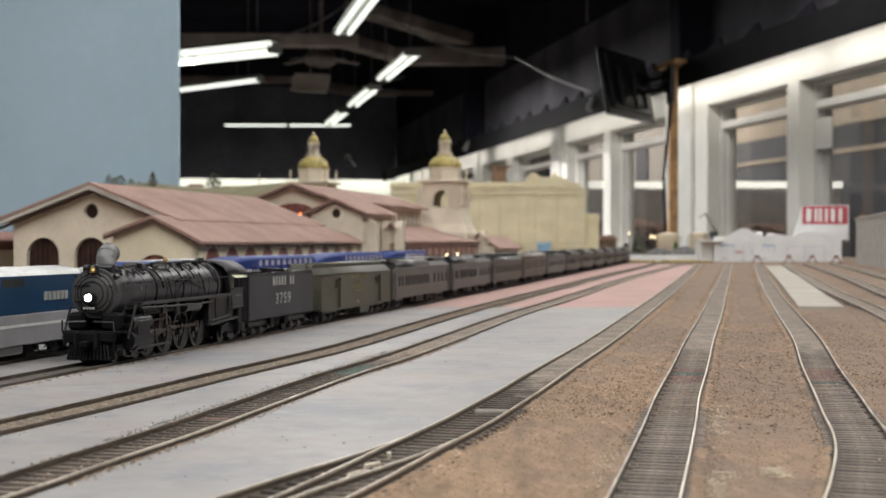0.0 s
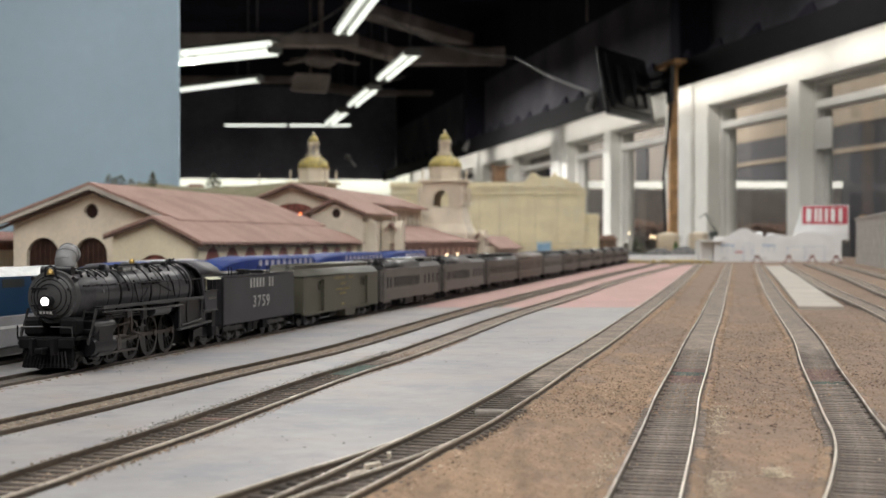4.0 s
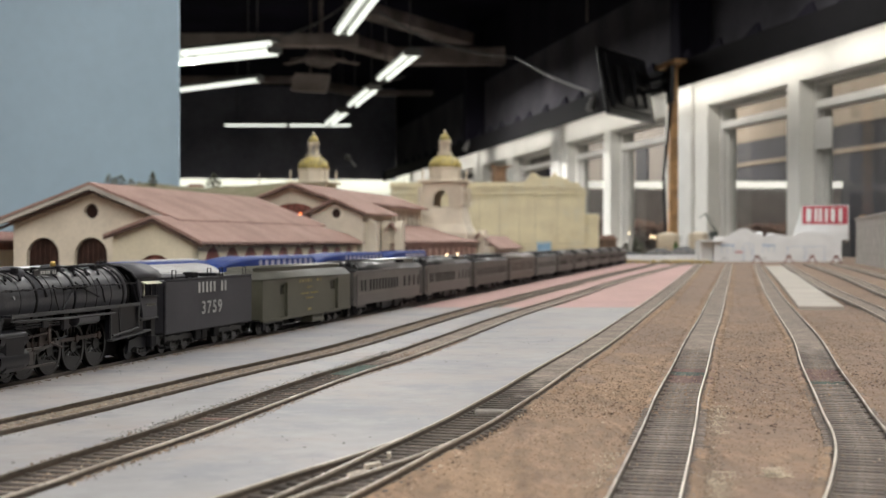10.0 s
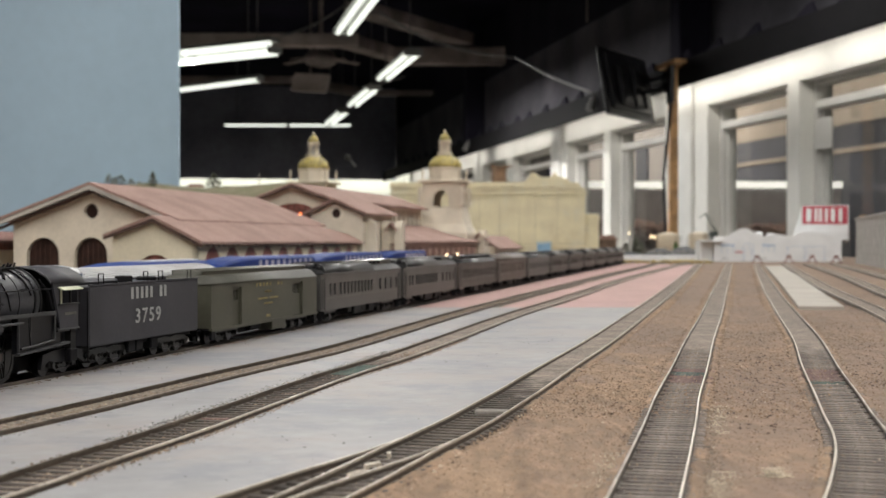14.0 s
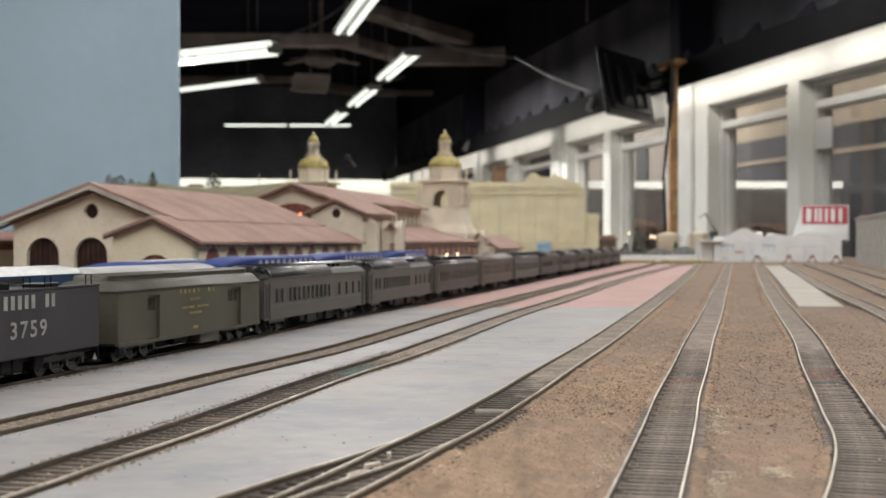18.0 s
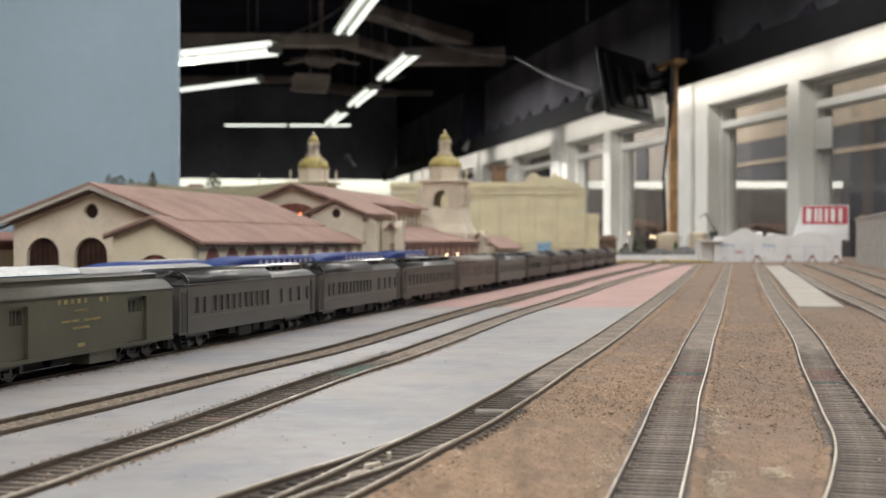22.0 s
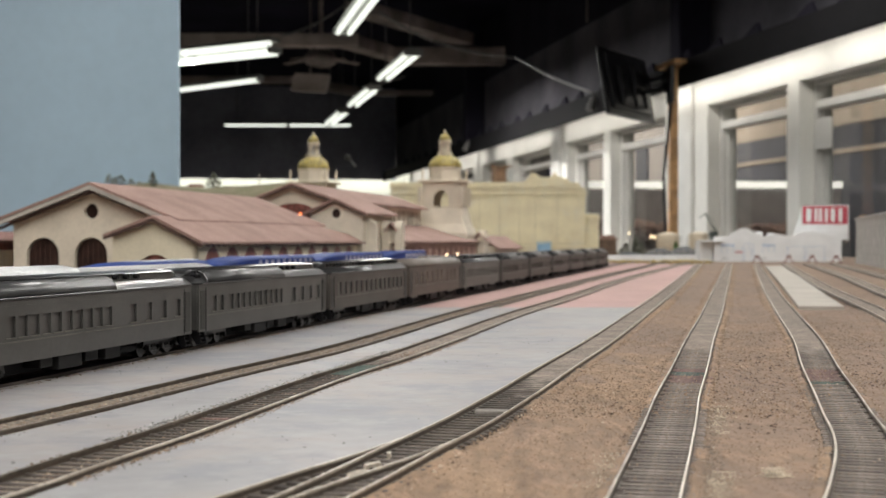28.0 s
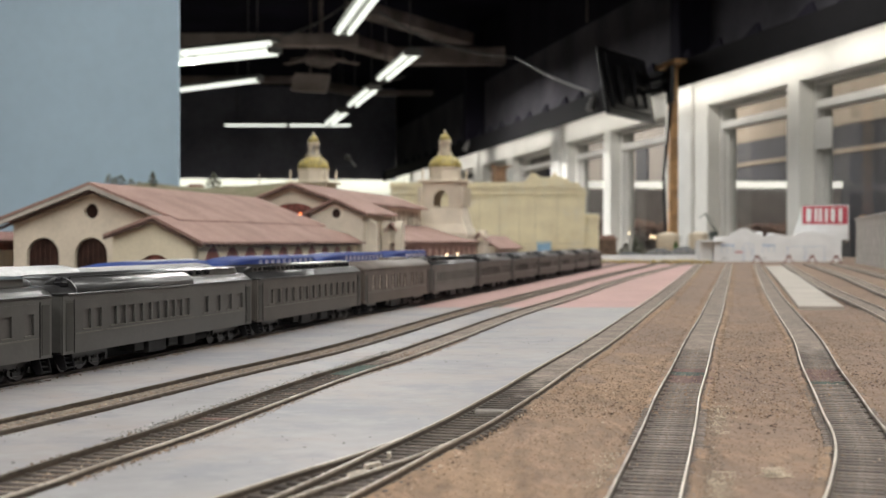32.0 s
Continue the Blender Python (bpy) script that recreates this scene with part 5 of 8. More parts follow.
for i in range(13):
    part("arch_window", prism(BM(), arch(A0 + 0.03 + i * 0.0563, 0.035, -0.002, 0.038), "y", -0.0034, 0.0015), M_REDARCH, st)
part("roof", prism(BM(), [(-0.014, 0.0635), (0.096, 0.0965), (0.096, 0.1000), (-0.014, 0.0670)], "x", A0 - 0.005, A1), M_ROOFT, st, "red brown lean-to tile roof")
for x0 in (1.19, 1.30):
    part("lamp", ball(BM(), (x0, -0.022, 0.041), 0.0018, 2), M_GLOWWARM, st, "small warm glowing lamp")
part("end_pier", prism(BM(), [(1.60, -0.004), (1.60, 0.074), (1.615, 0.092), (1.635, 0.092), (1.66, 0.078), (1.665, -0.004)], "y", -0.022, -0.008), M_STUCCO, st)
part("end_hood", gable_roof(1.60, 1.66, -0.022, 0.0, 0.072, 0.084, over=0.003, th=0.0025), M_ROOFT, st)


def bell_tower(x, y):
    """Square bell tower with a tiled dome and a small lantern."""
    t = thing("bell_tower", at_st @ pose(x, y, 0), "cream bell tower with a yellow mosaic dome", "tower", "twin bell towers")
    hw = 0.042
    lower = BM()
    for (w0, z0), (w1, z1) in zip([(0.064, -0.004), (0.062, 0.085), (0.052, 0.105), (0.045, 0.137)], [(0.062, 0.085), (0.052, 0.105), (0.045, 0.137), (0.042, 0.140)]):
        a = [lower.verts.new((sx * w0, sy * w0, z0)) for sx, sy in ((-1, -1), (1, -1), (1, 1), (-1, 1))]
        b = [lower.verts.new((sx * w1, sy * w1, z1)) for sx, sy in ((-1, -1), (1, -1), (1, 1), (-1, 1))]
        for i in range(4):
            lower.faces.new((a[i], a[(i + 1) % 4], b[(i + 1) % 4], b[i]))
    part("tower_base", lower, M_STUCCO, t)
    part("belfry_floor", box(BM(), (-hw - 0.002, -hw - 0.002, 0.136), (hw + 0.002, hw + 0.002, 0.143)), M_STUCCO, t)
    wall = [(-hw, 0.143), (-hw, 0.196), (hw, 0.196), (hw, 0.143)]
    for ax, lo in (("x", -hw), ("x", hw - 0.007), ("y", -hw), ("y", hw - 0.007)):
        o = wall if ax == "x" else [(-hw + 0.007, 0.143), (-hw + 0.007, 0.196), (hw - 0.007, 0.196), (hw - 0.007, 0.143)]
        part("belfry_wall", holed(BM(), o, [arch(0, 0.034, 0.1435, 0.162, 10)], ax, lo, lo + 0.007), M_STUCCO, t)
    for sx in (-1, 1):
        for sy in (-1, 1):
            part("corner_pier", box(BM(), (sx * 0.046 - 0.004, sy * 0.046 - 0.004, 0.143), (sx * 0.046 + 0.004, sy * 0.046 + 0.004, 0.186), 0.001), M_STUCCO, t)
            part("urn", lathe(BM(), [(0.002, 0), (0.0025, 0.006), (0.0015, 0.008), (0.003, 0.014), (0.0022, 0.018), (0.001, 0.021), (0.0016, 0.024), (0.0003, 0.027)], (sx * 0.041, sy * 0.041, 0.202), 8), M_STUCCO, t, smooth=True)
    part("cornice", box(BM(), (-0.051, -0.051, 0.196), (0.051, 0.051, 0.202), 0.0015), M_STUCCO, t)
    part("drum", lathe(BM(), [(0.036, 0.202), (0.036, 0.226), (0.038, 0.227), (0.038, 0.231), (0.03, 0.2315)], seg=8), M_STUCCO, t)
    dome = [(0.0365 * math.cos(a), 0.231 + 0.029 * math.sin(a)) for a in [i * 1.22 / 8 for i in range(9)]]
    d = part("dome", lathe(BM(), dome, seg=32), M_GILT, t, "yellow and green mosaic dome", smooth=True)
    for k in range(8):
        a = k * math.tau / 8
        part("dome_rib", tube(BM(), [(r * 1.01 * math.cos(a), r * 1.01 * math.sin(a), z) for r, z in dome], 0.0009, 5), M_GILT, d)
    part("lantern_base", lathe(BM(), [(0.017, 0.258), (0.017, 0.264), (0.013, 0.2645)], seg=16), M_STUCCO, t)
    for k in range(8):
        a = k * math.tau / 8
        part("lantern_column", rod(BM(), (0.0105 * math.cos(a), 0.0105 * math.sin(a), 0.264), (0.0105 * math.cos(a), 0.0105 * math.sin(a), 0.286), 0.002, seg=8), M_STUCCO, t)
    part("lantern_cornice", lathe(BM(), [(0.012, 0.285), (0.0145, 0.287), (0.0145, 0.290), (0.012, 0.291)], seg=16), M_STUCCO, t)
    part("lantern_dome", lathe(BM(), [(0.0125, 0.291), (0.012, 0.296), (0.0095, 0.301), (0.006, 0.305), (0.0025, 0.307)], seg=20), M_GILT, t, smooth=True)
    part("finial", ball(BM(), (0, 0, 0.311), 0.0033, 2), M_STUCCO, t)
    part("finial_neck", rod(BM(), (0, 0, 0.305), (0, 0, 0.309), 0.0016, seg=8), M_STUCCO, t)
    return t


bell_tower(1.576, 0.062)
bell_tower(1.576, 0.366)
annex = thing("annex", at_st @ pose(1.80, -0.012, 0), "small low annex with a red tile roof", "building")
part("wall", box(BM(), (0, 0, -0.004), (0.36, 0.07, 0.055)), M_STUCCO, annex)
part("roof", gable_roof(0, 0.36, 0, 0.07, 0.055, 0.078, over=0.012, th=0.003), M_ROOFT, annex)
for i in range(6):
    part("arch_window", prism(BM(), arch(0.03 + i * 0.058, 0.03, 0, 0.03), "y", -0.001, 0.001), M_REDARCH, annex)
# far left shed with red openings
shed = thing("shed", at_st @ pose(0.05, 0.30, 0), "low station shed with a red roof", "building")
part("wall", box(BM(), (0, 0, -0.004), (0.4, 0.06, 0.056)), M_STUCCO, shed)
part("fascia", box(BM(), (-0.003, -0.003, 0.056), (0.403, 0.063, 0.068)), M_REDARCH, shed, "dark red fascia band")
M_SHEDROOF = mat("dull_red_shed_roof", (0.24, 0.13, 0.11), 0.85, vary=0.15, scale=30, fine=0.15)
part("roof", gable_roof(0, 0.4, 0, 0.06, 0.068, 0.076, over=0.012, th=0.003), M_SHEDROOF, shed)

# ---------------------------------------------------------------- pale yellow card building
yb = thing("card_building", pose(0.17, 5.2, 0), "large pale yellow unfinished card building", "building")
YW = 0.365
part("body", box(BM(), (-YW, 0, -0.004), (YW, 0.42, 0.262), 0.002), M_YELLOW, yb)
part("parapet", prism(BM(), [(-YW - 0.004, 0.262), (-YW - 0.004, 0.288), (0.13, 0.290), (0.145, 0.300), (0.163, 0.325), (0.172, 0.326), (0.198, 0.308), (0.235, 0.310), (0.247, 0.325), (0.252, 0.325), (0.262, 0.312), (0.300, 0.301), (0.306, 0.290), (0.340, 0.286), (0.348, 0.272), (YW + 0.010, 0.262)], "y", -0.004, 0.012), M_YELLOW, yb)
part("cornice", box(BM(), (-YW - 0.005, -0.006, 0.243), (YW + 0.006, 0, 0.250), 0.002), M_YELLOW, yb)
part("cornice", box(BM(), (-YW - 0.003, -0.002, 0.229), (YW + 0.003, 0, 0.232), 0.0005), M_YELLOW, yb)
part("parapet_moulding", box(BM(), (-YW - 0.005, -0.007, 0.272), (0.30, -0.004, 0.276), 0.0008), M_YELLOW, yb)
part("side_wing", box(BM(), (YW, 0.02, -0.004), (YW + 0.053, 0.3, 0.170), 0.002), M_YELLOW, yb)
part("wing_cornice", box(BM(), (YW, 0.016, 0.150), (YW + 0.056, 0.02, 0.160)), M_YELLOW, yb)
for x in (-0.27, -0.19, -0.11, -0.033, 0.043, 0.116, 0.1765, 0.26):
    part("panel_edge", box(BM(), (x - 0.0012, -0.0012, 0.060), (x + 0.0012, 0, 0.226)), M_YLINE, yb)
part("corner_pilaster", box(BM(), (0.323, -0.0030, 0), (0.333, 0, 0.243)), M_YELLOW, yb)
for x in (-0.15, -0.07, 0.01, 0.08, 0.146, 0.218, 0.292):
    part("low_panel", box(BM(), (x - 0.016, -0.0014, 0.010), (x + 0.016, 0, 0.034), 0.0004), M_YELLOW, yb)
for z in (0.047, 0.062):
    part("belt_course", box(BM(), (-YW, -0.002, z - 0.006), (YW, 0, z - 0.003)), M_YLINE, yb)
M_BOOTH = mat("light_blue_card", (0.25, 0.42, 0.58), 0.8, vary=0.1, scale=40)
booth = thing("booth", pose((963 - 784) / 2450 * 4.5, 4.5, 0), "small light blue booth with a notched top", "booth")
part("wall", box(BM(), (-0.022, -0.01, -0.004), (0.022, 0.02, 0.058), 0.001), M_BOOTH, booth)
for k in range(5):
    part("merlon", box(BM(), (-0.022 + k * 0.0098, -0.01, 0.058), (-0.017 + k * 0.0098, 0.02, 0.066)), M_BOOTH, booth)

# ---------------------------------------------------------------- white building with the red sign board
M_WCARD = mat("white_card", (0.80, 0.80, 0.80), 0.7, vary=0.04, scale=20, fine=0.02)
M_SIGNRED = mat("red_sign_paint", (0.50, 0.06, 0.09), 0.5, vary=0.08, scale=40)
M_PALEBLUE = mat("pale_blue_trim", (0.30, 0.42, 0.60), 0.7, vary=0.1, scale=60)
M_GREYCARD = mat("grey_card_stone", (0.43, 0.415, 0.395), 0.85, vary=0.1, scale=25, fine=0.08, tint=(0.35, 0.335, 0.315))
M_GREYLINE = mat("dark_grey_line", (0.20, 0.19, 0.18), 0.85, vary=0.1, scale=30)
M_GREYJOINT = mat("faint_grey_joint", (0.35, 0.338, 0.32), 0.85, vary=0.15, scale=30)
M_BUMPER = mat("rust_red_steel", (0.19, 0.06, 0.045), 0.7, vary=0.2, scale=80)
wb = thing("packing_house", pose(1.122, 4.62, 0, 0, 0, -4), "white card warehouse with curved parapets", "building")
prof = [(-0.215, -0.004), (-0.215, 0.083), (-0.17, 0.084)]
for i in range(13):
    u = i / 12
    prof.append((-0.165 + 0.10 * u, 0.085 + 0.022 * math.sin(u * math.pi) ** 0.8 + (0.005 if 3 < i < 9 else 0)))
prof += [(-0.045, 0.0845), (-0.035, 0.088), (-0.01, 0.092), (0.015, 0.088), (0.03, 0.0845)]
for i in range(13):
    u = i / 12
    prof.append((0.045 + 0.11 * u, 0.0845 + 0.017 * math.sin(u * math.pi) ** 0.8))
prof += [(0.165, 0.0845), (0.205, 0.0845), (0.205, -0.004)]
part("front_wall", prism(BM(), prof, "y", 0, 0.008), M_WCARD, wb)
part("body", box(BM(), (-0.213, 0.008, -0.004), (0.203, 0.30, 0.072)), M_WCARD, wb)
part("annex_wall", box(BM(), (-0.255, 0.03, -0.004), (-0.215, 0.2, 0.066)), M_WCARD, wb)
part("canopy", box(BM(), (-0.262, -0.02, 0.066), (-0.185, 0.1, 0.072), 0.001), M_WCARD, wb)
for x in (-0.17, -0.035):
    wnd = part("window_frame", box(BM(), (x - 0.021, -0.0012, 0.028), (x + 0.021, 0, 0.058)), M_WCARD, wb)
    for k in range(3):
        part("window_bar", box(BM(), (x - 0.0205 + k * 0.02, -0.0024, 0.029), (x - 0.0195 + k * 0.02, -0.0012, 0.055)), M_PALEBLUE, wnd)
    part("window_bar", box(BM(), (x - 0.021, -0.0026, 0.052), (x + 0.021, -0.0012, 0.056)), M_PALEBLUE, wnd)
part("red_mark", box(BM(), (-0.145, -0.0012, 0.029), (-0.12, 0, 0.033)), M_SIGNRED, wb)
da = BM()
for r in (0.011, 0.018):
    o = arch(-0.102, 2 * r, 0.0, 0.036 + (r - 0.011), 10)
    tube(da, [(x, -0.0005, z) for x, z in o], 0.0006, 4)
part("door_outline", da, M_PALEBLUE, wb)
for x0, x1 in ((0.027, 0.082), (0.09, 0.148)):
    o = BM()
    for lo, hi in (((x0, -0.001, 0.0), (x0 + 0.001, 0, 0.05)), ((x1, -0.001, 0.0), (x1 + 0.001, 0, 0.05)), ((x0, -0.001, 0.05), (x1 + 0.001, 0, 0.051))):
        box(o, lo, hi)
    part("gate_outline", o, M_PALEBLUE, wb)
for k in range(6):
    x = -0.19 + k * 0.009 + (0.1 if k > 2 else 0)
    part("vent", box(BM(), (x, -0.001, 0.008), (x + 0.006, 0, 0.011)), M_GREYLINE, wb)
for x, z in ((-0.06, 0.10), (-0.02, 0.095)):
    part("roof_box", box(BM(), (x, 0.1, 0.072), (x + 0.022, 0.13, z), 0.001), M_WCARD, wb)
sg = thing("sign_board", pose(1.3195, 4.78, 0.072, 0, 0, -4), "red sign board with white lettering shapes on the roof", "sign")
part("board", box(BM(), (-0.078, 0, 0.053), (0.078, 0.004, 0.119), 0.001), M_SIGNRED, sg)
bdr = BM()
for lo, hi in (((-0.080, -0.0016, 0.050), (0.080, 0, 0.0545)), ((-0.080, -0.0016, 0.1175), (0.080, 0, 0.121)), ((-0.080, -0.0016, 0.0545), (-0.077, 0, 0.1175)), ((0.077, -0.0016, 0.0545), (0.080, 0, 0.1175))):
    box(bdr, lo, hi)
part("border", bdr, M_WCARD, sg, "white sign border")
for x0, w in ((-0.064, 0.017), (-0.036, 0.010), (-0.021, 0.010), (0.000, 0.009), (0.020, 0.013), (0.046, 0.012)):
    part("lettering_bar", box(BM(), (x0, -0.0014, 0.063), (x0 + w, 0, 0.109)), M_WCARD, sg, "white lettering shape")
part("base_board", box(BM(), (-0.085, 0.001, 0.0), (0.08, 0.005, 0.0498)), M_WCARD, sg)
part("side_brace", prism(BM(), [(-0.115, 0.0), (-0.085, 0.0), (-0.082, 0.09), (-0.078, 0.11)], "y", 0.001, 0.005), M_WCARD, sg)
tl = thing("tank", pose(1.375, 4.9, 0), "small teal storage tank beside the warehouse", "tank")
part("shell", lathe(BM(), [(0.018, -0.004), (0.018, 0.09), (0.012, 0.1)], seg=16), mat("teal_paint", (0.03, 0.22, 0.22), 0.5), tl, smooth=True)

# grey stone-card building with an open roof
gb = thing("grey_building", along(sn(2.6, 0.3635), YAW), "grey unfinished card building with an open top", "building")
GL, GH, GWID = 1.80, 0.132, 0.30
part("side_wall", box(BM(), (0, -0.006, -0.004), (GL, 0.0, GH), 0.001), M_GREYCARD, gb)
part("end_wall", box(BM(), (GL - 0.006, -GWID, -0.004), (GL, -0.006, GH), 0.001), M_GREYCARD, gb)
part("end_wall", box(BM(), (0, -GWID, -0.004), (0.006, -0.006, GH), 0.001), M_GREYCARD, gb)
part("back_wall", box(BM(), (0, -GWID, -0.004), (GL, -GWID - 0.006, GH), 0.001), M_GREYCARD, gb)
part("roof", box(BM(), (0.006, -GWID, GH - 0.025), (GL - 0.006, -0.006, GH - 0.020)), M_GREYCARD, gb)
part("coping", box(BM(), (-0.002, -0.008, GH), (GL + 0.002, 0.004, GH + 0.006), 0.001), M_GREYCARD, gb)
for z in (0.03, 0.055, 0.08, 0.105):
    part("course_line", box(BM(), (0, 0.0, z), (GL, 0.0008, z + 0.0015)), M_GREYJOINT, gb)
rg = random.Random(17)
for row in range(5):
    for i in range(14):
        x = 0.04 + i * 0.125 + 0.06 * (row % 2) + rg.uniform(-0.01, 0.01)
        part("stone_joint", box(BM(), (x, 0, 0.005 + row * 0.025), (x + 0.003, 0.0008, 0.029 + row * 0.025)), M_GREYJOINT, gb)
part("corner_block", box(BM(), (GL - 0.07, -0.035, GH - 0.016), (GL - 0.008, -0.0075, GH + 0.012), 0.001), M_POST, gb, "bare wooden corner block")
for i in range(5):
    part("loose_board", box(BM(), (0.5 + i * 0.25, -0.2, GH - 0.02), (0.66 + i * 0.25, -0.17, GH + 0.012)), M_POST, gb, "bare wooden board")
part("roof_sheet", box(BM(), (1.0, -0.25, GH + 0.006), (GL - 0.05, -0.02, GH + 0.010)), M_WCARD, gb, "pale loose roof sheet")


def bumper(x, y):
    b = thing("track_bumper", pose(x, y, 0, 0, 0, -12), "rust red steel track bumper at a siding's end", "bumper", "track bumpers")
    for sx in (-1, 1):
        part("strut", tube(BM(), [(sx * 0.014, -0.014, 0.003), (sx * 0.0015, 0.0, 0.023)], 0.0017, 6), M_BUMPER, b)
        part("strut", tube(BM(), [(sx * 0.014, 0.012, 0.003), (sx * 0.0015, 0.0, 0.023)], 0.0017, 6), M_BUMPER, b)
    part("beam", box(BM(), (-0.007, -0.0025, 0.020), (0.007, 0.0025, 0.026), 0.0005), M_BUMPER, b)


for x, y in ((0.917, 4.04), (1.010, 4.04), (1.078, 4.04), (1.148, 4.04)):
    bumper(x, y)

# ---------------------------------------------------------------- far end of the layout: road, mounds, small things
M_ROAD = mat("grey_model_road", (0.30, 0.29, 0.28), 0.85, vary=0.1, scale=20)
M_MOUND = mat("dark_grey_gravel", (0.10, 0.105, 0.11), 0.95, vary=0.3, scale=60, fine=0.5, bump=0.001)
M_YCRATE = mat("ochre_scenic_turf", (0.36, 0.27, 0.08), 0.9, vary=0.3, scale=90, fine=0.4)
M_CREAMTANK = mat("cream_tank_paint", (0.58, 0.50, 0.38), 0.6, vary=0.06, scale=30)
solid("model_road", box(BM(), (0.45, 4.75, -0.004), (0.87, 4.95, 0.016), 0.002), M_ROAD, "raised grey model road with a white kerb", kind="structure")
solid("road_kerb", box(BM(), (0.45, 4.742, -0.004), (0.87, 4.75, 0.020), 0.001), M_WCARD, "white kerb of the model road", kind="structure")
for i, (x, y, r, h) in enumerate(((0.80, 5.1, 0.05, 0.045), (0.90, 5.15, 0.06, 0.05), (0.70, 5.2, 0.05, 0.03))):
    bm = BM()
    ball(bm, (0, 0, 0), r, 3, (1.2, 1, h / r))
    for v in bm.verts:
        v.co *= 1 + 0.15 * noise.noise(v.co * 40 + Vector((i, 0, 0)))
    solid("mound", bm, M_MOUND, "dark grey gravel heap", "heap", "gravel heaps", at=pose(x, y, -0.002), smooth=True)
tf = BM()
rt = random.Random(4)
for i in range(160):
    ball(tf, (0.50 + rt.random() * 0.34, 4.28 + rt.random() * 0.30, 0.002), rt.uniform(0.003, 0.008), 1, (1.6, 1, 0.7))
solid("turf", tf, M_YCRATE, "ochre clumps of scenic turf at the track ends", kind="stuff")
for px, D, r, h in ((1182, 5.6, 0.046, 0.100), (1236, 5.5, 0.038, 0.102)):
    c = thing("storage_tank", pose((px - 784) / 2450 * D, D, 0), "low cream storage tank model", "tank", "cream tanks")
    part("shell", lathe(BM(), [(r, -0.004), (r, h - 0.008), (r * 0.96, h - 0.004), (r * 0.3, h + 0.004)], seg=20), M_CREAMTANK, c, smooth=True)
    part("rim", lathe(BM(), [(r + 0.001, h - 0.012), (r + 0.001, h - 0.008), (r, h - 0.008), (r, h - 0.012)], seg=20), M_CREAMTANK, c)
    part("plinth", box(BM(), (-0.05, -0.04, -0.004), (0.05, 0.05, 0.02)), M_ROAD, c)
M_DARKHUT = mat("brown_hut_wall", (0.16, 0.11, 0.08), 0.8, vary=0.2, scale=60)
hut2 = thing("hut", pose((1075 - 784) / 2450 * 5.6, 5.6, 0), "small brown hut at the layout's far end", "hut")
part("wall", box(BM(), (-0.035, -0.02, -0.004), (0.035, 0.02, 0.075)), M_DARKHUT, hut2)
part("roof", prism(BM(), [(-0.042, 0.075), (0.042, 0.075), (0.02, 0.092), (-0.02, 0.092)], "y", -0.026, 0.026), M_ROOFT, hut2)
for i, (px, D, h, w) in enumerate(((1126, 5.3, 0.085, 0.024), (1136, 5.4, 0.065, 0.022), (1108, 5.5, 0.06, 0.03), (1196, 5.2, 0.065, 0.016), (1100, 5.6, 0.04, 0.03))):
    tree(((px - 784) / 2450 * D, D, 0.0), h, w, 60 + i, "dusty green model tree at the layout's far end", material=M_PALM if px == 1196 else None)
for px, D, h in ((1113, 5.5, 0.10), (1152, 5.5, 0.085), (1158, 5.4, 0.085), (1206, 5.5, 0.09), (1216, 5.5, 0.09)):
    lp = thing("model_street_lamp", pose((px - 784) / 2450 * D, D, 0), "tiny model street lamp with a lit globe", "street lamp", "model street lamps")
    part("pole", rod(BM(), (0, 0, -0.004), (0, 0, h), 0.0012, seg=6), M_GREYLINE, lp)
    part("globe", ball(BM(), (0, 0, h), 0.0032 if px < 1170 else 0.001, 2), M_GLOWWARM if px < 1170 else M_GREYLINE, lp)
# low guard rail along the model road
fence = thing("guard_rail", pose(0.70, 4.86, 0.016), "low pale guard rail beside the model road", "fence")
for k in range(13):
    part("post", box(BM(), (k * 0.021, -0.0008, -0.002), (k * 0.021 + 0.0016, 0.0008, 0.022)), M_FASCIA, fence)
for z in (0.010, 0.019):
    part("rail", box(BM(), (0, -0.0004, z), (0.254, 0.0004, z + 0.0014)), M_FASCIA, fence)
# dockside crane
M_CRANE = mat("dark_green_crane_steel", (0.05, 0.065, 0.055), 0.6, vary=0.2, scale=60)
cr = thing("dock_crane", pose((1262 - 784) / 2450 * 5.0, 5.0, 0), "dark green lattice boom dock crane model", "crane")
part("pedestal", lathe(BM(), [(0.016, -0.004), (0.012, 0.03), (0.012, 0.085)], seg=12), M_CRANE, cr)
part("cab", box(BM(), (-0.012, -0.012, 0.085), (0.016, 0.012, 0.104), 0.001), M_CRANE, cr)
for dy in (-0.006, 0.006):
    part("boom", tube(BM(), [(0.01, dy, 0.10), (-0.028, dy * 0.3, 0.168)], 0.0018, 5), M_CRANE, cr)
bl = BM()
for i in range(7):
    u = i / 7
    a, b = Vector((0.01, -0.006, 0.10)).lerp(Vector((-0.028, -0.002, 0.168)), u), Vector((0.01, 0.006, 0.10)).lerp(Vector((-0.028, 0.002, 0.168)), u + 1 / 7)
    tube(bl, [a, b], 0.0008, 4)
part("boom_lattice", bl, M_CRANE, cr)
part("jib", tube(BM(), [(-0.028, 0, 0.168), (-0.05, 0, 0.150)], 0.0016, 5), M_CRANE, cr)
part("stay", tube(BM(), [(0.014, 0, 0.104), (0.004, 0, 0.14), (-0.028, 0, 0.168)], 0.0007, 4), M_CRANE, cr)

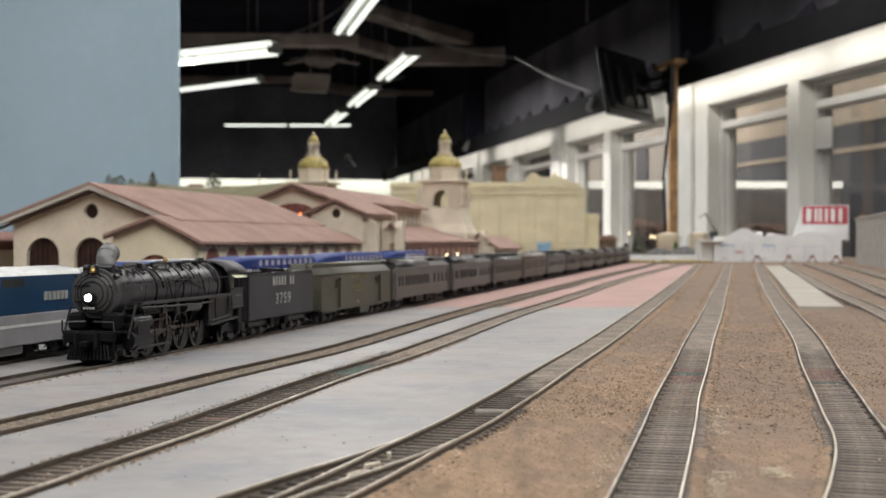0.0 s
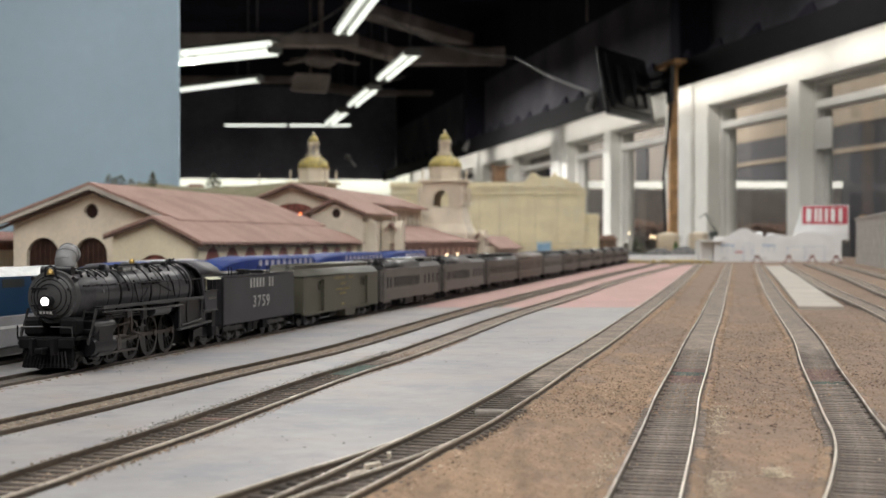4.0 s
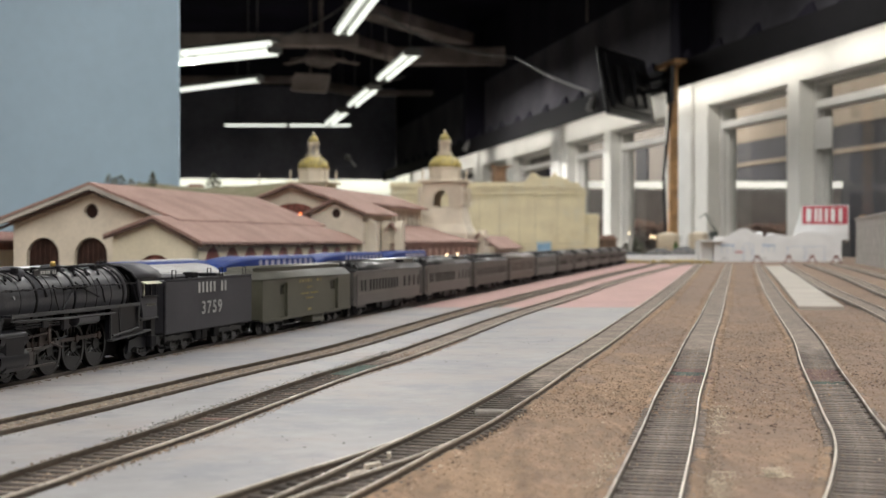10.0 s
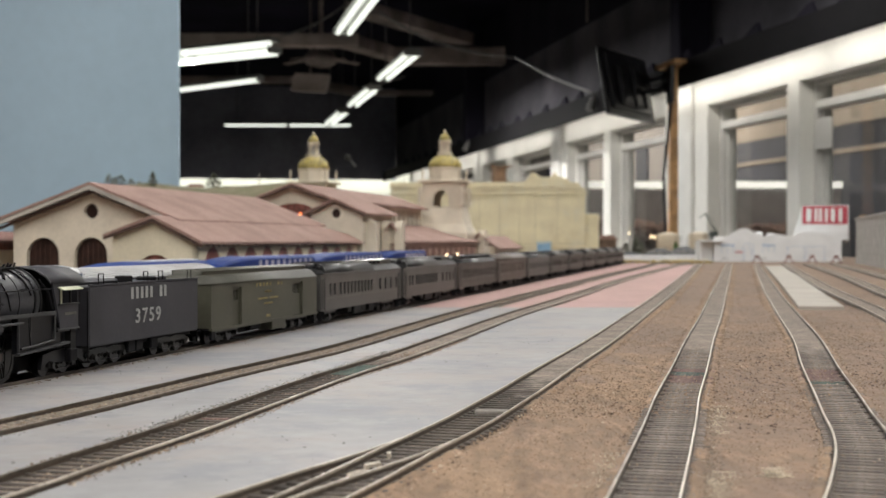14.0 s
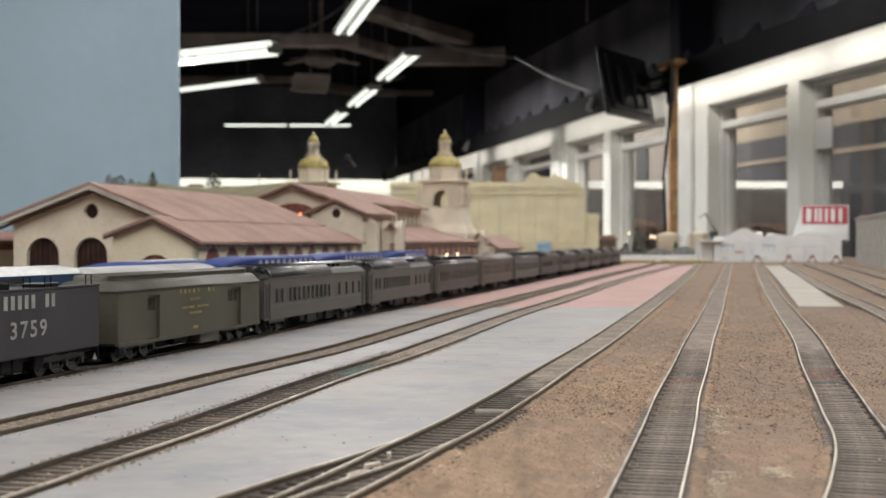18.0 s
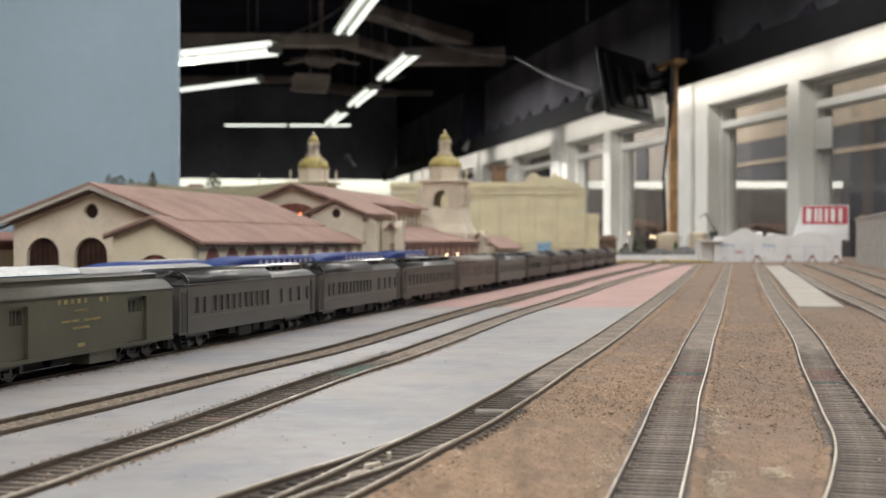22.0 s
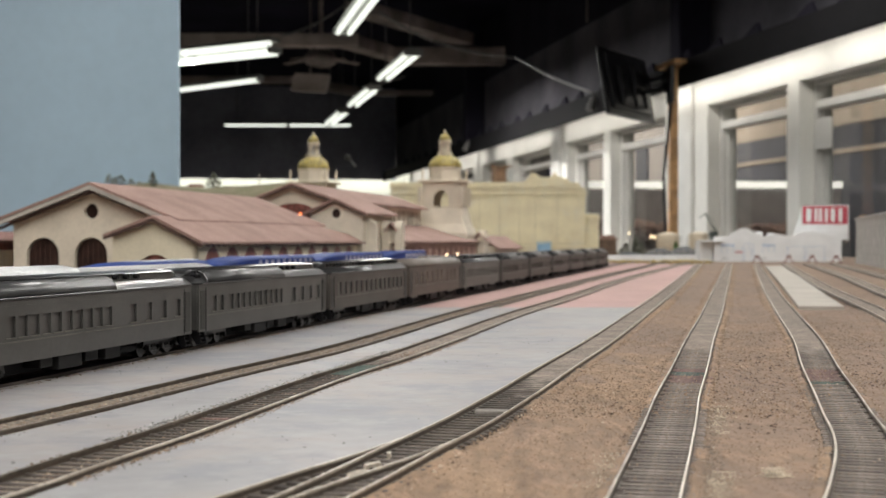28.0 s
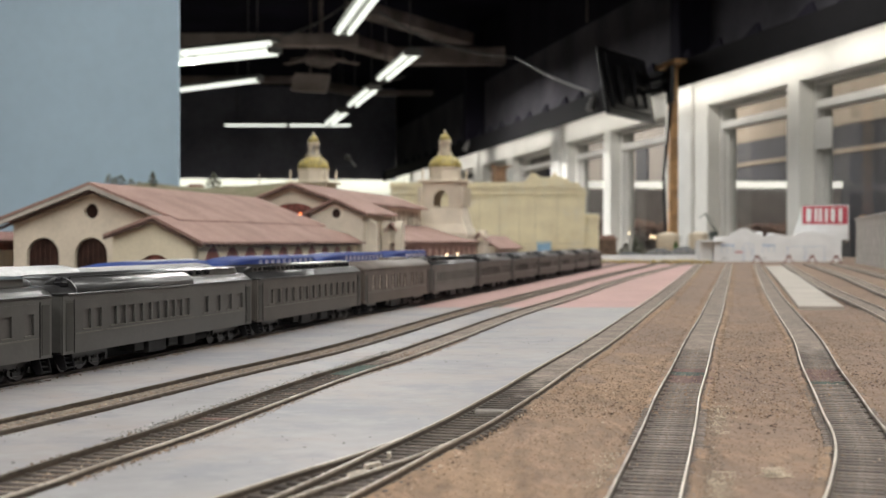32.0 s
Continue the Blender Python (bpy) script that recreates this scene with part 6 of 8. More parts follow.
# ---------------------------------------------------------------- rolling stock
M_ENGINE = mat("sooty_black_engine", (0.0045, 0.0045, 0.0062), 0.32, vary=0.25, scale=60, fine=0.2, tint=(0.010, 0.0098, 0.0115), spec=0.3)
M_BOILER = mat("graphite_boiler_jacket", (0.037, 0.037, 0.0425), 0.34, vary=0.25, scale=50, fine=0.22, tint=(0.050, 0.049, 0.052), spec=0.33, bump=0.00006)
M_SMOKEBOX = mat("dull_graphite_smokebox", (0.048, 0.048, 0.050), 0.5, vary=0.15, scale=60, fine=0.12)
M_TENDER = mat("charcoal_tender_paint", (0.044, 0.0425, 0.049), 0.5, vary=0.12, scale=30, fine=0.08, spec=0.3)
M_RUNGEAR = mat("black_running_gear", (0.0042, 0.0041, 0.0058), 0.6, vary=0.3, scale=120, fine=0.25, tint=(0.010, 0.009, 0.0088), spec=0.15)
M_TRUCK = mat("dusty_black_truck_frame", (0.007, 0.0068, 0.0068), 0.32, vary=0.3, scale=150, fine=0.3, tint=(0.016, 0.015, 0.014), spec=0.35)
M_WHEEL = mat("worn_wheel_steel", (0.007, 0.0066, 0.0062), 0.34, metal=0.0, vary=0.3, scale=150, fine=0.2)
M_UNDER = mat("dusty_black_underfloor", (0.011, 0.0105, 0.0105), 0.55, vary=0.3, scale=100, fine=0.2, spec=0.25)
M_STEEL = mat("oily_brown_steel", (0.062, 0.046, 0.041), 0.45, metal=0.3, vary=0.3, scale=150, fine=0.2)
M_RODSTEEL = mat("dull_rod_steel", (0.085, 0.075, 0.070), 0.4, metal=0.4, vary=0.2, scale=120, fine=0.15)
M_BRASS = mat("brass_fitting", (0.33, 0.22, 0.075), 0.35, metal=0.8, vary=0.2, scale=150)
M_COACH = mat("dark_olive_coach_paint", (0.078, 0.075, 0.070), 0.36, vary=0.1, scale=30, fine=0.08)
M_DUCT = mat("grey_painted_duct", (0.042, 0.0415, 0.042), 0.30, spec=0.45, vary=0.15, scale=30, fine=0.12)
M_COACHROOF = mat("grey_black_coach_roof", (0.022, 0.0215, 0.022), 0.28, spec=0.19, vary=0.15, scale=30, fine=0.12)
M_GREYCOACH = mat("worn_grey_coach_paint", (0.132, 0.126, 0.116), 0.45, vary=0.1, scale=30, fine=0.08)
M_BROWNCOACH = mat("brown_grey_coach_paint", (0.092, 0.080, 0.070), 0.5, vary=0.1, scale=30, fine=0.08)
M_TAUPE = mat("taupe_coach_paint", (0.118, 0.096, 0.081), 0.5, vary=0.1, scale=30, fine=0.08)
M_BAGGAGE = mat("olive_baggage_paint", (0.071, 0.068, 0.047), 0.48, vary=0.1, scale=30, fine=0.08)
M_BAGROOF = mat("olive_grey_roof", (0.060, 0.058, 0.046), 0.5, spec=0.3, vary=0.12, scale=30, fine=0.1)
M_SHADE = mat("dusty_window_shade", (0.030, 0.029, 0.026), 0.3, vary=0.25, scale=60)
# pane colour carries the reflection that lightens the coach glass
M_COACHPANE = mat("reflecting_coach_pane", (0.076, 0.070, 0.066), 0.28, vary=0.12, scale=60)
M_MIDBLIND = mat("grey_drawn_blind", (0.13, 0.128, 0.118), 0.5, vary=0.12, scale=60)
M_PALEBLIND = mat("pale_drawn_blind", (0.72, 0.63, 0.56), 0.6, vary=0.15, scale=80)
M_VESTIBULE = mat("dark_vestibule_door", (0.035, 0.034, 0.030), 0.45, vary=0.15, scale=60)
M_SILL = mat("worn_belt_rail", (0.125, 0.120, 0.100), 0.35, vary=0.25, scale=80)
M_GOLD = mat("faded_gold_lettering", (0.270, 0.222, 0.098), 0.6, vary=0.15, scale=200)
M_LETTER = mat("white_lettering", (0.33, 0.33, 0.32), 0.6, vary=0.12, scale=200)
M_STACK = mat("light_grey_stack", (0.17, 0.17, 0.175), 0.45, vary=0.12, scale=60, fine=0.08)
M_FRONT = mat("soot_black_pilot", (0.006, 0.006, 0.0065), 0.7, vary=0.3, scale=100, fine=0.2, spec=0.1)
M_LAMPON = glow("lit_headlight", (1.0, 0.98, 0.95), 4.0)
M_AWNING = mat("pale_cab_awning", (0.55, 0.56, 0.42), 0.7, vary=0.1, scale=120)
RAIL_Z = 0.00405
TRAIN_YAW = YAW - 180.0


def bars(parent, material, x0, x1, y, z0, z1, n, gap=0.35, label="plain lettering bars"):
    bm = BM()
    step = (x1 - x0) / n
    for i in range(n):
        box(bm, (x0 + i * step, y, z0), (x0 + (i + 1 - gap) * step, y + 0.00025, z1))
    return part("lettering", bm, material, parent, label)


def number(text, parent, material, place, size, wide=1.0):
    c = bpy.data.curves.new("number", "FONT")
    c.body, c.size, c.extrude, c.align_x, c.space_character = text, size, 0.0001, "CENTER", 1.25 if wide > 1 else 1.45
    c.offset = size * 0.012 if wide > 1 else 0.0
    ob = new("number", c)
    dg = bpy.context.evaluated_depsgraph_get()
    me = bpy.data.meshes.new_from_object(ob.evaluated_get(dg))
    bpy.data.objects.remove(ob)
    me.transform(Matrix.Diagonal((wide, 1, 1, 1)))
    me.materials.clear()
    me.materials.append(material)
    ob = new("number", me)
    ob.parent = parent
    ob.matrix_basis = pose(*place, 90, 0, 180)
    return tagged(ob, "white painted number")


def wheelset_mesh(r, half=0.0077, spokes=0):
    bm = BM()
    rod(bm, (0, -half, 0), (0, half, 0), 0.0009, seg=8)
    for sg in (-1, 1):
        y = sg * half
        rod(bm, (0, y - 0.0011, 0), (0, y + 0.0011, 0), r, seg=24)
        rod(bm, (0, y - sg * 0.0016, 0), (0, y - sg * 0.0010, 0), r + 0.0006, seg=24)
        rod(bm, (0, y + sg * 0.0011, 0), (0, y + sg * 0.0014, 0), r * 0.35, seg=10)
        for k in range(6):
            a = k * math.tau / 6
            box(bm, (-0.0002 + r * 0.62 * math.cos(a), min(y + sg * 0.0011, y + sg * 0.00135), -0.0002 + r * 0.62 * math.sin(a)), (0.0002 + r * 0.62 * math.cos(a), max(y + sg * 0.0011, y + sg * 0.00135), 0.0002 + r * 0.62 * math.sin(a)))
    return mesh_of("wheelset", bm, M_WHEEL, True)


R_CAR = 0.0055
WHEEL = wheelset_mesh(R_CAR)


def truck(parent, x, wheels=3, pitch=0.0185, name="truck"):
    """A bogie: side frames with journal boxes, springs and bolsters, and its wheelsets."""
    span = (wheels - 1) * pitch / 2
    bm = BM()
    for sg in (-1, 1):
        y = sg * 0.0118
        prism(bm, [(-span - 0.0060, 0.0052), (-span - 0.0042, 0.0088), (-span * 0.5, 0.0096), (0, 0.0088), (span * 0.5, 0.0096), (span + 0.0042, 0.0088), (span + 0.0060, 0.0052), (span + 0.0024, 0.0066), (span * 0.5, 0.0064), (0, 0.0062), (-span * 0.5, 0.0064), (-span - 0.0024, 0.0066)], "y", y - 0.0007, y + 0.0007)
        for k in range(wheels):
            xx = (k - (wheels - 1) / 2) * pitch
            box(bm, (xx - 0.0016, y - 0.0013, 0.0040), (xx + 0.0016, y + 0.0013, 0.0072), 0.0005)
            rod(bm, (xx, y, 0.0052), (xx, y + sg * 0.0024, 0.0052), 0.0015, seg=8)
        for k in range(wheels - 1):
            xx = (k - (wheels - 2) / 2) * pitch
            for dx in (-0.0022, 0.0022):
                rod(bm, (xx + dx * 0.7, y + sg * 0.0003, 0.0050), (xx + dx * 0.7, y + sg * 0.0003, 0.0070), 0.0008, seg=8)
            box(bm, (xx - 0.0030, y - 0.0006, 0.0045), (xx + 0.0030, y + 0.0006, 0.0051))
            q = pitch / 2 - 0.0012
            prism(bm, [(xx - q, 0.0050), (xx - q * 0.55, 0.0030), (xx + q * 0.55, 0.0030), (xx + q, 0.0050), (xx + q, 0.0041), (xx + q * 0.6, 0.0022), (xx - q * 0.6, 0.0022), (xx - q, 0.0041)], "y", y + sg * 0.0008 - 0.0004, y + sg * 0.0008 + 0.0004)
    box(bm, (-span - 0.003, -0.006, 0.0062), (span + 0.003, 0.006, 0.0082))
    t = part(name, bm, M_TRUCK, parent, at=pose(x, 0, 0))
    for k in range(wheels):
        xx = (k - (wheels - 1) / 2) * pitch
        share("wheelset", WHEEL, t, pose(xx, 0, R_CAR))
    return t


def coupler(parent, x, sg):
    bm = BM()
    box(bm, (min(x, x + sg * 0.005), -0.0012, 0.0085), (max(x, x + sg * 0.005), 0.0012, 0.0108), 0.0003)
    box(bm, (min(x + sg * 0.004, x + sg * 0.0072), -0.0022, 0.0078), (max(x + sg * 0.004, x + sg * 0.0072), 0.0022, 0.0114), 0.0005)
    part("coupler", bm, M_RUNGEAR, parent)


def car_side(length, z0, z1, windows, y, th=0.0010):
    """One side wall with its window openings: windows of (centre, width, foot, head)."""
    o = [(-length / 2, z0), (-length / 2, z1), (length / 2, z1), (length / 2, z0)]
    return holed(BM(), o, [[(c - w / 2, a), (c - w / 2, b), (c + w / 2, b), (c + w / 2, a)] for c, w, a, b in windows], "y", min(y, y - math.copysign(th, y)), max(y, y - math.copysign(th, y)))


def arched(hw, ze, zr, n=8):
    return [(hw * math.cos(i * math.pi / n), ze + (zr - ze) * math.sin(i * math.pi / n)) for i in range(n + 1)]


HW = 0.0172


def monitor_roof(parent, length, ze, zd, zt, material, hood=0.012, round_end=True):
    """Lower deck, clerestory with its small windows, and rounded hoods at the ends."""
    low = BM()
    deck = [(-HW - 0.0006, ze)] + [(-HW + HW * 0.42 * u, ze + (zd - ze) * math.sin(u * math.pi / 2)) for u in (0.15, 0.4, 0.7, 1.0)]
    deck += [(-p[0], p[1]) for p in reversed(deck)]
    prism(low, deck, "x", -length / 2 - 0.0005, length / 2 + 0.0005)
    r = part("lower_roof", low, material, parent, smooth=True)
    cw = HW * 0.55
    a, b = -length / 2 + hood, length / 2 - hood
    part("clerestory", box(BM(), (a, -cw, zd - 0.0006), (b, cw, zt - 0.0012)), M_COACH if material is not M_BAGROOF else M_BAGGAGE, r)
    part("upper_roof", prism(BM(), [(cw + 0.0009, zt - 0.0014)] + arched(cw + 0.0009, zt - 0.0012, zt, 6) + [(-cw - 0.0009, zt - 0.0014)], "x", a - 0.001, b + 0.001), material, r, smooth=True)
    for sg in (-1, 1):
        e = BM()
        x = sg * (length / 2 - hood)
        rings = []
        for u, k in ((0.0, 1.0), (0.35, 0.93), (0.7, 0.72), (1.0, 0.25)):
            rings.append([e.verts.new((x + sg * hood * u, yy * (0.6 + 0.4 * k), zd - 0.0008 + (zz - zd + 0.0008) * k)) for yy, zz in [(cw, zd - 0.0008)] + arched(cw, zt - 0.0014, zt - 0.0002, 6) + [(-cw, zd - 0.0008)]])
        for p, q in zip(rings, rings[1:]):
            for i in range(len(p) - 1):
                e.faces.new((p[i], p[i + 1], q[i + 1], q[i]))
        e.faces.new(rings[-1])
        part("roof_hood", e, material, r, smooth=True)
    return r, a, b, cw


def coach(label, paint, roof, windows, length=0.2630, duct=True, blind=M_COACHPANE, arch_roof=False):
    c = thing("passenger_coach", Matrix.Identity(4), label, "coach", "coaches of the train")
    z0, z1 = 0.0095, 0.0372
    for sg in (-1, 1):
        w = part("side_wall", car_side(length, z0, z1, windows, sg * HW), paint, c)
        y = sg * (HW + 0.0001)
        part("belt_rail", box(BM(), (-length / 2 + 0.012, min(sg * HW, sg * (HW + 0.0004)), 0.0184), (length / 2 - 0.012, max(sg * HW, sg * (HW + 0.0004)), 0.0190)), M_SILL, w)
        part("letter_board", box(BM(), (-length / 2 + 0.002, min(sg * HW, sg * (HW + 0.0002)), 0.0340), (length / 2 - 0.002, max(sg * HW, sg * (HW + 0.0002)), 0.0344)), paint, w)
        if sg == 1:
            for cx, ww, a, b in windows:
                pane = part("window", box(BM(), (cx - ww / 2 - 0.0004, sg * HW - 0.0020, a - 0.0004), (cx + ww / 2 + 0.0004, sg * HW - 0.0012, b + 0.0004)), blind, w)
                if arch_roof:
                    part("mullion", box(BM(), (cx - 0.0006, sg * HW - 0.0012, a), (cx + 0.0006, sg * HW - 0.0004, b)), paint, pane)
                    part("meeting_rail", box(BM(), (cx - ww / 2, sg * HW - 0.0012, a * 0.45 + b * 0.55), (cx + ww / 2, sg * HW - 0.0005, a * 0.45 + b * 0.55 + 0.0008)), paint, pane)
                part("window_sill", box(BM(), (cx - ww / 2 - 0.0003, sg * HW, a - 0.0005), (cx + ww / 2 + 0.0003, sg * HW + 0.0003, a)), M_SILL, w)
        for ex in (-1, 1):
            x = ex * (length / 2 - 0.006)
            part("corner_seam", box(BM(), (ex * (length / 2 - 0.0112) - 0.0004, min(sg * HW, sg * (HW + 0.0002)), 0.0100), (ex * (length / 2 - 0.0112) + 0.0004, max(sg * HW, sg * (HW + 0.0002)), 0.0350)), M_RUNGEAR, w)
            part("vestibule_door", box(BM(), (x - 0.0035, min(sg * HW, sg * (HW + 0.0003)), 0.0110), (x + 0.0035, max(sg * HW, sg * (HW + 0.0003)), 0.0335)), M_VESTIBULE, w)
            st_ = BM()
            for k in range(3):
                yk = sg * (HW - 0.0006 - 0.0012 * k)
                box(st_, (x - 0.0042, yk - 0.0013, 0.0030 + k * 0.0022), (x + 0.0042, yk + 0.0013, 0.0036 + k * 0.0022))
            for dx in (-0.0045, 0.0037):
                prism(st_, [(sg * (HW + 0.0006), 0.0024), (sg * (HW + 0.0006), 0.0042), (sg * (HW - 0.0008), 0.0096), (sg * (HW - 0.0060), 0.0096), (sg * (HW - 0.0045), 0.0060), (sg * (HW - 0.0022), 0.0024)], "x", x + dx, x + dx + 0.0008)
            part("steps", st_, M_RUNGEAR, c)
    part("floor_pan", box(BM(), (-length / 2, -HW + 0.0012, z0), (length / 2, HW - 0.0026, z0 + 0.0012)), M_RUNGEAR, c)
    for ex in (-1, 1):
        x = ex * length / 2
        part("end_wall", box(BM(), (min(x, x - ex * 0.001), -HW + 0.0012, z0 + 0.0012), (max(x, x - ex * 0.001), HW - 0.0012, z1)), paint, c)
        part("diaphragm", box(BM(), (min(x, x + ex * 0.0028), -0.0062, 0.0105), (max(x, x + ex * 0.0028), 0.0062, 0.0385), 0.0006), M_RUNGEAR, c)
        coupler(c, x, ex)
    if arch_roof:
        o = [(-HW - 0.0006, z1)] + [(-p[0], p[1]) for p in arched(HW + 0.0004, z1, 0.0452, 12)] + [(HW + 0.0006, z1)]
        part("arched_roof", prism(BM(), o[1:-1], "x", -length / 2 - 0.0008, length / 2 + 0.0008), roof, c, smooth=True)
        ac = BM()
        box(ac, (-length * 0.30, -0.005, 0.0440), (-length * 0.02, 0.005, 0.0470), 0.0008)
        part("roof_box", ac, roof, c)
    else:
        r, a, b, cw = monitor_roof(c, length, z1, 0.0418, 0.0465, roof)
        for sg in (-1, 1):
            part("gutter", rod(BM(), (-length / 2 + 0.004, sg * (HW + 0.0004), z1 + 0.0002), (length / 2 - 0.004, sg * (HW + 0.0004), z1 + 0.0002), 0.0005, seg=6), M_DUCT, r)
        for k in range(0 if duct else 24):
            x = a + 0.006 + (b - a - 0.012) * k / 23
            part("clerestory_vent", box(BM(), (x - 0.0028, cw, 0.0424), (x + 0.0028, cw + 0.0003, 0.0446)), M_RUNGEAR, r)
        if duct:
            lo, hi = -length * 0.12, length * 0.445
            o = [(HW * 0.99, 0.0376), (HW * 0.97, 0.0400), (HW * 0.85, 0.0428), (HW * 0.66, 0.0445), (HW * 0.4, 0.0452), (HW * 0.4, 0.041)]
            part("air_duct", prism(BM(), o, "x", lo, hi), M_DUCT, c, "smooth rounded air duct along the roof edge", smooth=True)
            part("duct_collar", prism(BM(), [(yy * 1.02, 0.0376 + (zz - 0.0376) * 1.06) for yy, zz in o], "x", hi, hi + 0.0016), M_DUCT, c, "pale rounded end of the duct")
            part("duct_mouth", box(BM(), (hi + 0.0016, 0.006, 0.0405), (hi + 0.0085, 0.0135, 0.0436), 0.0008), M_RUNGEAR, c)
        for x in [length * u for u in ((-0.26, -0.21, -0.16, 0.44, 0.47) if duct else (-0.42, -0.38, -0.34, -0.30, -0.08, -0.04, 0.0, 0.04, 0.08, 0.3, 0.34))]:
            vb = BM()
            rod(vb, (x, cw + 0.0004, 0.0438), (x, cw + 0.0030, 0.0438), 0.0013, seg=8)
            part("roof_ventilator", vb, M_RUNGEAR, c)
    # gear under the floor
    for x0, x1, zz, y0 in ((-0.040, -0.022, 0.0035, 0.006), (-0.016, -0.002, 0.0042, 0.005), (0.006, 0.030, 0.0030, 0.007), (0.034, 0.046, 0.0050, 0.006)):
        part("underfloor_box", box(BM(), (x0, y0, zz), (x1, y0 + 0.009, z0), 0.0004), M_UNDER, c)
        part("underfloor_box", box(BM(), (x0 + 0.004, -y0 - 0.008, zz), (x1 + 0.004, -y0, z0), 0.0004), M_RUNGEAR, c)
    # solid black block stands in for the deep shade below the floor
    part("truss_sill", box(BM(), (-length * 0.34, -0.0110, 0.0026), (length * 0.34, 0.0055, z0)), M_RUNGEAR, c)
    part("air_tank", rod(BM(), (-0.066, 0.010, 0.0066), (-0.046, 0.010, 0.0066), 0.0024, seg=12), M_RUNGEAR, c, smooth=True)
    for ex in (-1, 1):
        truck(c, ex * (length / 2 - 0.034))
    return c


def even(x0, x1, n, w, a=0.0206, b=0.0298):
    return [(x0 + (x1 - x0) * i / (n - 1), w, a, b) for i in range(n)]


OLIVE = "dark olive passenger coach with a clerestory roof"
cafe = even(-0.1105, -0.0505, 4, 0.0090) + even(-0.0210, 0.0770, 10, 0.0084) + even(0.0945, 0.1065, 2, 0.0084)
chair = even(-0.106, 0.104, 14, 0.0100)
parlour = even(-0.020, 0.100, 6, 0.0115, 0.0205, 0.0325) + even(-0.093, -0.052, 3, 0.0105, 0.0205, 0.0325)


def baggage_car():
    length = 0.2185
    c = thing("baggage_car", Matrix.Identity(4), "olive green baggage car with two recessed side doors", "baggage car")
    z0, z1 = 0.0092, 0.0362
    doors = [(0.0640, 0.0168, 0.0100, 0.0335), (-0.0620, 0.0240, 0.0100, 0.0335)]
    for sg in (-1, 1):
        w = part("side_wall", car_side(length, z0, z1, doors, sg * HW, 0.0016), M_BAGGAGE, c)
        if sg == 1:
            for cx, ww, a, b in doors:
                d = part("side_door", holed(BM(), [(cx - ww / 2 - 0.0004, a - 0.0004), (cx - ww / 2 - 0.0004, b + 0.0004), (cx + ww / 2 + 0.0004, b + 0.0004), (cx + ww / 2 + 0.0004, a - 0.0004)], [[(cx - ww * 0.36, 0.0255), (cx - ww * 0.36, 0.0318), (cx + ww * 0.36, 0.0318), (cx + ww * 0.36, 0.0255)]], "y", HW - 0.0030, HW - 0.0018), M_BAGGAGE, w)
                part("door_window", box(BM(), (cx - ww * 0.37, HW - 0.0029, 0.0252), (cx + ww * 0.37, HW - 0.0025, 0.0321)), M_SHADE, d)
                for k in range(3):
                    part("window_bar", box(BM(), (cx - ww * 0.25 + k * ww * 0.22, HW - 0.0024, 0.0255), (cx - ww * 0.23 + k * ww * 0.22, HW - 0.0019, 0.0318)), M_BAGGAGE, d)
        else:
            for cx, ww, a, b in doors:
                part("side_door", box(BM(), (cx - ww / 2 - 0.0004, -HW + 0.0018, a), (cx + ww / 2 + 0.0004, -HW + 0.0030, b)), M_BAGGAGE, w)
        part("side_sill", box(BM(), (-length / 2, min(sg * HW, sg * (HW + 0.0006)), z0 - 0.0006), (length / 2, max(sg * HW, sg * (HW + 0.0006)), z0 + 0.0012)), M_BAGGAGE, c)
    part("floor_pan", box(BM(), (-length / 2, -HW + 0.0016, z0), (length / 2, HW - 0.0016, z0 + 0.0012)), M_RUNGEAR, c)
    for ex in (-1, 1):
        x = ex * length / 2
        part("end_wall", box(BM(), (min(x, x - ex * 0.001), -HW + 0.0016, z0 + 0.0012), (max(x, x - ex * 0.001), HW - 0.0016, z1)), M_BAGGAGE, c)
        part("diaphragm", box(BM(), (min(x, x + ex * 0.0024), -0.006, 0.0105), (max(x, x + ex * 0.0024), 0.006, 0.0375), 0.0006), M_RUNGEAR, c)
        coupler(c, x, ex)
        if ex == 1:
            part("drawbar", box(BM(), (x, -0.0010, 0.0088), (x + 0.012, 0.0010, 0.0104), 0.0003), M_RUNGEAR, c)
        truck(c, ex * (length / 2 - 0.034))
        for sg in (-1, 1):
            part("end_step", box(BM(), (x - ex * 0.004 - 0.003, sg * (HW - 0.0008) - 0.0008, 0.0035), (x - ex * 0.004 + 0.003, sg * (HW - 0.0008) + 0.0008, z0)), M_RUNGEAR, c)
    monitor_roof(c, length, z1, 0.0418, 0.0455, M_BAGROOF, hood=0.006)
    part("battery_box", box(BM(), (-0.038, 0.006, 0.0028), (-0.008, HW - 0.001, z0), 0.0004), M_BAGGAGE, c, "olive battery box below the floor")
    # black filler block, again in place of shade under the car
    part("truss_sill", box(BM(), (-length * 0.34, -0.0110, 0.0028), (length * 0.34, 0.0050, z0)), M_RUNGEAR, c)
    part("air_tank", rod(BM(), (0.004, 0.010, 0.0066), (0.024, 0.010, 0.0066), 0.0024, seg=12), M_RUNGEAR, c, smooth=True)
    y = HW + 0.00005
    bars(c, M_GOLD, -0.002, 0.032, y, 0.0329, 0.0351, 5, 0.55)
    bars(c, M_GOLD, -0.026, -0.012, y, 0.0329, 0.0351, 2, 0.55)
    word = number("BAGGAGE", c, M_GOLD, (0.004, y + 0.0002, 0.0284), 0.0024)
    word.name = "lettering"
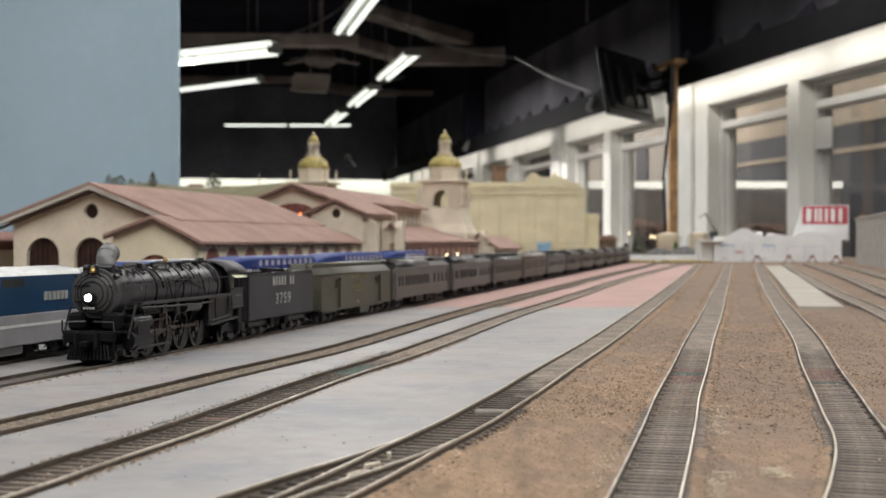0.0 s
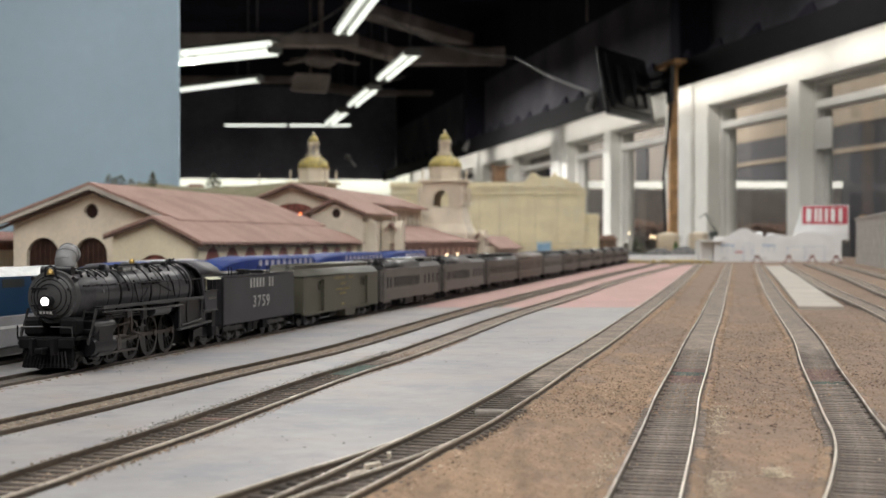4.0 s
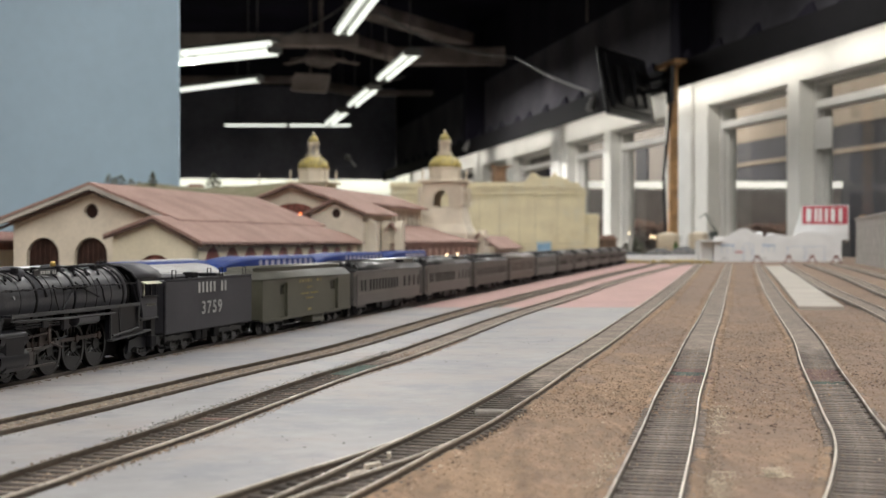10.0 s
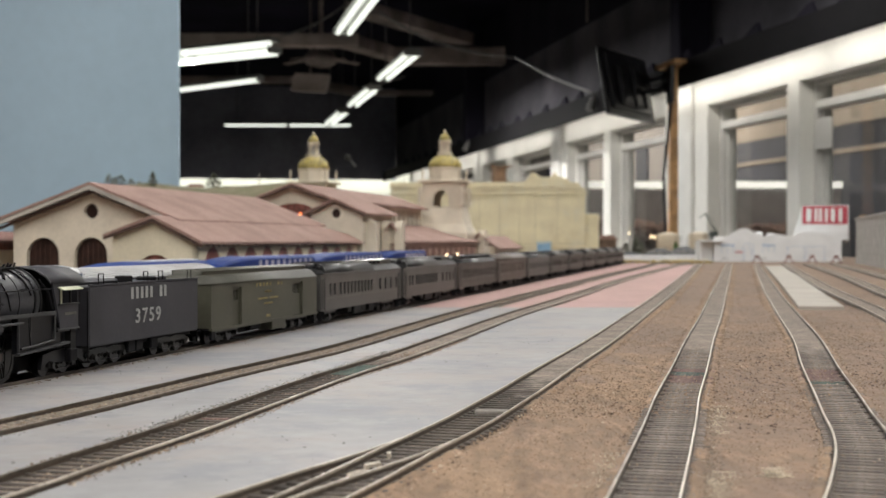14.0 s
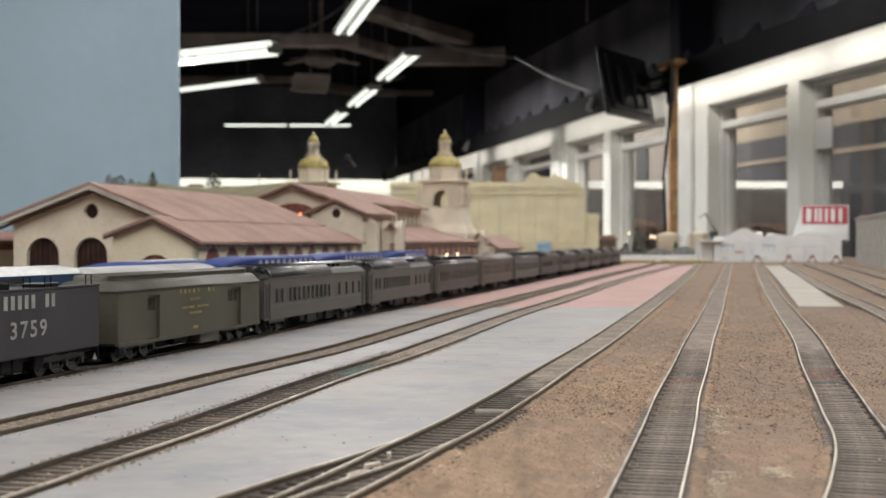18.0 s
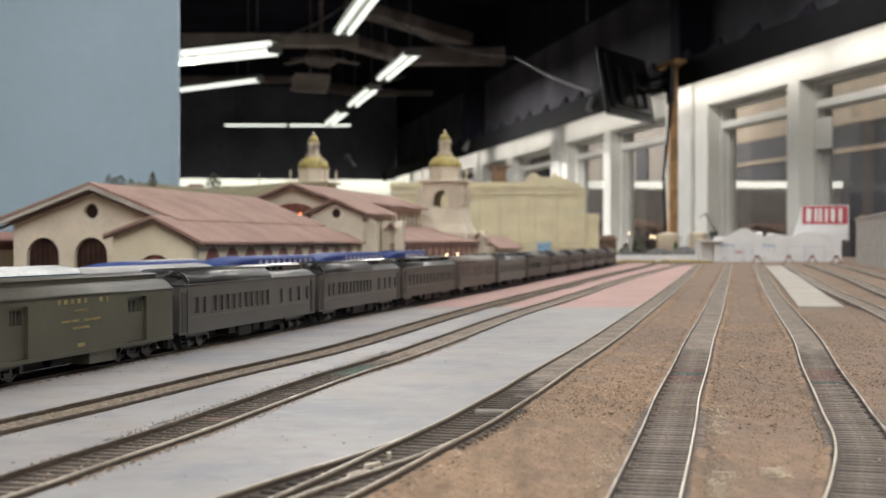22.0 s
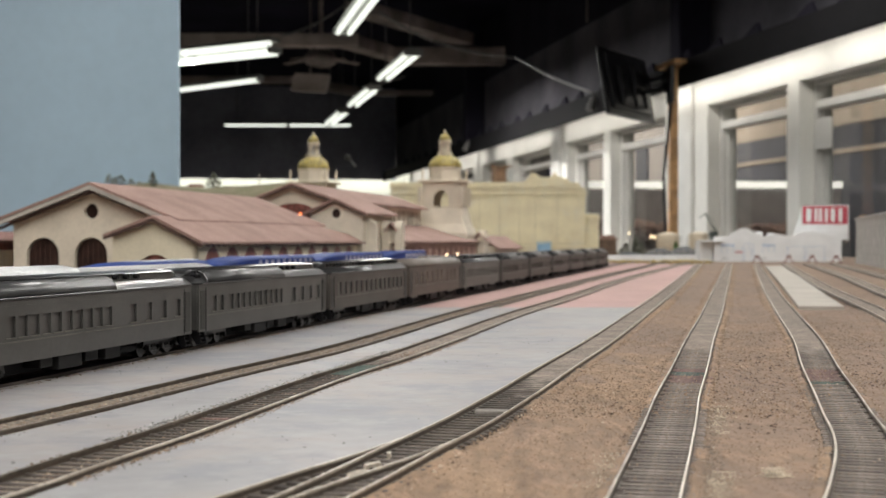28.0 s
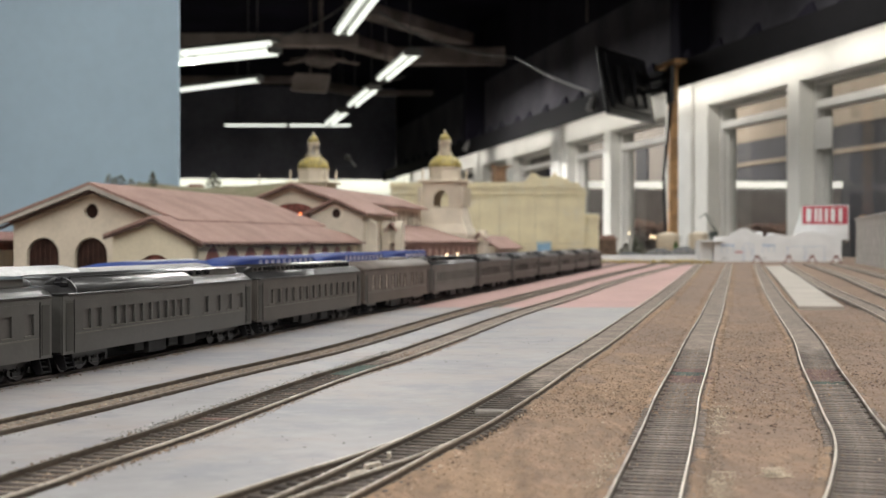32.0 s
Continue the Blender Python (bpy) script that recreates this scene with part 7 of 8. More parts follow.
    tagged(word, "small gold lettering")
    bars(c, M_GOLD, -0.017, 0.001, y, 0.0242, 0.0254, 14, 0.5)
    bars(c, M_GOLD, 0.006, 0.025, y, 0.0242, 0.0254, 14, 0.5)
    bars(c, M_GOLD, -0.005, 0.013, y, 0.0208, 0.0220, 14, 0.5)
    bars(c, M_GOLD, 0.000, 0.008, y, 0.0122, 0.0140, 4, 0.25)
    return c


def tender_car():
    length = 0.1420
    h = length / 2
    c = thing("tender", Matrix.Identity(4), "charcoal grey tender with white lettering", "tender")
    z0, z1 = 0.0110, 0.0405
    y = 0.0168
    part("tank", box(BM(), (-h, -y, z0), (h, y, z1), 0.0006), M_TENDER, c)
    part("coping", box(BM(), (-h, -y - 0.0002, z1), (h, -y + 0.0010, z1 + 0.0008)), M_TENDER, c)
    part("coping", box(BM(), (-h, y - 0.0010, z1), (h, y + 0.0002, z1 + 0.0008)), M_TENDER, c)
    part("oil_bunker", box(BM(), (0.010, -0.012, z1), (h - 0.004, 0.006, z1 + 0.0024), 0.0010), M_TENDER, c)
    part("hatch", box(BM(), (0.005, 0.004, z1), (0.015, 0.010, z1 + 0.0036), 0.0005), M_RUNGEAR, c)
    part("hatch", box(BM(), (-0.05, -0.006, z1), (-0.035, 0.006, z1 + 0.0022), 0.0005), M_ENGINE, c)
    for x in (-0.062, -0.02, 0.0, 0.055):
        part("grab_iron", tube(BM(), [(x, y - 0.003, z1), (x, y - 0.003, z1 + 0.0055), (x - 0.008, y - 0.004, z1 + 0.0055), (x - 0.008, y - 0.004, z1)], 0.0003, 5), M_RUNGEAR, c)
    # the second box is a black filler for the shade between the trucks
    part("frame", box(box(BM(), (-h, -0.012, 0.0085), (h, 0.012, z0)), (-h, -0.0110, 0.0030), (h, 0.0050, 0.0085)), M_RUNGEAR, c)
    for x in (-0.014, 0.006, 0.016):
        part("fittings_box", box(BM(), (x - 0.004, 0.009, 0.0050), (x + 0.005, 0.0145, z0), 0.0005), M_RUNGEAR, c)
    for ex in (-1, 1):
        truck(c, ex * 0.0415, 3, 0.0165)
        part("end_ladder", tube(BM(), [(ex * h, y - 0.001, 0.0035), (ex * h, y - 0.001, 0.038)], 0.0004, 5), M_RUNGEAR, c)
        part("foot_step", box(BM(), (ex * (h - 0.003) - 0.003, y - 0.004, 0.0035), (ex * (h - 0.003) + 0.003, y, 0.0045)), M_RUNGEAR, c)
    coupler(c, -h, -1)
    bars(c, M_LETTER, -0.0045, 0.0262, y + 0.0001, 0.0325, 0.0385, 5, 0.52)
    bars(c, M_LETTER, -0.0235, -0.0115, y + 0.0001, 0.0325, 0.0385, 2, 0.50)
    number("3759", c, M_LETTER, (0.001, y + 0.0002, 0.0200), 0.0104, 1.38)
    return c


DRIVERS, RODS = [], []
R_DRV, CRANK = 0.0116, 0.0040


def driver_mesh():
    bm = BM()
    rod(bm, (0, -0.0077, 0), (0, 0.0077, 0), 0.0018, seg=10)
    for sg in (-1, 1):
        y = sg * 0.0077
        lathe_pts = [(R_DRV * 0.84, -0.0012), (R_DRV, -0.0012), (R_DRV, 0.0012), (R_DRV * 0.84, 0.0012)]
        n = 32
        rings = []
        for r, yy in lathe_pts:
            rings.append([bm.verts.new((r * math.cos(k * math.tau / n), y + yy, r * math.sin(k * math.tau / n))) for k in range(n)])
        for a, b in zip(rings, rings[1:] + rings[:1]):
            for k in range(n):
                bm.faces.new((a[k], a[(k + 1) % n], b[(k + 1) % n], b[k]))
        rod(bm, (0, y - sg * 0.0017, 0), (0, y - sg * 0.0011, 0), R_DRV + 0.0006, seg=32)
        rod(bm, (0, y - 0.0012, 0), (0, y + 0.0014, 0), 0.0028, seg=14)
        for k in range(14):
            a = k * math.tau / 14
            rod(bm, (0.002 * math.cos(a), y, 0.002 * math.sin(a)), (R_DRV * 0.9 * math.cos(a), y, R_DRV * 0.9 * math.sin(a)), 0.0007, seg=5)
        prism(bm, [(R_DRV * 0.86 * math.cos(a), R_DRV * 0.86 * math.sin(a)) for a in [math.pi * (1.15 + 0.7 * i / 8) for i in range(9)]], "y", y - 0.001, y + 0.001)
        rod(bm, (0, y, CRANK), (0, y + sg * 0.0030, CRANK), 0.0013, seg=10)
    return mesh_of("driver_wheelset", bm, M_TRUCK, True)


def locomotive():
    c = thing("steam_locomotive", Matrix.Identity(4), "sooty black steam locomotive with lit headlight", "locomotive")
    zc, rb = 0.0355, 0.0128
    # boiler barrel, firebox and smokebox
    b = BM()
    n = 32
    rings = []
    for x, r, z in ((0.052, 0.0122, zc), (0.030, 0.0124, zc), (0.0, 0.0128, zc), (-0.030, 0.0134, zc), (-0.060, 0.0140, zc), (-0.0880, 0.0143, zc), (-0.0925, 0.0143, zc)):
        rings.append([b.verts.new((x, r * math.cos(k * math.tau / n), z + r * math.sin(k * math.tau / n))) for k in range(n)])
    for p, q in zip(rings, rings[1:]):
        for k in range(n):
            b.faces.new((p[k], p[(k + 1) % n], q[(k + 1) % n], q[k]))
    b.faces.new(rings[0])
    b.faces.new(rings[-1])
    boil = part("boiler", b, M_BOILER, c, smooth=True)
    for x, r in ((0.018, 0.01262), (0.004, 0.0133), (-0.010, 0.01315), (-0.022, 0.01335), (-0.033, 0.0139), (-0.045, 0.01380), (-0.056, 0.01400), (-0.072, 0.01425), (-0.086, 0.0146), (-0.0915, 0.01470)):
        hw = 0.0008 if x in (0.004, -0.033, -0.086, -0.0915) else 0.0003
        rg = BM()
        m_ = 36
        loops = [[rg.verts.new((x + dx, rr * math.cos(k * math.tau / m_), zc + rr * math.sin(k * math.tau / m_))) for k in range(m_)] for dx, rr in ((hw, r - 0.0006), (hw, r), (-hw, r), (-hw, r - 0.0006))]
        for p, q in zip(loops, loops[1:]):
            for k in range(m_):
                rg.faces.new((p[k], p[(k + 1) % m_], q[(k + 1) % m_], q[k]))
        part("boiler_band", rg, M_RUNGEAR, boil, smooth=True)
    part("smokebox_ring", rod(BM(), (0.050, 0, zc), (0.0545, 0, zc), 0.0128, seg=36), M_SMOKEBOX, c, smooth=True)
    fr = BM()
    for p, q, r1, r2 in ((0.0545, 0.0555, 0.0112, 0.0105), (0.0555, 0.0572, 0.0105, 0.0070), (0.0572, 0.0578, 0.0070, 0.0030)):
        rod(fr, (p, 0, zc), (q, 0, zc), r1, r2, seg=32)
    front = part("smokebox_front", fr, M_SMOKEBOX, c, "dull grey smokebox door", smooth=True)
    for k in range(16):
        a = k * math.tau / 16
        part("bolt", ball(BM(), (0.0548, 0.0118 * math.cos(a), zc + 0.0118 * math.sin(a)), 0.0004, 1), M_SMOKEBOX, front)
    for x, r in ((0.0556, 0.0103), (0.0567, 0.0084), (0.0576, 0.0062)):
        part("door_ring", tube(BM(), [(x, r * math.cos(k * math.tau / 28), zc + r * math.sin(k * math.tau / 28)) for k in range(29)], 0.00028, 5), M_RUNGEAR, front)
    for k in range(8):
        a = (k + 0.5) * math.tau / 8
        part("door_clamp", box(BM(), (0.0553, 0.0100 * math.cos(a) - 0.0006, zc + 0.0100 * math.sin(a) - 0.0006), (0.0567, 0.0100 * math.cos(a) + 0.0006, zc + 0.0100 * math.sin(a) + 0.0006), 0.0002), M_ENGINE, front)
    for dz in (-0.004, 0.004):
        part("hinge", box(BM(), (0.0565, -0.0095, zc + dz - 0.0005), (0.0580, -0.001, zc + dz + 0.0005)), M_ENGINE, front)
    hl = part("headlight", rod(BM(), (0.0570, 0, 0.0335), (0.0620, 0, 0.0335), 0.0028, 0.0030, seg=20), M_ENGINE, c, smooth=True)
    part("headlight_lens", rod(BM(), (0.0619, 0, 0.0335), (0.0623, 0, 0.0335), 0.0020, seg=20), M_LAMPON, hl, "lit white lens")
    part("number_plate", box(BM(), (0.0600, -0.0045, 0.0272), (0.0610, 0.0045, 0.0292)), M_ENGINE, c)
    plate = BM()
    for k in range(4):
        box(plate, (0.0610, -0.0032 + k * 0.0017, 0.0276), (0.0612, -0.0021 + k * 0.0017, 0.0288))
    part("lettering", plate, M_LETTER, c, "plain white number bars")
    bell = part("bell", lathe(BM(), [(0.0019, 0.0), (0.0017, 0.0008), (0.0012, 0.0022), (0.0005, 0.0029)], (0.0565, 0.0, 0.0462), 14), M_BRASS, c, "brass bell", smooth=True)
    part("bell_yoke", tube(BM(), [(0.0565, -0.0028, 0.0455), (0.0565, -0.0024, 0.0495), (0.0565, 0.0, 0.0505), (0.0565, 0.0024, 0.0495), (0.0565, 0.0028, 0.0455)], 0.0005, 5), M_ENGINE, c)
    elbow = [(0.0405, 0, 0.0450), (0.0405, 0, 0.0500), (0.0396, -0.0005, 0.0530), (0.0374, -0.0010, 0.0553), (0.0342, -0.0015, 0.0562), (0.0316, -0.0020, 0.0556)]
    sk = BM()
    tube(sk, elbow, 0.0051, 20)
    stack = part("stack", sk, M_STACK, c, "light grey elbow pipe on the smokestack", smooth=True)
    for k in range(len(elbow) - 1):
        p, q = Vector(elbow[k]), Vector(elbow[k + 1])
        part("rib", rod(BM(), q - (q - p).normalized() * 0.0005, q + (q - p).normalized() * 0.0004, 0.0053, seg=20), M_STACK, stack, smooth=True)
    part("stack_base", lathe(BM(), [(0.0066, 0.0), (0.0060, 0.0015), (0.0056, 0.0022)], (0.0405, 0, 0.0462), 20), M_ENGINE, c, smooth=True)
    part("feedwater_heater", rod(BM(), (0.049, -0.008, 0.0478), (0.049, 0.008, 0.0478), 0.0024, seg=14), M_ENGINE, c, smooth=True)
    part("sand_dome", lathe(BM(), [(0.0072, -0.002), (0.0070, 0.0015), (0.0052, 0.0033), (0.002, 0.0038)], (0.006, 0, 0.0470), 20), M_TENDER, c, smooth=True)
    part("steam_dome", lathe(BM(), [(0.0064, -0.002), (0.0062, 0.0012), (0.0046, 0.0026), (0.0018, 0.0031)], (-0.035, 0, 0.0480), 20), M_TENDER, c, smooth=True)
    part("whistle", lathe(BM(), [(0.0008, 0.0), (0.0008, 0.0014), (0.0014, 0.0016), (0.0014, 0.0045), (0.0004, 0.0050)], (-0.029, 0.004, 0.0478), 10), M_BRASS, c, "brass whistle", smooth=True)
    part("number_board", box(BM(), (-0.0240, 0.0078, 0.0462), (-0.0010, 0.0086, 0.0492), 0.0003), M_ENGINE, c)
    bars(c, M_LETTER, -0.0165, -0.0065, 0.00865, 0.0469, 0.0485, 4, 0.35)
    bars(c, M_LETTER, -0.0225, -0.0185, 0.00865, 0.0469, 0.0485, 2, 0.35)
    # steam and sand pipes over the barrel
    for x, a0, a1, r in ((0.033, 75, 35, 0.0004), (0.026, 75, 40, 0.0004), (0.020, 75, 40, 0.0004), (0.000, 80, 5, 0.0006), (-0.018, 70, 45, 0.0004), (-0.046, 78, 20, 0.0005), (-0.052, 70, 45, 0.0004), (-0.078, 80, 10, 0.0006), (-0.082, 60, 35, 0.0004)):
        pts = []
        for i in range(7):
            a = radians(a0 + (a1 - a0) * i / 6)
            rr = 0.0146 if x < -0.02 else 0.0136
            pts.append((x - 0.004 * i / 6, rr * math.cos(a), zc + rr * math.sin(a)))
        part("pipe", tube(BM(), pts, r, 5), M_ENGINE, c)
    for x in (0.042, 0.034, 0.026, 0.013, -0.003, -0.040, -0.053, -0.066, -0.079):
        rr = 0.0142 if x < -0.02 else 0.0132
        pts = [(x - 0.0052 * u, rr * math.cos(radians(46 + 17 * u)), zc + rr * math.sin(radians(46 + 17 * u))) for u in (0, 0.35, 0.7, 1.0)]
        part("sand_pipe", tube(BM(), pts, 0.0007, 6), M_RUNGEAR, c)
    for x in (0.012, -0.006, -0.029, -0.044, -0.068):
        part("pipe_fitting", box(BM(), (x - 0.0012, 0.0045, zc + 0.0122), (x + 0.0012, 0.0075, zc + 0.0148), 0.0003), M_RUNGEAR, c)
    part("top_pipe", tube(BM(), [(0.046, 0.0035, zc + 0.0128), (0.02, 0.0045, zc + 0.0134), (-0.03, 0.0050, zc + 0.0142), (-0.088, 0.0052, zc + 0.0148)], 0.0007, 6), M_RUNGEAR, c)
    for sg in (-1, 1):
        part("lubricator", box(BM(), (0.0005, sg * 0.0158 - 0.0014, 0.0232), (0.0065, sg * 0.0158 + 0.0014, 0.0282), 0.0004), M_ENGINE, c)
        part("reverse_link", prism(BM(), [(-0.006, 0.0150), (-0.0045, 0.0245), (-0.0025, 0.0245), (-0.0035, 0.0150)], "y", sg * 0.0147 - 0.0004, sg * 0.0147 + 0.0004), M_STEEL, c)
        part("pump_pipe", tube(BM(), [(-0.019, sg * 0.0150, 0.0290), (-0.019, sg * 0.0158, 0.0180), (-0.010, sg * 0.0158, 0.0170)], 0.0006, 6), M_ENGINE, c)
        for k in range(3):
            part("cooling_pipe", tube(BM(), [(0.030, sg * 0.0160, 0.0262 - k * 0.0011), (-0.012, sg * 0.0160, 0.0262 - k * 0.0011)], 0.0004, 5), M_ENGINE, c)
    for pts in ([(-0.036, 0.0136, 0.0412), (-0.026, 0.0144, 0.0372), (-0.017, 0.0150, 0.0305)], [(-0.034, 0.0130, 0.0425), (-0.044, 0.0142, 0.0385), (-0.056, 0.0150, 0.0350)], [(-0.012, 0.0125, 0.0420), (-0.0125, 0.0137, 0.0365), (-0.013, 0.0150, 0.0305)], [(-0.060, 0.0118, 0.0440), (-0.062, 0.0140, 0.0385), (-0.063, 0.0148, 0.0320)], [(-0.096, 0.0110, 0.0448), (-0.099, 0.0142, 0.0390), (-0.101, 0.0152, 0.0310)]):
        part("branch_pipe", tube(BM(), pts, 0.00042, 5), M_ENGINE, c)
    for k in range(6):
        x = -0.022 - k * 0.0042
        part("valve", box(BM(), (x - 0.0010, 0.0130, 0.0392 + 0.0003 * (k % 3)), (x + 0.0010, 0.0147, 0.0410 + 0.0003 * (k % 3)), 0.0003), M_RUNGEAR, c)
    part("builder_plate", rod(BM(), (0.0245, 0.0120, 0.0372), (0.0245, 0.0128, 0.0374), 0.0010, seg=10), M_STACK, c, "small pale plate")
    part("turret", box(BM(), (-0.0840, -0.005, 0.0480), (-0.0730, 0.005, 0.0508), 0.0010), M_ENGINE, c)
    for k in range(4):
        part("turret_valve", rod(BM(), (-0.074 - k * 0.003, 0.004 + 0.001 * (k % 2), 0.0500), (-0.074 - k * 0.003, 0.0060, 0.0520 + 0.0006 * (k % 2)), 0.0005, seg=6), M_ENGINE, c)
    part("handrail", tube(BM(), [(0.050, 0.0140, 0.0405), (0.0, 0.0146, 0.0405), (-0.099, 0.0156, 0.0405)], 0.00035, 5), M_ENGINE, c)
    for i in range(9):
        x = 0.045 - i * 0.0150
        part("handrail_post", box(BM(), (x - 0.0004, 0.0115, 0.0400), (x + 0.0004, 0.0148, 0.0409)), M_ENGINE, c)
    # running boards and air gear
    for sg in (-1, 1):
        rbd = BM()
        box(rbd, (-0.099, sg * 0.0150 - 0.0025, 0.0294), (0.036, sg * 0.0150 + 0.0025, 0.0300))
        rb_ob = part("running_board", rbd, M_ENGINE, c)
        part("board_edge", box(BM(), (-0.099, sg * 0.0177 - 0.0003, 0.0288), (0.036, sg * 0.0177 + 0.0003, 0.0305)), M_SMOKEBOX, rb_ob, "worn grey edge of the running board")
        part("pipe", tube(BM(), [(0.034, sg * 0.0168, 0.0276), (-0.02, sg * 0.0168, 0.0264), (-0.070, sg * 0.0168, 0.0264)], 0.0007, 6), M_SMOKEBOX, c)
        part("air_reservoir", rod(BM(), (-0.030, sg * 0.0142, 0.0250), (-0.052, sg * 0.0142, 0.0250), 0.0030, seg=16), M_BOILER, c, smooth=True)
        part("air_pump", box(BM(), (-0.0225, sg * 0.0130 - 0.0030, 0.0205), (-0.0155, sg * 0.0130 + 0.0030, 0.0290), 0.0010), M_ENGINE, c)
        part("step_ladder", tube(BM(), [(0.0440, sg * 0.0180, 0.0292), (0.0535, sg * 0.0180, 0.0125)], 0.0007, 6), M_COACHROOF, c)
        part("step_ladder", tube(BM(), [(0.0440, sg * 0.0120, 0.0292), (0.0535, sg * 0.0120, 0.0125)], 0.0007, 6), M_COACHROOF, c)
        for k in range(4):
            u = k / 4 + 0.1
            part("tread", box(BM(), (0.0440 + 0.0095 * u - 0.0009, sg * 0.0150 - 0.0030, 0.0292 - 0.0167 * u), (0.0440 + 0.0095 * u + 0.0009, sg * 0.0150 + 0.0030, 0.0297 - 0.0167 * u)), M_COACHROOF, c)
        cy = BM()
        box(cy, (0.0235, sg * 0.0135 - 0.0045, 0.0058), (0.0430, sg * 0.0135 + 0.0045, 0.0225), 0.0018)
        rod(cy, (0.0215, sg * 0.0140, 0.0198), (0.0455, sg * 0.0140, 0.0198), 0.0040, seg=18)
        rod(cy, (0.0215, sg * 0.0140, 0.0110), (0.0465, sg * 0.0140, 0.0110), 0.0046, seg=20)
        part("cylinder", cy, M_ENGINE, c, smooth=True)
        for k in range(7):
            part("bolt", ball(BM(), (0.0226, sg * (0.0140 + 0.0036 * math.cos(k * 0.9)), 0.0110 + 0.0036 * math.sin(k * 0.9)), 0.0004, 1), M_STEEL, c)
        part("crosshead_guide", box(BM(), (0.002, sg * 0.0138 - 0.0009, 0.0136), (0.022, sg * 0.0138 + 0.0009, 0.0146)), M_RODSTEEL, c)
        part("crosshead_guide", box(BM(), (-0.010, sg * 0.0142 - 0.0009, 0.0058), (0.0225, sg * 0.0142 + 0.0009, 0.0067)), M_RODSTEEL, c)
        part("valve_gear_frame", prism(BM(), [(0.003, 0.0140), (0.001, 0.0262), (-0.004, 0.0268), (-0.008, 0.0225), (-0.004, 0.0180), (0.0, 0.0135)], "y", sg * 0.0128 - 0.0005, sg * 0.0128 + 0.0005), M_STEEL, c)
        part("radius_rod", tube(BM(), [(0.022, sg * 0.0142, 0.0190), (-0.005, sg * 0.0142, 0.0205)], 0.0006, 6), M_STEEL, c)
        part("eccentric_rod", tube(BM(), [(-0.004, sg * 0.0150, 0.0160), (-0.016, sg * 0.0150, 0.0130)], 0.0006, 6), M_STEEL, c)
        part("combination_lever", tube(BM(), [(0.012, sg * 0.0146, 0.0200), (0.011, sg * 0.0146, 0.0090)], 0.0005, 6), M_STEEL, c)
        # firebox side and ash pan under the cab
        part("firebox_side", prism(BM(), [(-0.0675, 0.0288), (-0.0675, 0.0130), (-0.1085, 0.0150), (-0.1085, 0.0288)], "y", sg * 0.0140 - 0.0012, sg * 0.0140 + 0.0012), M_ENGINE, c)
        part("firebox_rib", box(BM(), (-0.0690, sg * 0.0154 - 0.0003, 0.0135), (-0.0680, sg * 0.0154 + 0.0003, 0.0288)), M_SMOKEBOX, c)
        part("firebox_rib", box(BM(), (-0.0800, sg * 0.0153 - 0.0002, 0.0140), (-0.0795, sg * 0.0153 + 0.0002, 0.0288)), M_SMOKEBOX, c)
        part("ash_pan_ledge", prism(BM(), [(-0.0670, 0.0122), (-0.0670, 0.0132), (-0.1150, 0.0156), (-0.1150, 0.0146)], "y", sg * 0.0155 - 0.0015, sg * 0.0155 + 0.0015), M_SMOKEBOX, c)
        part("injector_pipe", tube(BM(), [(-0.0700, sg * 0.0158, 0.0150), (-0.0850, sg * 0.0160, 0.0158), (-0.1010, sg * 0.0160, 0.0172), (-0.1020, sg * 0.0160, 0.0285)], 0.0006, 6), M_SMOKEBOX, c)
        part("drop_pipe", tube(BM(), [(-0.078, sg * 0.0148, 0.0290), (-0.079, sg * 0.0152, 0.0200), (-0.080, sg * 0.0152, 0.0142)], 0.0005, 6), M_ENGINE, c)
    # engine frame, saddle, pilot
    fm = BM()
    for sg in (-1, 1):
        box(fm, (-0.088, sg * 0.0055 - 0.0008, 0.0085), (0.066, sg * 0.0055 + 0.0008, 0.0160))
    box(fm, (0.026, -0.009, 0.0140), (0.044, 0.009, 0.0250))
    # boxes along the middle fill the open frame with black instead of shade
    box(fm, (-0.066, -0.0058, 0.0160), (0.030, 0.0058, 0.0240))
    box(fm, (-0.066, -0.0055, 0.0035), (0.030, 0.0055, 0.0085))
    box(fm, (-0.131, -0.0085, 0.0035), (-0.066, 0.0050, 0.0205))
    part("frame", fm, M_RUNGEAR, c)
    part("pilot_deck", box(BM(), (0.044, -0.0150, 0.0150), (0.0610, 0.0150, 0.0166), 0.0004), M_FRONT, c)
    part("pilot_beam", box(BM(), (0.0590, -0.0140, 0.0110), (0.0615, 0.0140, 0.0158), 0.0005), M_FRONT, c)
    for sg in (-1, 1):
        part("air_pump_shield", box(BM(), (0.0475, sg * 0.0090 - 0.0046, 0.0166), (0.0578, sg * 0.0090 + 0.0046, 0.0258), 0.0016), M_FRONT, c)
        part("marker_lamp", rod(BM(), (0.0500, sg * 0.0105, 0.0440), (0.0535, sg * 0.0105, 0.0440), 0.0012, seg=10), M_ENGINE, c)
        part("front_handrail", tube(BM(), [(0.0600, sg * 0.0020, 0.0215), (0.0605, sg * 0.0130, 0.0212), (0.0605, sg * 0.0135, 0.0160)], 0.0004, 5), M_SMOKEBOX, c)
        part("flag_stand", tube(BM(), [(0.0605, sg * 0.0150, 0.0160), (0.0605, sg * 0.0150, 0.0220)], 0.0004, 5), M_FRONT, c)
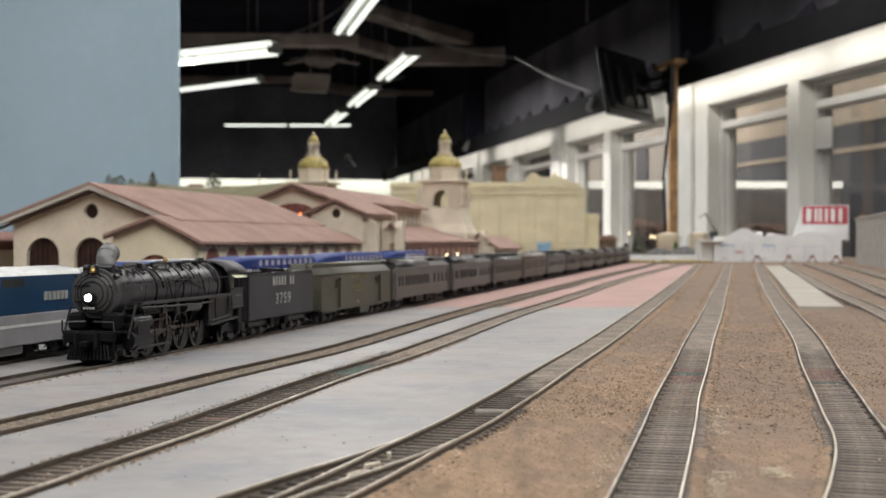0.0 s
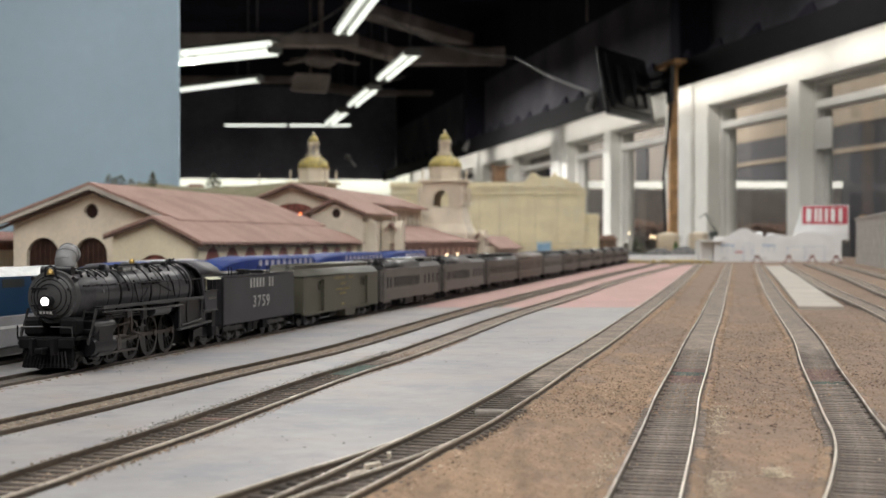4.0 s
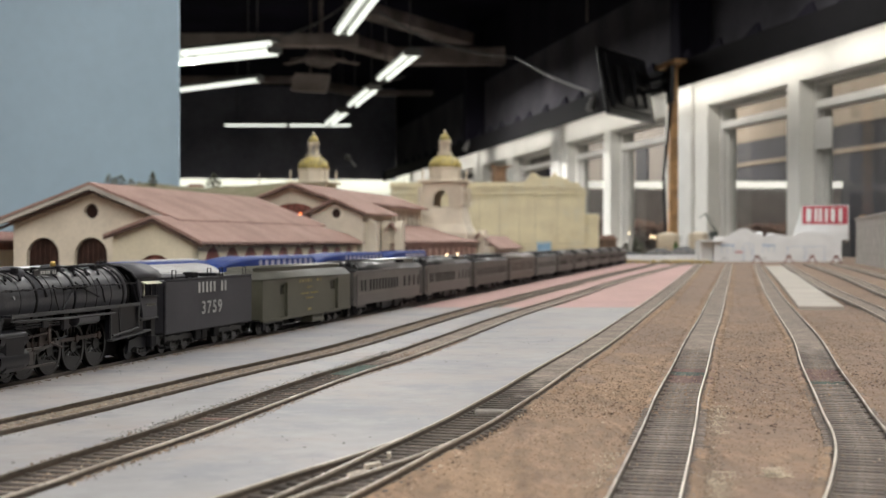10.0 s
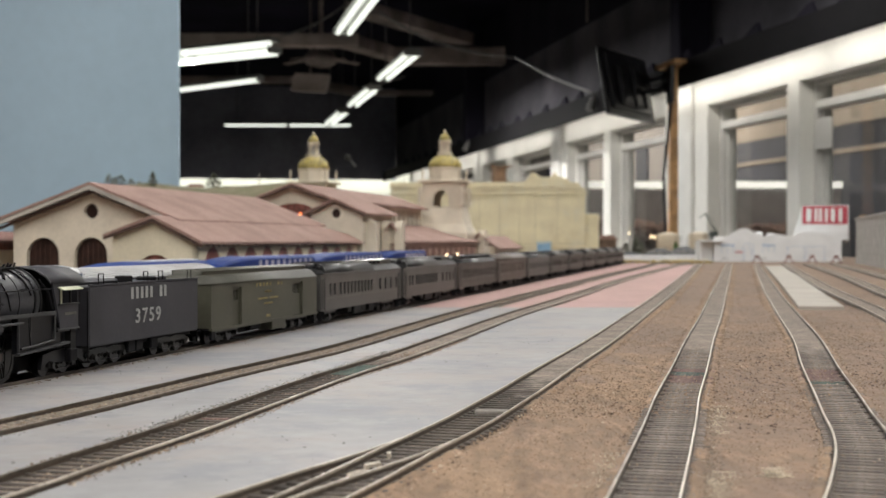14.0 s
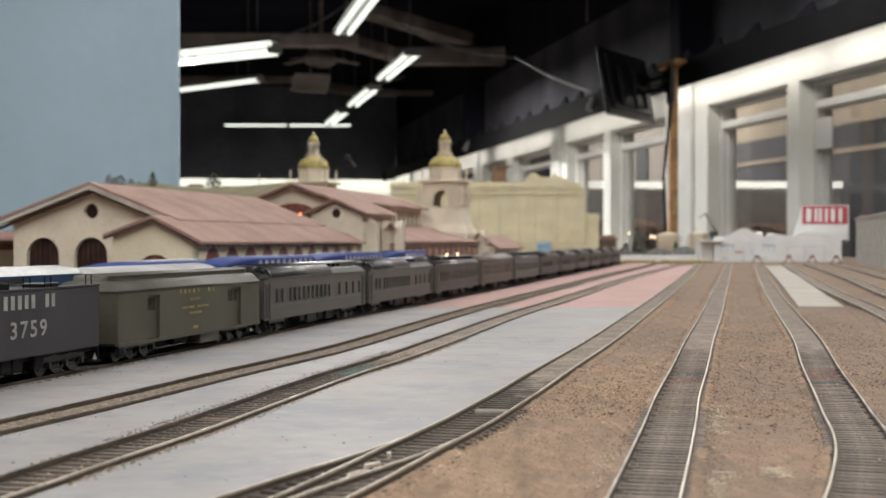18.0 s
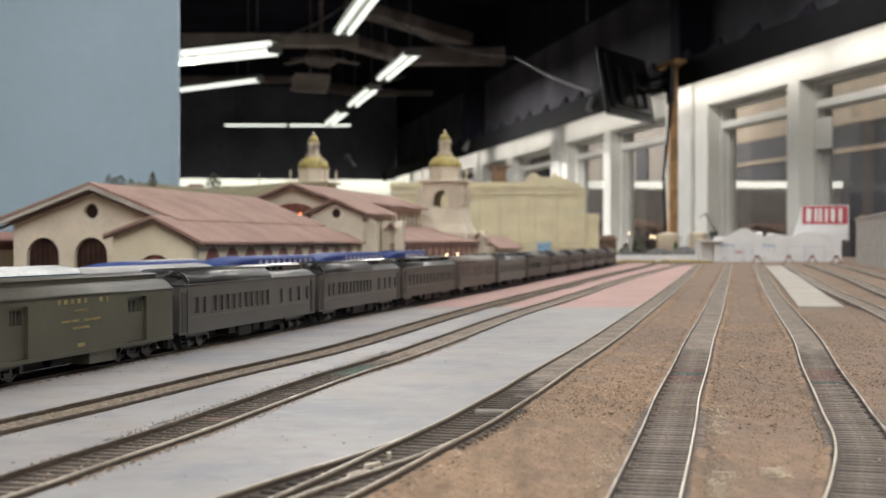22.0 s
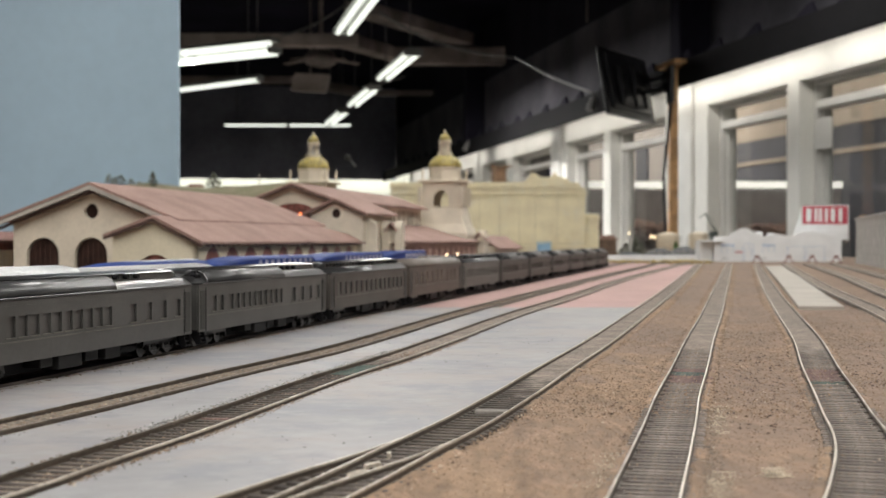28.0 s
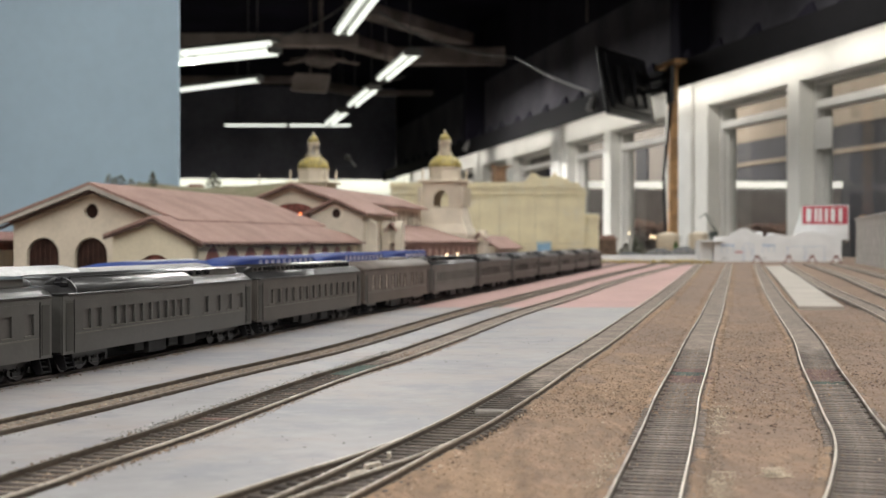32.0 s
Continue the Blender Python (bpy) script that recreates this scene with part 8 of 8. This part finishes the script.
    pl = part("pilot", box(BM(), (0.0595, -0.0120, 0.0018), (0.0610, 0.0120, 0.0035), 0.0003), M_FRONT, c, "black slatted pilot")
    for k in range(13):
        yk = -0.0114 + k * 0.0019
        part("slat", tube(BM(), [(0.0610, yk * 0.85, 0.0098), (0.0650 - abs(yk) * 0.22, yk, 0.0022)], 0.00045, 5), M_RUNGEAR, pl)
    # black board added behind the slats, imitating the shade in their gaps
    part("pilot_back", box(BM(), (0.0566, -0.0125, 0.0020), (0.0587, 0.0125, 0.0150), 0.0004), M_FRONT, c)
    part("front_coupler", box(BM(), (0.0615, -0.0022, 0.0085), (0.0690, 0.0022, 0.0118), 0.0007), M_FRONT, c)
    # cab: its front slants forward towards the roof
    x0, x1, xs = -0.1235, -0.0975, -0.1045
    o = [(0.0165, 0.0225), (0.0165, 0.0430), (0.0140, 0.0462), (0.0085, 0.0492), (0, 0.0502), (-0.0085, 0.0492), (-0.0140, 0.0462), (-0.0165, 0.0430), (-0.0165, 0.0225)]
    part("cab_roof", prism(BM(), [(0.0176, 0.0428), (0.0148, 0.0464), (0.0090, 0.0496), (0, 0.0507), (-0.0090, 0.0496), (-0.0148, 0.0464), (-0.0176, 0.0428), (-0.0165, 0.0428), (-0.0140, 0.0458), (-0.0085, 0.0488), (0, 0.0499), (0.0085, 0.0488), (0.0140, 0.0458), (0.0165, 0.0428)], "x", x0 - 0.0065, x1 + 0.001), M_TENDER, c, smooth=True)
    part("cab_front", prism(BM(), o, "x", xs - 0.001, xs), M_RUNGEAR, c)
    part("roof_rim", tube(BM(), [(x1 + 0.0011, yy, zz) for yy, zz in o[1:-1]], 0.0006, 6), M_ENGINE, c)
    for sg in (-1, 1):
        w = [[(-0.1226, 0.0334), (-0.1226, 0.0403), (-0.1035, 0.0403), (-0.1035, 0.0334)]]
        s = part("cab_side", holed(BM(), [(x0, 0.0215), (x0, 0.0430), (x1, 0.0430), (xs, 0.0245), (xs, 0.0215)], w, "y", sg * 0.0165 - 0.0005, sg * 0.0165 + 0.0005), M_TENDER, c)
        part("window_post", box(BM(), (-0.1165, sg * 0.0165 - 0.0004, 0.0334), (-0.1155, sg * 0.0165 + 0.0004, 0.0403)), M_ENGINE, s)
        part("window_post", box(BM(), (-0.1072, sg * 0.0165 - 0.0004, 0.0334), (-0.1064, sg * 0.0165 + 0.0004, 0.0403)), M_AWNING, s, "pale window edge")
        part("awning", prism(BM(), [(sg * 0.0170, 0.0412), (sg * 0.0200, 0.0400), (sg * 0.0200, 0.0396), (sg * 0.0170, 0.0406)], "x", -0.1230, -0.1025), M_AWNING, s, "pale yellow awning")
        part("window_sill", box(BM(), (-0.1230, sg * 0.0174 - 0.0005, 0.0326), (-0.1025, sg * 0.0174 + 0.0005, 0.0334)), M_ENGINE, s)
        part("side_sill", box(BM(), (x0, sg * 0.0172 - 0.0005, 0.0212), (xs + 0.003, sg * 0.0172 + 0.0005, 0.0219)), M_SMOKEBOX, s)
        bars(c, M_SILL, -0.1205, -0.1085, sg * 0.0170 + (0.0001 if sg > 0 else -0.0004), 0.0280, 0.0292, 6, 0.35)
        part("cab_step", box(BM(), (x0 + 0.001, sg * 0.0150 - 0.002, 0.0060), (x0 + 0.008, sg * 0.0150 + 0.002, 0.0120), 0.0004), M_RUNGEAR, c)
        part("cab_step", box(BM(), (x0 + 0.002, sg * 0.0150 - 0.0015, 0.0120), (x0 + 0.007, sg * 0.0150 + 0.0015, 0.0210)), M_UNDER, c)
        part("grab_iron", tube(BM(), [(x0 - 0.001, sg * 0.0168, 0.0200), (x0 - 0.001, sg * 0.0168, 0.0400)], 0.0004, 5), M_ENGINE, c)
    part("cab_floor", box(BM(), (x0, -0.0160, 0.0203), (xs, 0.0160, 0.0213)), M_ENGINE, c)
    part("backhead", box(BM(), (-0.108, -0.0100, 0.0215), (-0.0928, 0.0100, 0.0420), 0.001), M_RUNGEAR, c)
    # trailing truck
    tt = truck(c, -0.114, 2, 0.0200, "trailing_truck")
    bm = BM()
    for sg in (-1, 1):
        prism(bm, [(-0.022, 0.004), (-0.020, 0.0105), (-0.010, 0.0120), (0.010, 0.0120), (0.020, 0.0105), (0.022, 0.004), (0.014, 0.0075), (0.004, 0.0060), (-0.004, 0.0060), (-0.014, 0.0075)], "y", sg * 0.0130 - 0.0008, sg * 0.0130 + 0.0008)
    part("cast_frame", bm, M_ENGINE, tt)
    truck(c, 0.0370, 2, 0.0260, "lead_truck")
    dm = driver_mesh()
    for k, x in enumerate((0.009, -0.0155, -0.040, -0.0645)):
        d = share("driver_wheelset", dm, c, pose(x, 0, R_DRV))
        DRIVERS.append((d, (x, 0, R_DRV)))
    sr = BM()
    box(sr, (-0.0645, 0.0098, -0.0009), (0.009, 0.0106, 0.0009), 0.0002)
    for x in (0.009, -0.0155, -0.040, -0.0645):
        rod(sr, (x, 0.0096, 0), (x, 0.0112, 0), 0.0018, seg=12)
    RODS.append((part("side_rod", sr, M_STEEL, c, "oily brown side rod", at=pose(0, 0, R_DRV + CRANK)), "side"))
    mr = BM()
    box(mr, (0.0, 0.0116, -0.0008), (0.0315, 0.0124, 0.0008), 0.0002)
    rod(mr, (0, 0.0112, 0), (0, 0.0128, 0), 0.0020, seg=12)
    RODS.append((part("main_rod", mr, M_RODSTEEL, c, "dull steel main rod", at=pose(-0.0155, 0, R_DRV)), "main"))
    ch = BM()
    box(ch, (-0.0025, 0.0125, -0.0034), (0.0025, 0.0150, 0.0030), 0.0004)
    rod(ch, (0.002, 0.0138, 0), (0.014, 0.0138, 0), 0.0006, seg=8)
    RODS.append((part("crosshead", ch, M_RODSTEEL, c, at=pose(0.012, 0, 0.0104)), "cross"))
    return c


# the train, each vehicle at its place along the main track at the start
OFF = -0.067
LOCO_S = 0.80 + OFF
VEHICLES = []           # (thing, place of its origin along the track at the start)
VEHICLES.append((locomotive(), LOCO_S))
VEHICLES.append((tender_car(), 1.0070 + OFF))
VEHICLES.append((baggage_car(), 1.2078 + OFF))
first = coach(OLIVE, M_COACH, M_COACHROOF, cafe)
second = coach(OLIVE, M_COACH, M_COACHROOF, cafe, duct=True)
third = coach("brown grey passenger coach with a clerestory roof", M_BROWNCOACH, M_COACHROOF, chair, duct=False)
brown = coach("taupe grey passenger coach with an arched roof", M_TAUPE, M_TAUPE, parlour, blind=M_PALEBLIND, arch_roof=True)
fifth = coach("worn grey passenger coach with a clerestory roof", M_GREYCOACH, M_COACHROOF, chair, duct=False, blind=M_MIDBLIND)
sixth = coach("dark brown grey passenger coach with a clerestory roof", M_BROWNCOACH, M_COACHROOF, cafe)
line_up = [first, second, third, brown, fifth, sixth] + [copy_thing(sixth, Matrix.Identity(4)) for i in range(5)]
for i, c in enumerate(line_up):
    VEHICLES.append((c, 1.3217 + 0.2745 * (i + 0.5) + OFF))
SHORT = 0.966           # the models are a little shorter than their prototypes
done = set()
for v, s in VEHICLES:
    for ob in v.children_recursive:
        ob.location.x *= SHORT
        if ob.name.split(".")[0] not in ("wheelset", "driver_wheelset") and ob.data and ob.data.name not in done:
            done.add(ob.data.name)
            ob.data.transform(Matrix.Diagonal((SHORT, 1, 1, 1)))
VEHICLES = [(v, s * SHORT) for v, s in VEHICLES]
DRIVERS = [(d, (p[0] * SHORT, p[1], p[2])) for d, p in DRIVERS]
for v, s in VEHICLES:
    v.matrix_basis = along(sn(s, N_TRAIN, RAIL_Z), TRAIN_YAW)

# ---------------------------------------------------------------- standing trains behind
M_PASSBLUE = mat("deep_blue_loco_paint", (0.014, 0.046, 0.105), 0.35, vary=0.08, scale=30, fine=0.04)
M_SILVER = mat("brushed_silver_paint", (0.42, 0.42, 0.42), 0.45, metal=0.2, vary=0.08, scale=40, fine=0.06)
M_WHITEROOF = mat("white_roof_paint", (0.60, 0.60, 0.60), 0.4, vary=0.05, scale=30)
M_BRIGHTBLUE = mat("bright_blue_plastic", (0.016, 0.040, 0.185), 0.5, vary=0.08, scale=30, fine=0.04, spec=0.12)
M_PALEWIN = mat("pale_blue_grey_window", (0.42, 0.43, 0.54), 0.4, vary=0.15, scale=60)
dl = thing("diesel_locomotive", along(sn(0.727, N_SILVER, RAIL_Z), TRAIN_YAW), "blue and silver diesel locomotive with a white roof", "locomotive")
LN = 0.185
M_SKIRT = mat("dull_silver_grey_skirt", (0.26, 0.255, 0.27), 0.5, vary=0.1, scale=40, fine=0.06)
part("skirt", box(BM(), (0, -0.0168, 0.0080), (LN, 0.0168, 0.0243), 0.0006), M_SKIRT, dl, "dull silver lower body")
part("upper_body", prism(BM(), [(0, 0.0243), (0, 0.0440), (0.100, 0.0440), (0.135, 0.0370), (0.165, 0.0350), (LN, 0.0260), (LN, 0.0243)], "y", -0.0166, 0.0166), M_PASSBLUE, dl, "deep blue upper body")
part("stripe", box(BM(), (0, 0.0168, 0.0176), (LN, 0.0171, 0.0190)), M_WHITEROOF, dl)
part("roof", prism(BM(), [(-0.0162, 0.0440)] + [(-p[0], p[1]) for p in arched(0.0160, 0.0442, 0.0486, 10)] + [(0.0162, 0.0440)], "x", 0.001, 0.112), M_WHITEROOF, dl, "white roof", smooth=True)
part("roof_end", ball(BM(), (0.001, 0, 0.0440), 0.0160, 2, (0.55, 1.0, 0.29)), M_WHITEROOF, dl, "rounded white roof end", smooth=True)
part("cab_window", prism(BM(), [(0.066, 0.0385), (0.066, 0.0428), (0.088, 0.0428), (0.088, 0.0385)], "y", 0.0164, 0.0168), M_SHADE, dl)
part("windscreen", prism(BM(), [(0.1035, 0.0425), (0.132, 0.0370), (0.1335, 0.0376), (0.105, 0.0431)], "y", -0.014, 0.014), M_SHADE, dl)
bars(dl, M_LETTER, 0.018, 0.046, 0.0167, 0.0305, 0.0352, 6, 0.22)
part("fuel_tank", box(BM(), (0.06, -0.013, 0.0030), (0.12, 0.013, 0.0080), 0.001), M_SILVER, dl)
for x in (0.032, 0.150):
    truck(dl, x, 2, 0.0300)
sc = thing("silver_coach", along(sn(0.838, N_SILVER, RAIL_Z), TRAIN_YAW), "silver ribbed passenger coach standing at the platform", "coach")
part("body", box(BM(), (-0.104, -0.0168, 0.0085), (0.104, 0.0168, 0.0385), 0.0008), M_SILVER, sc)
part("roof", prism(BM(), [(-p[0], p[1]) for p in arched(0.0168, 0.0385, 0.0462, 12)], "x", -0.104, 0.104), M_SILVER, sc, smooth=True)
for k in range(18):
    a = math.pi * (k + 0.5) / 18
    part("roof_rib", rod(BM(), (-0.103, 0.0168 * math.cos(a), 0.0385 + 0.0077 * math.sin(a)), (0.103, 0.0168 * math.cos(a), 0.0385 + 0.0077 * math.sin(a)), 0.0004, seg=5), M_SILVER, sc)
for k in range(10):
    part("window", box(BM(), (-0.09 + k * 0.019, 0.0164, 0.026), (-0.076 + k * 0.019, 0.0170, 0.033)), M_SHADE, sc)
for x in (-0.075, 0.075):
    truck(sc, x, 2, 0.0290)


def blue_coach(s0, s1, roof_white=False, low=0.0):
    L = s1 - s0 - 0.006
    c = thing("blue_coach", along(sn((s0 + s1) / 2, N_BLUE, RAIL_Z), TRAIN_YAW), "bright blue passenger coach standing at the station", "coach", "blue coaches")
    h = L / 2
    bd, rf, lower, upper = BM(), BM(), [], []
    for x, zt, k in ((-h, 0.0455, 0.94), (-h + 0.008, 0.0488, 1.0), (h - 0.100, 0.0492, 1.0), (h - 0.070, 0.0484, 0.99), (h - 0.040, 0.0460, 0.96), (h - 0.018, 0.0425, 0.9), (h - 0.003, 0.0375, 0.8)):
        w, zt = 0.0165 * k, zt - low
        lower.append([bd.verts.new(p) for p in ((x, -w, 0.0085), (x, -w, zt - 0.0032), (x, w, zt - 0.0032), (x, w, 0.0085))])
        upper.append([rf.verts.new(p) for p in ((x, -w, zt - 0.0032), (x, -w * 0.9, zt - 0.0010), (x, -w * 0.62, zt), (x, w * 0.62, zt), (x, w * 0.9, zt - 0.0010), (x, w, zt - 0.0032))])
    for bm, rings in ((bd, lower), (rf, upper)):
        for p, q in zip(rings, rings[1:]):
            for i in range(len(p)):
                bm.faces.new((p[i], p[(i + 1) % len(p)], q[(i + 1) % len(p)], q[i]))
        bm.faces.new(rings[0])
        bm.faces.new(rings[-1])
    part("body", bd, M_BRIGHTBLUE, c)
    part("roof", rf, M_BRIGHTBLUE, c)
    if roof_white:
        part("roof_panel", box(BM(), (-h + 0.01, -0.008, 0.0486 - low), (h - 0.105, 0.008, 0.0500 - low)), M_WHITEROOF, c, "white roof panel")
    n = 10
    for i in range(n):
        x = -h + 0.022 + i * (L - 0.140) / (n - 1)
        part("window", box(BM(), (x - 0.0042, 0.0162, 0.0395 - low), (x + 0.0042, 0.0168, 0.0450 - low)), M_PALEWIN, c)
    for x in (-h + 0.03, h - 0.03):
        truck(c, x, 2, 0.0290)
    return c


blue_coach(0.937, 1.188, True, 0.0036)
blue_coach(1.195, 1.508, low=0.0016)
blue_coach(1.508, 1.822, low=0.0006)
blue_coach(1.822, 2.085, low=0.0002)


# ---------------------------------------------------------------- what moves
TRAVEL = [(0, 0), (3, 0.034), (6, 0.073), (9, 0.1185), (11, 0.158), (13, 0.204), (15, 0.2615), (17, 0.328), (19, 0.398), (21, 0.472), (23, 0.548), (25, 0.626), (28, 0.755), (30, 0.839), (32, 0.926)]


def travelled(t):
    """How far the train has come by t seconds, before its shortening."""
    for i in range(len(TRAVEL) - 1):
        (t0, d0), (t1, d1) = TRAVEL[i], TRAVEL[i + 1]
        if t <= t1:
            break
    before, after = TRAVEL[max(i - 1, 0)], TRAVEL[min(i + 2, len(TRAVEL) - 1)]
    m0 = (d1 - before[1]) / (t1 - before[0])
    m1 = (after[1] - d0) / (after[0] - t0)
    u, w = (t - t0) / (t1 - t0), t1 - t0
    return (2 * u ** 3 - 3 * u * u + 1) * d0 + (u ** 3 - 2 * u * u + u) * w * m0 + (3 * u * u - 2 * u ** 3) * d1 + (u ** 3 - u * u) * w * m1


def turn_times(radius, step):
    """Times between which a wheel of that radius turns by about step degrees."""
    times, last = [0.0], 0.0
    for k in range(1, 32 * FPS):
        d = travelled(k / FPS)
        if math.degrees((d - last) / radius) >= step:
            times.append(k / FPS)
            last = d
    return times + [32.0]


def motions():
    for v, s in VEHICLES:
        walk(v, [(t, along(sn(s - travelled(t) * SHORT, N_TRAIN, RAIL_Z), TRAIN_YAW)) for t in [i * 0.5 for i in range(65)]])
    times = turn_times(R_CAR, 58)
    turned = [(t, math.degrees(travelled(t) * SHORT / R_CAR)) for t in times]
    for v, s in VEHICLES:
        for tr in v.children:
            for ws in tr.children:
                if ws.name.split(".")[0] == "wheelset":
                    p = ws.matrix_basis.translation.copy()
                    walk(ws, [(t, pose(p.x, p.y, p.z, 0, a, 0)) for t, a in turned])
    times = turn_times(R_DRV, 28)
    turned = [(t, math.degrees(travelled(t) * SHORT / R_DRV) + 60) for t in times]
    for d, p in DRIVERS:
        walk(d, [(t, pose(*p, 0, a, 0)) for t, a in turned])
    side, main, cross = [], [], []
    zc = 0.0104
    for t, a in turned:
        px, pz = CRANK * math.sin(radians(a)), CRANK * math.cos(radians(a))
        side.append((t, pose(px, 0, R_DRV + pz)))
        x, z = -0.0155 * SHORT + px, R_DRV + pz
        tip = x + math.sqrt((0.030 * SHORT) ** 2 - (z - zc) ** 2)
        main.append((t, pose(x, 0, z, 0, math.degrees(math.atan2(z - zc, tip - x)), 0)))
        cross.append((t, pose(tip, 0, zc)))
    for (ob, what) in RODS:
        walk(ob, {"side": side, "main": main, "cross": cross}[what])


motions()
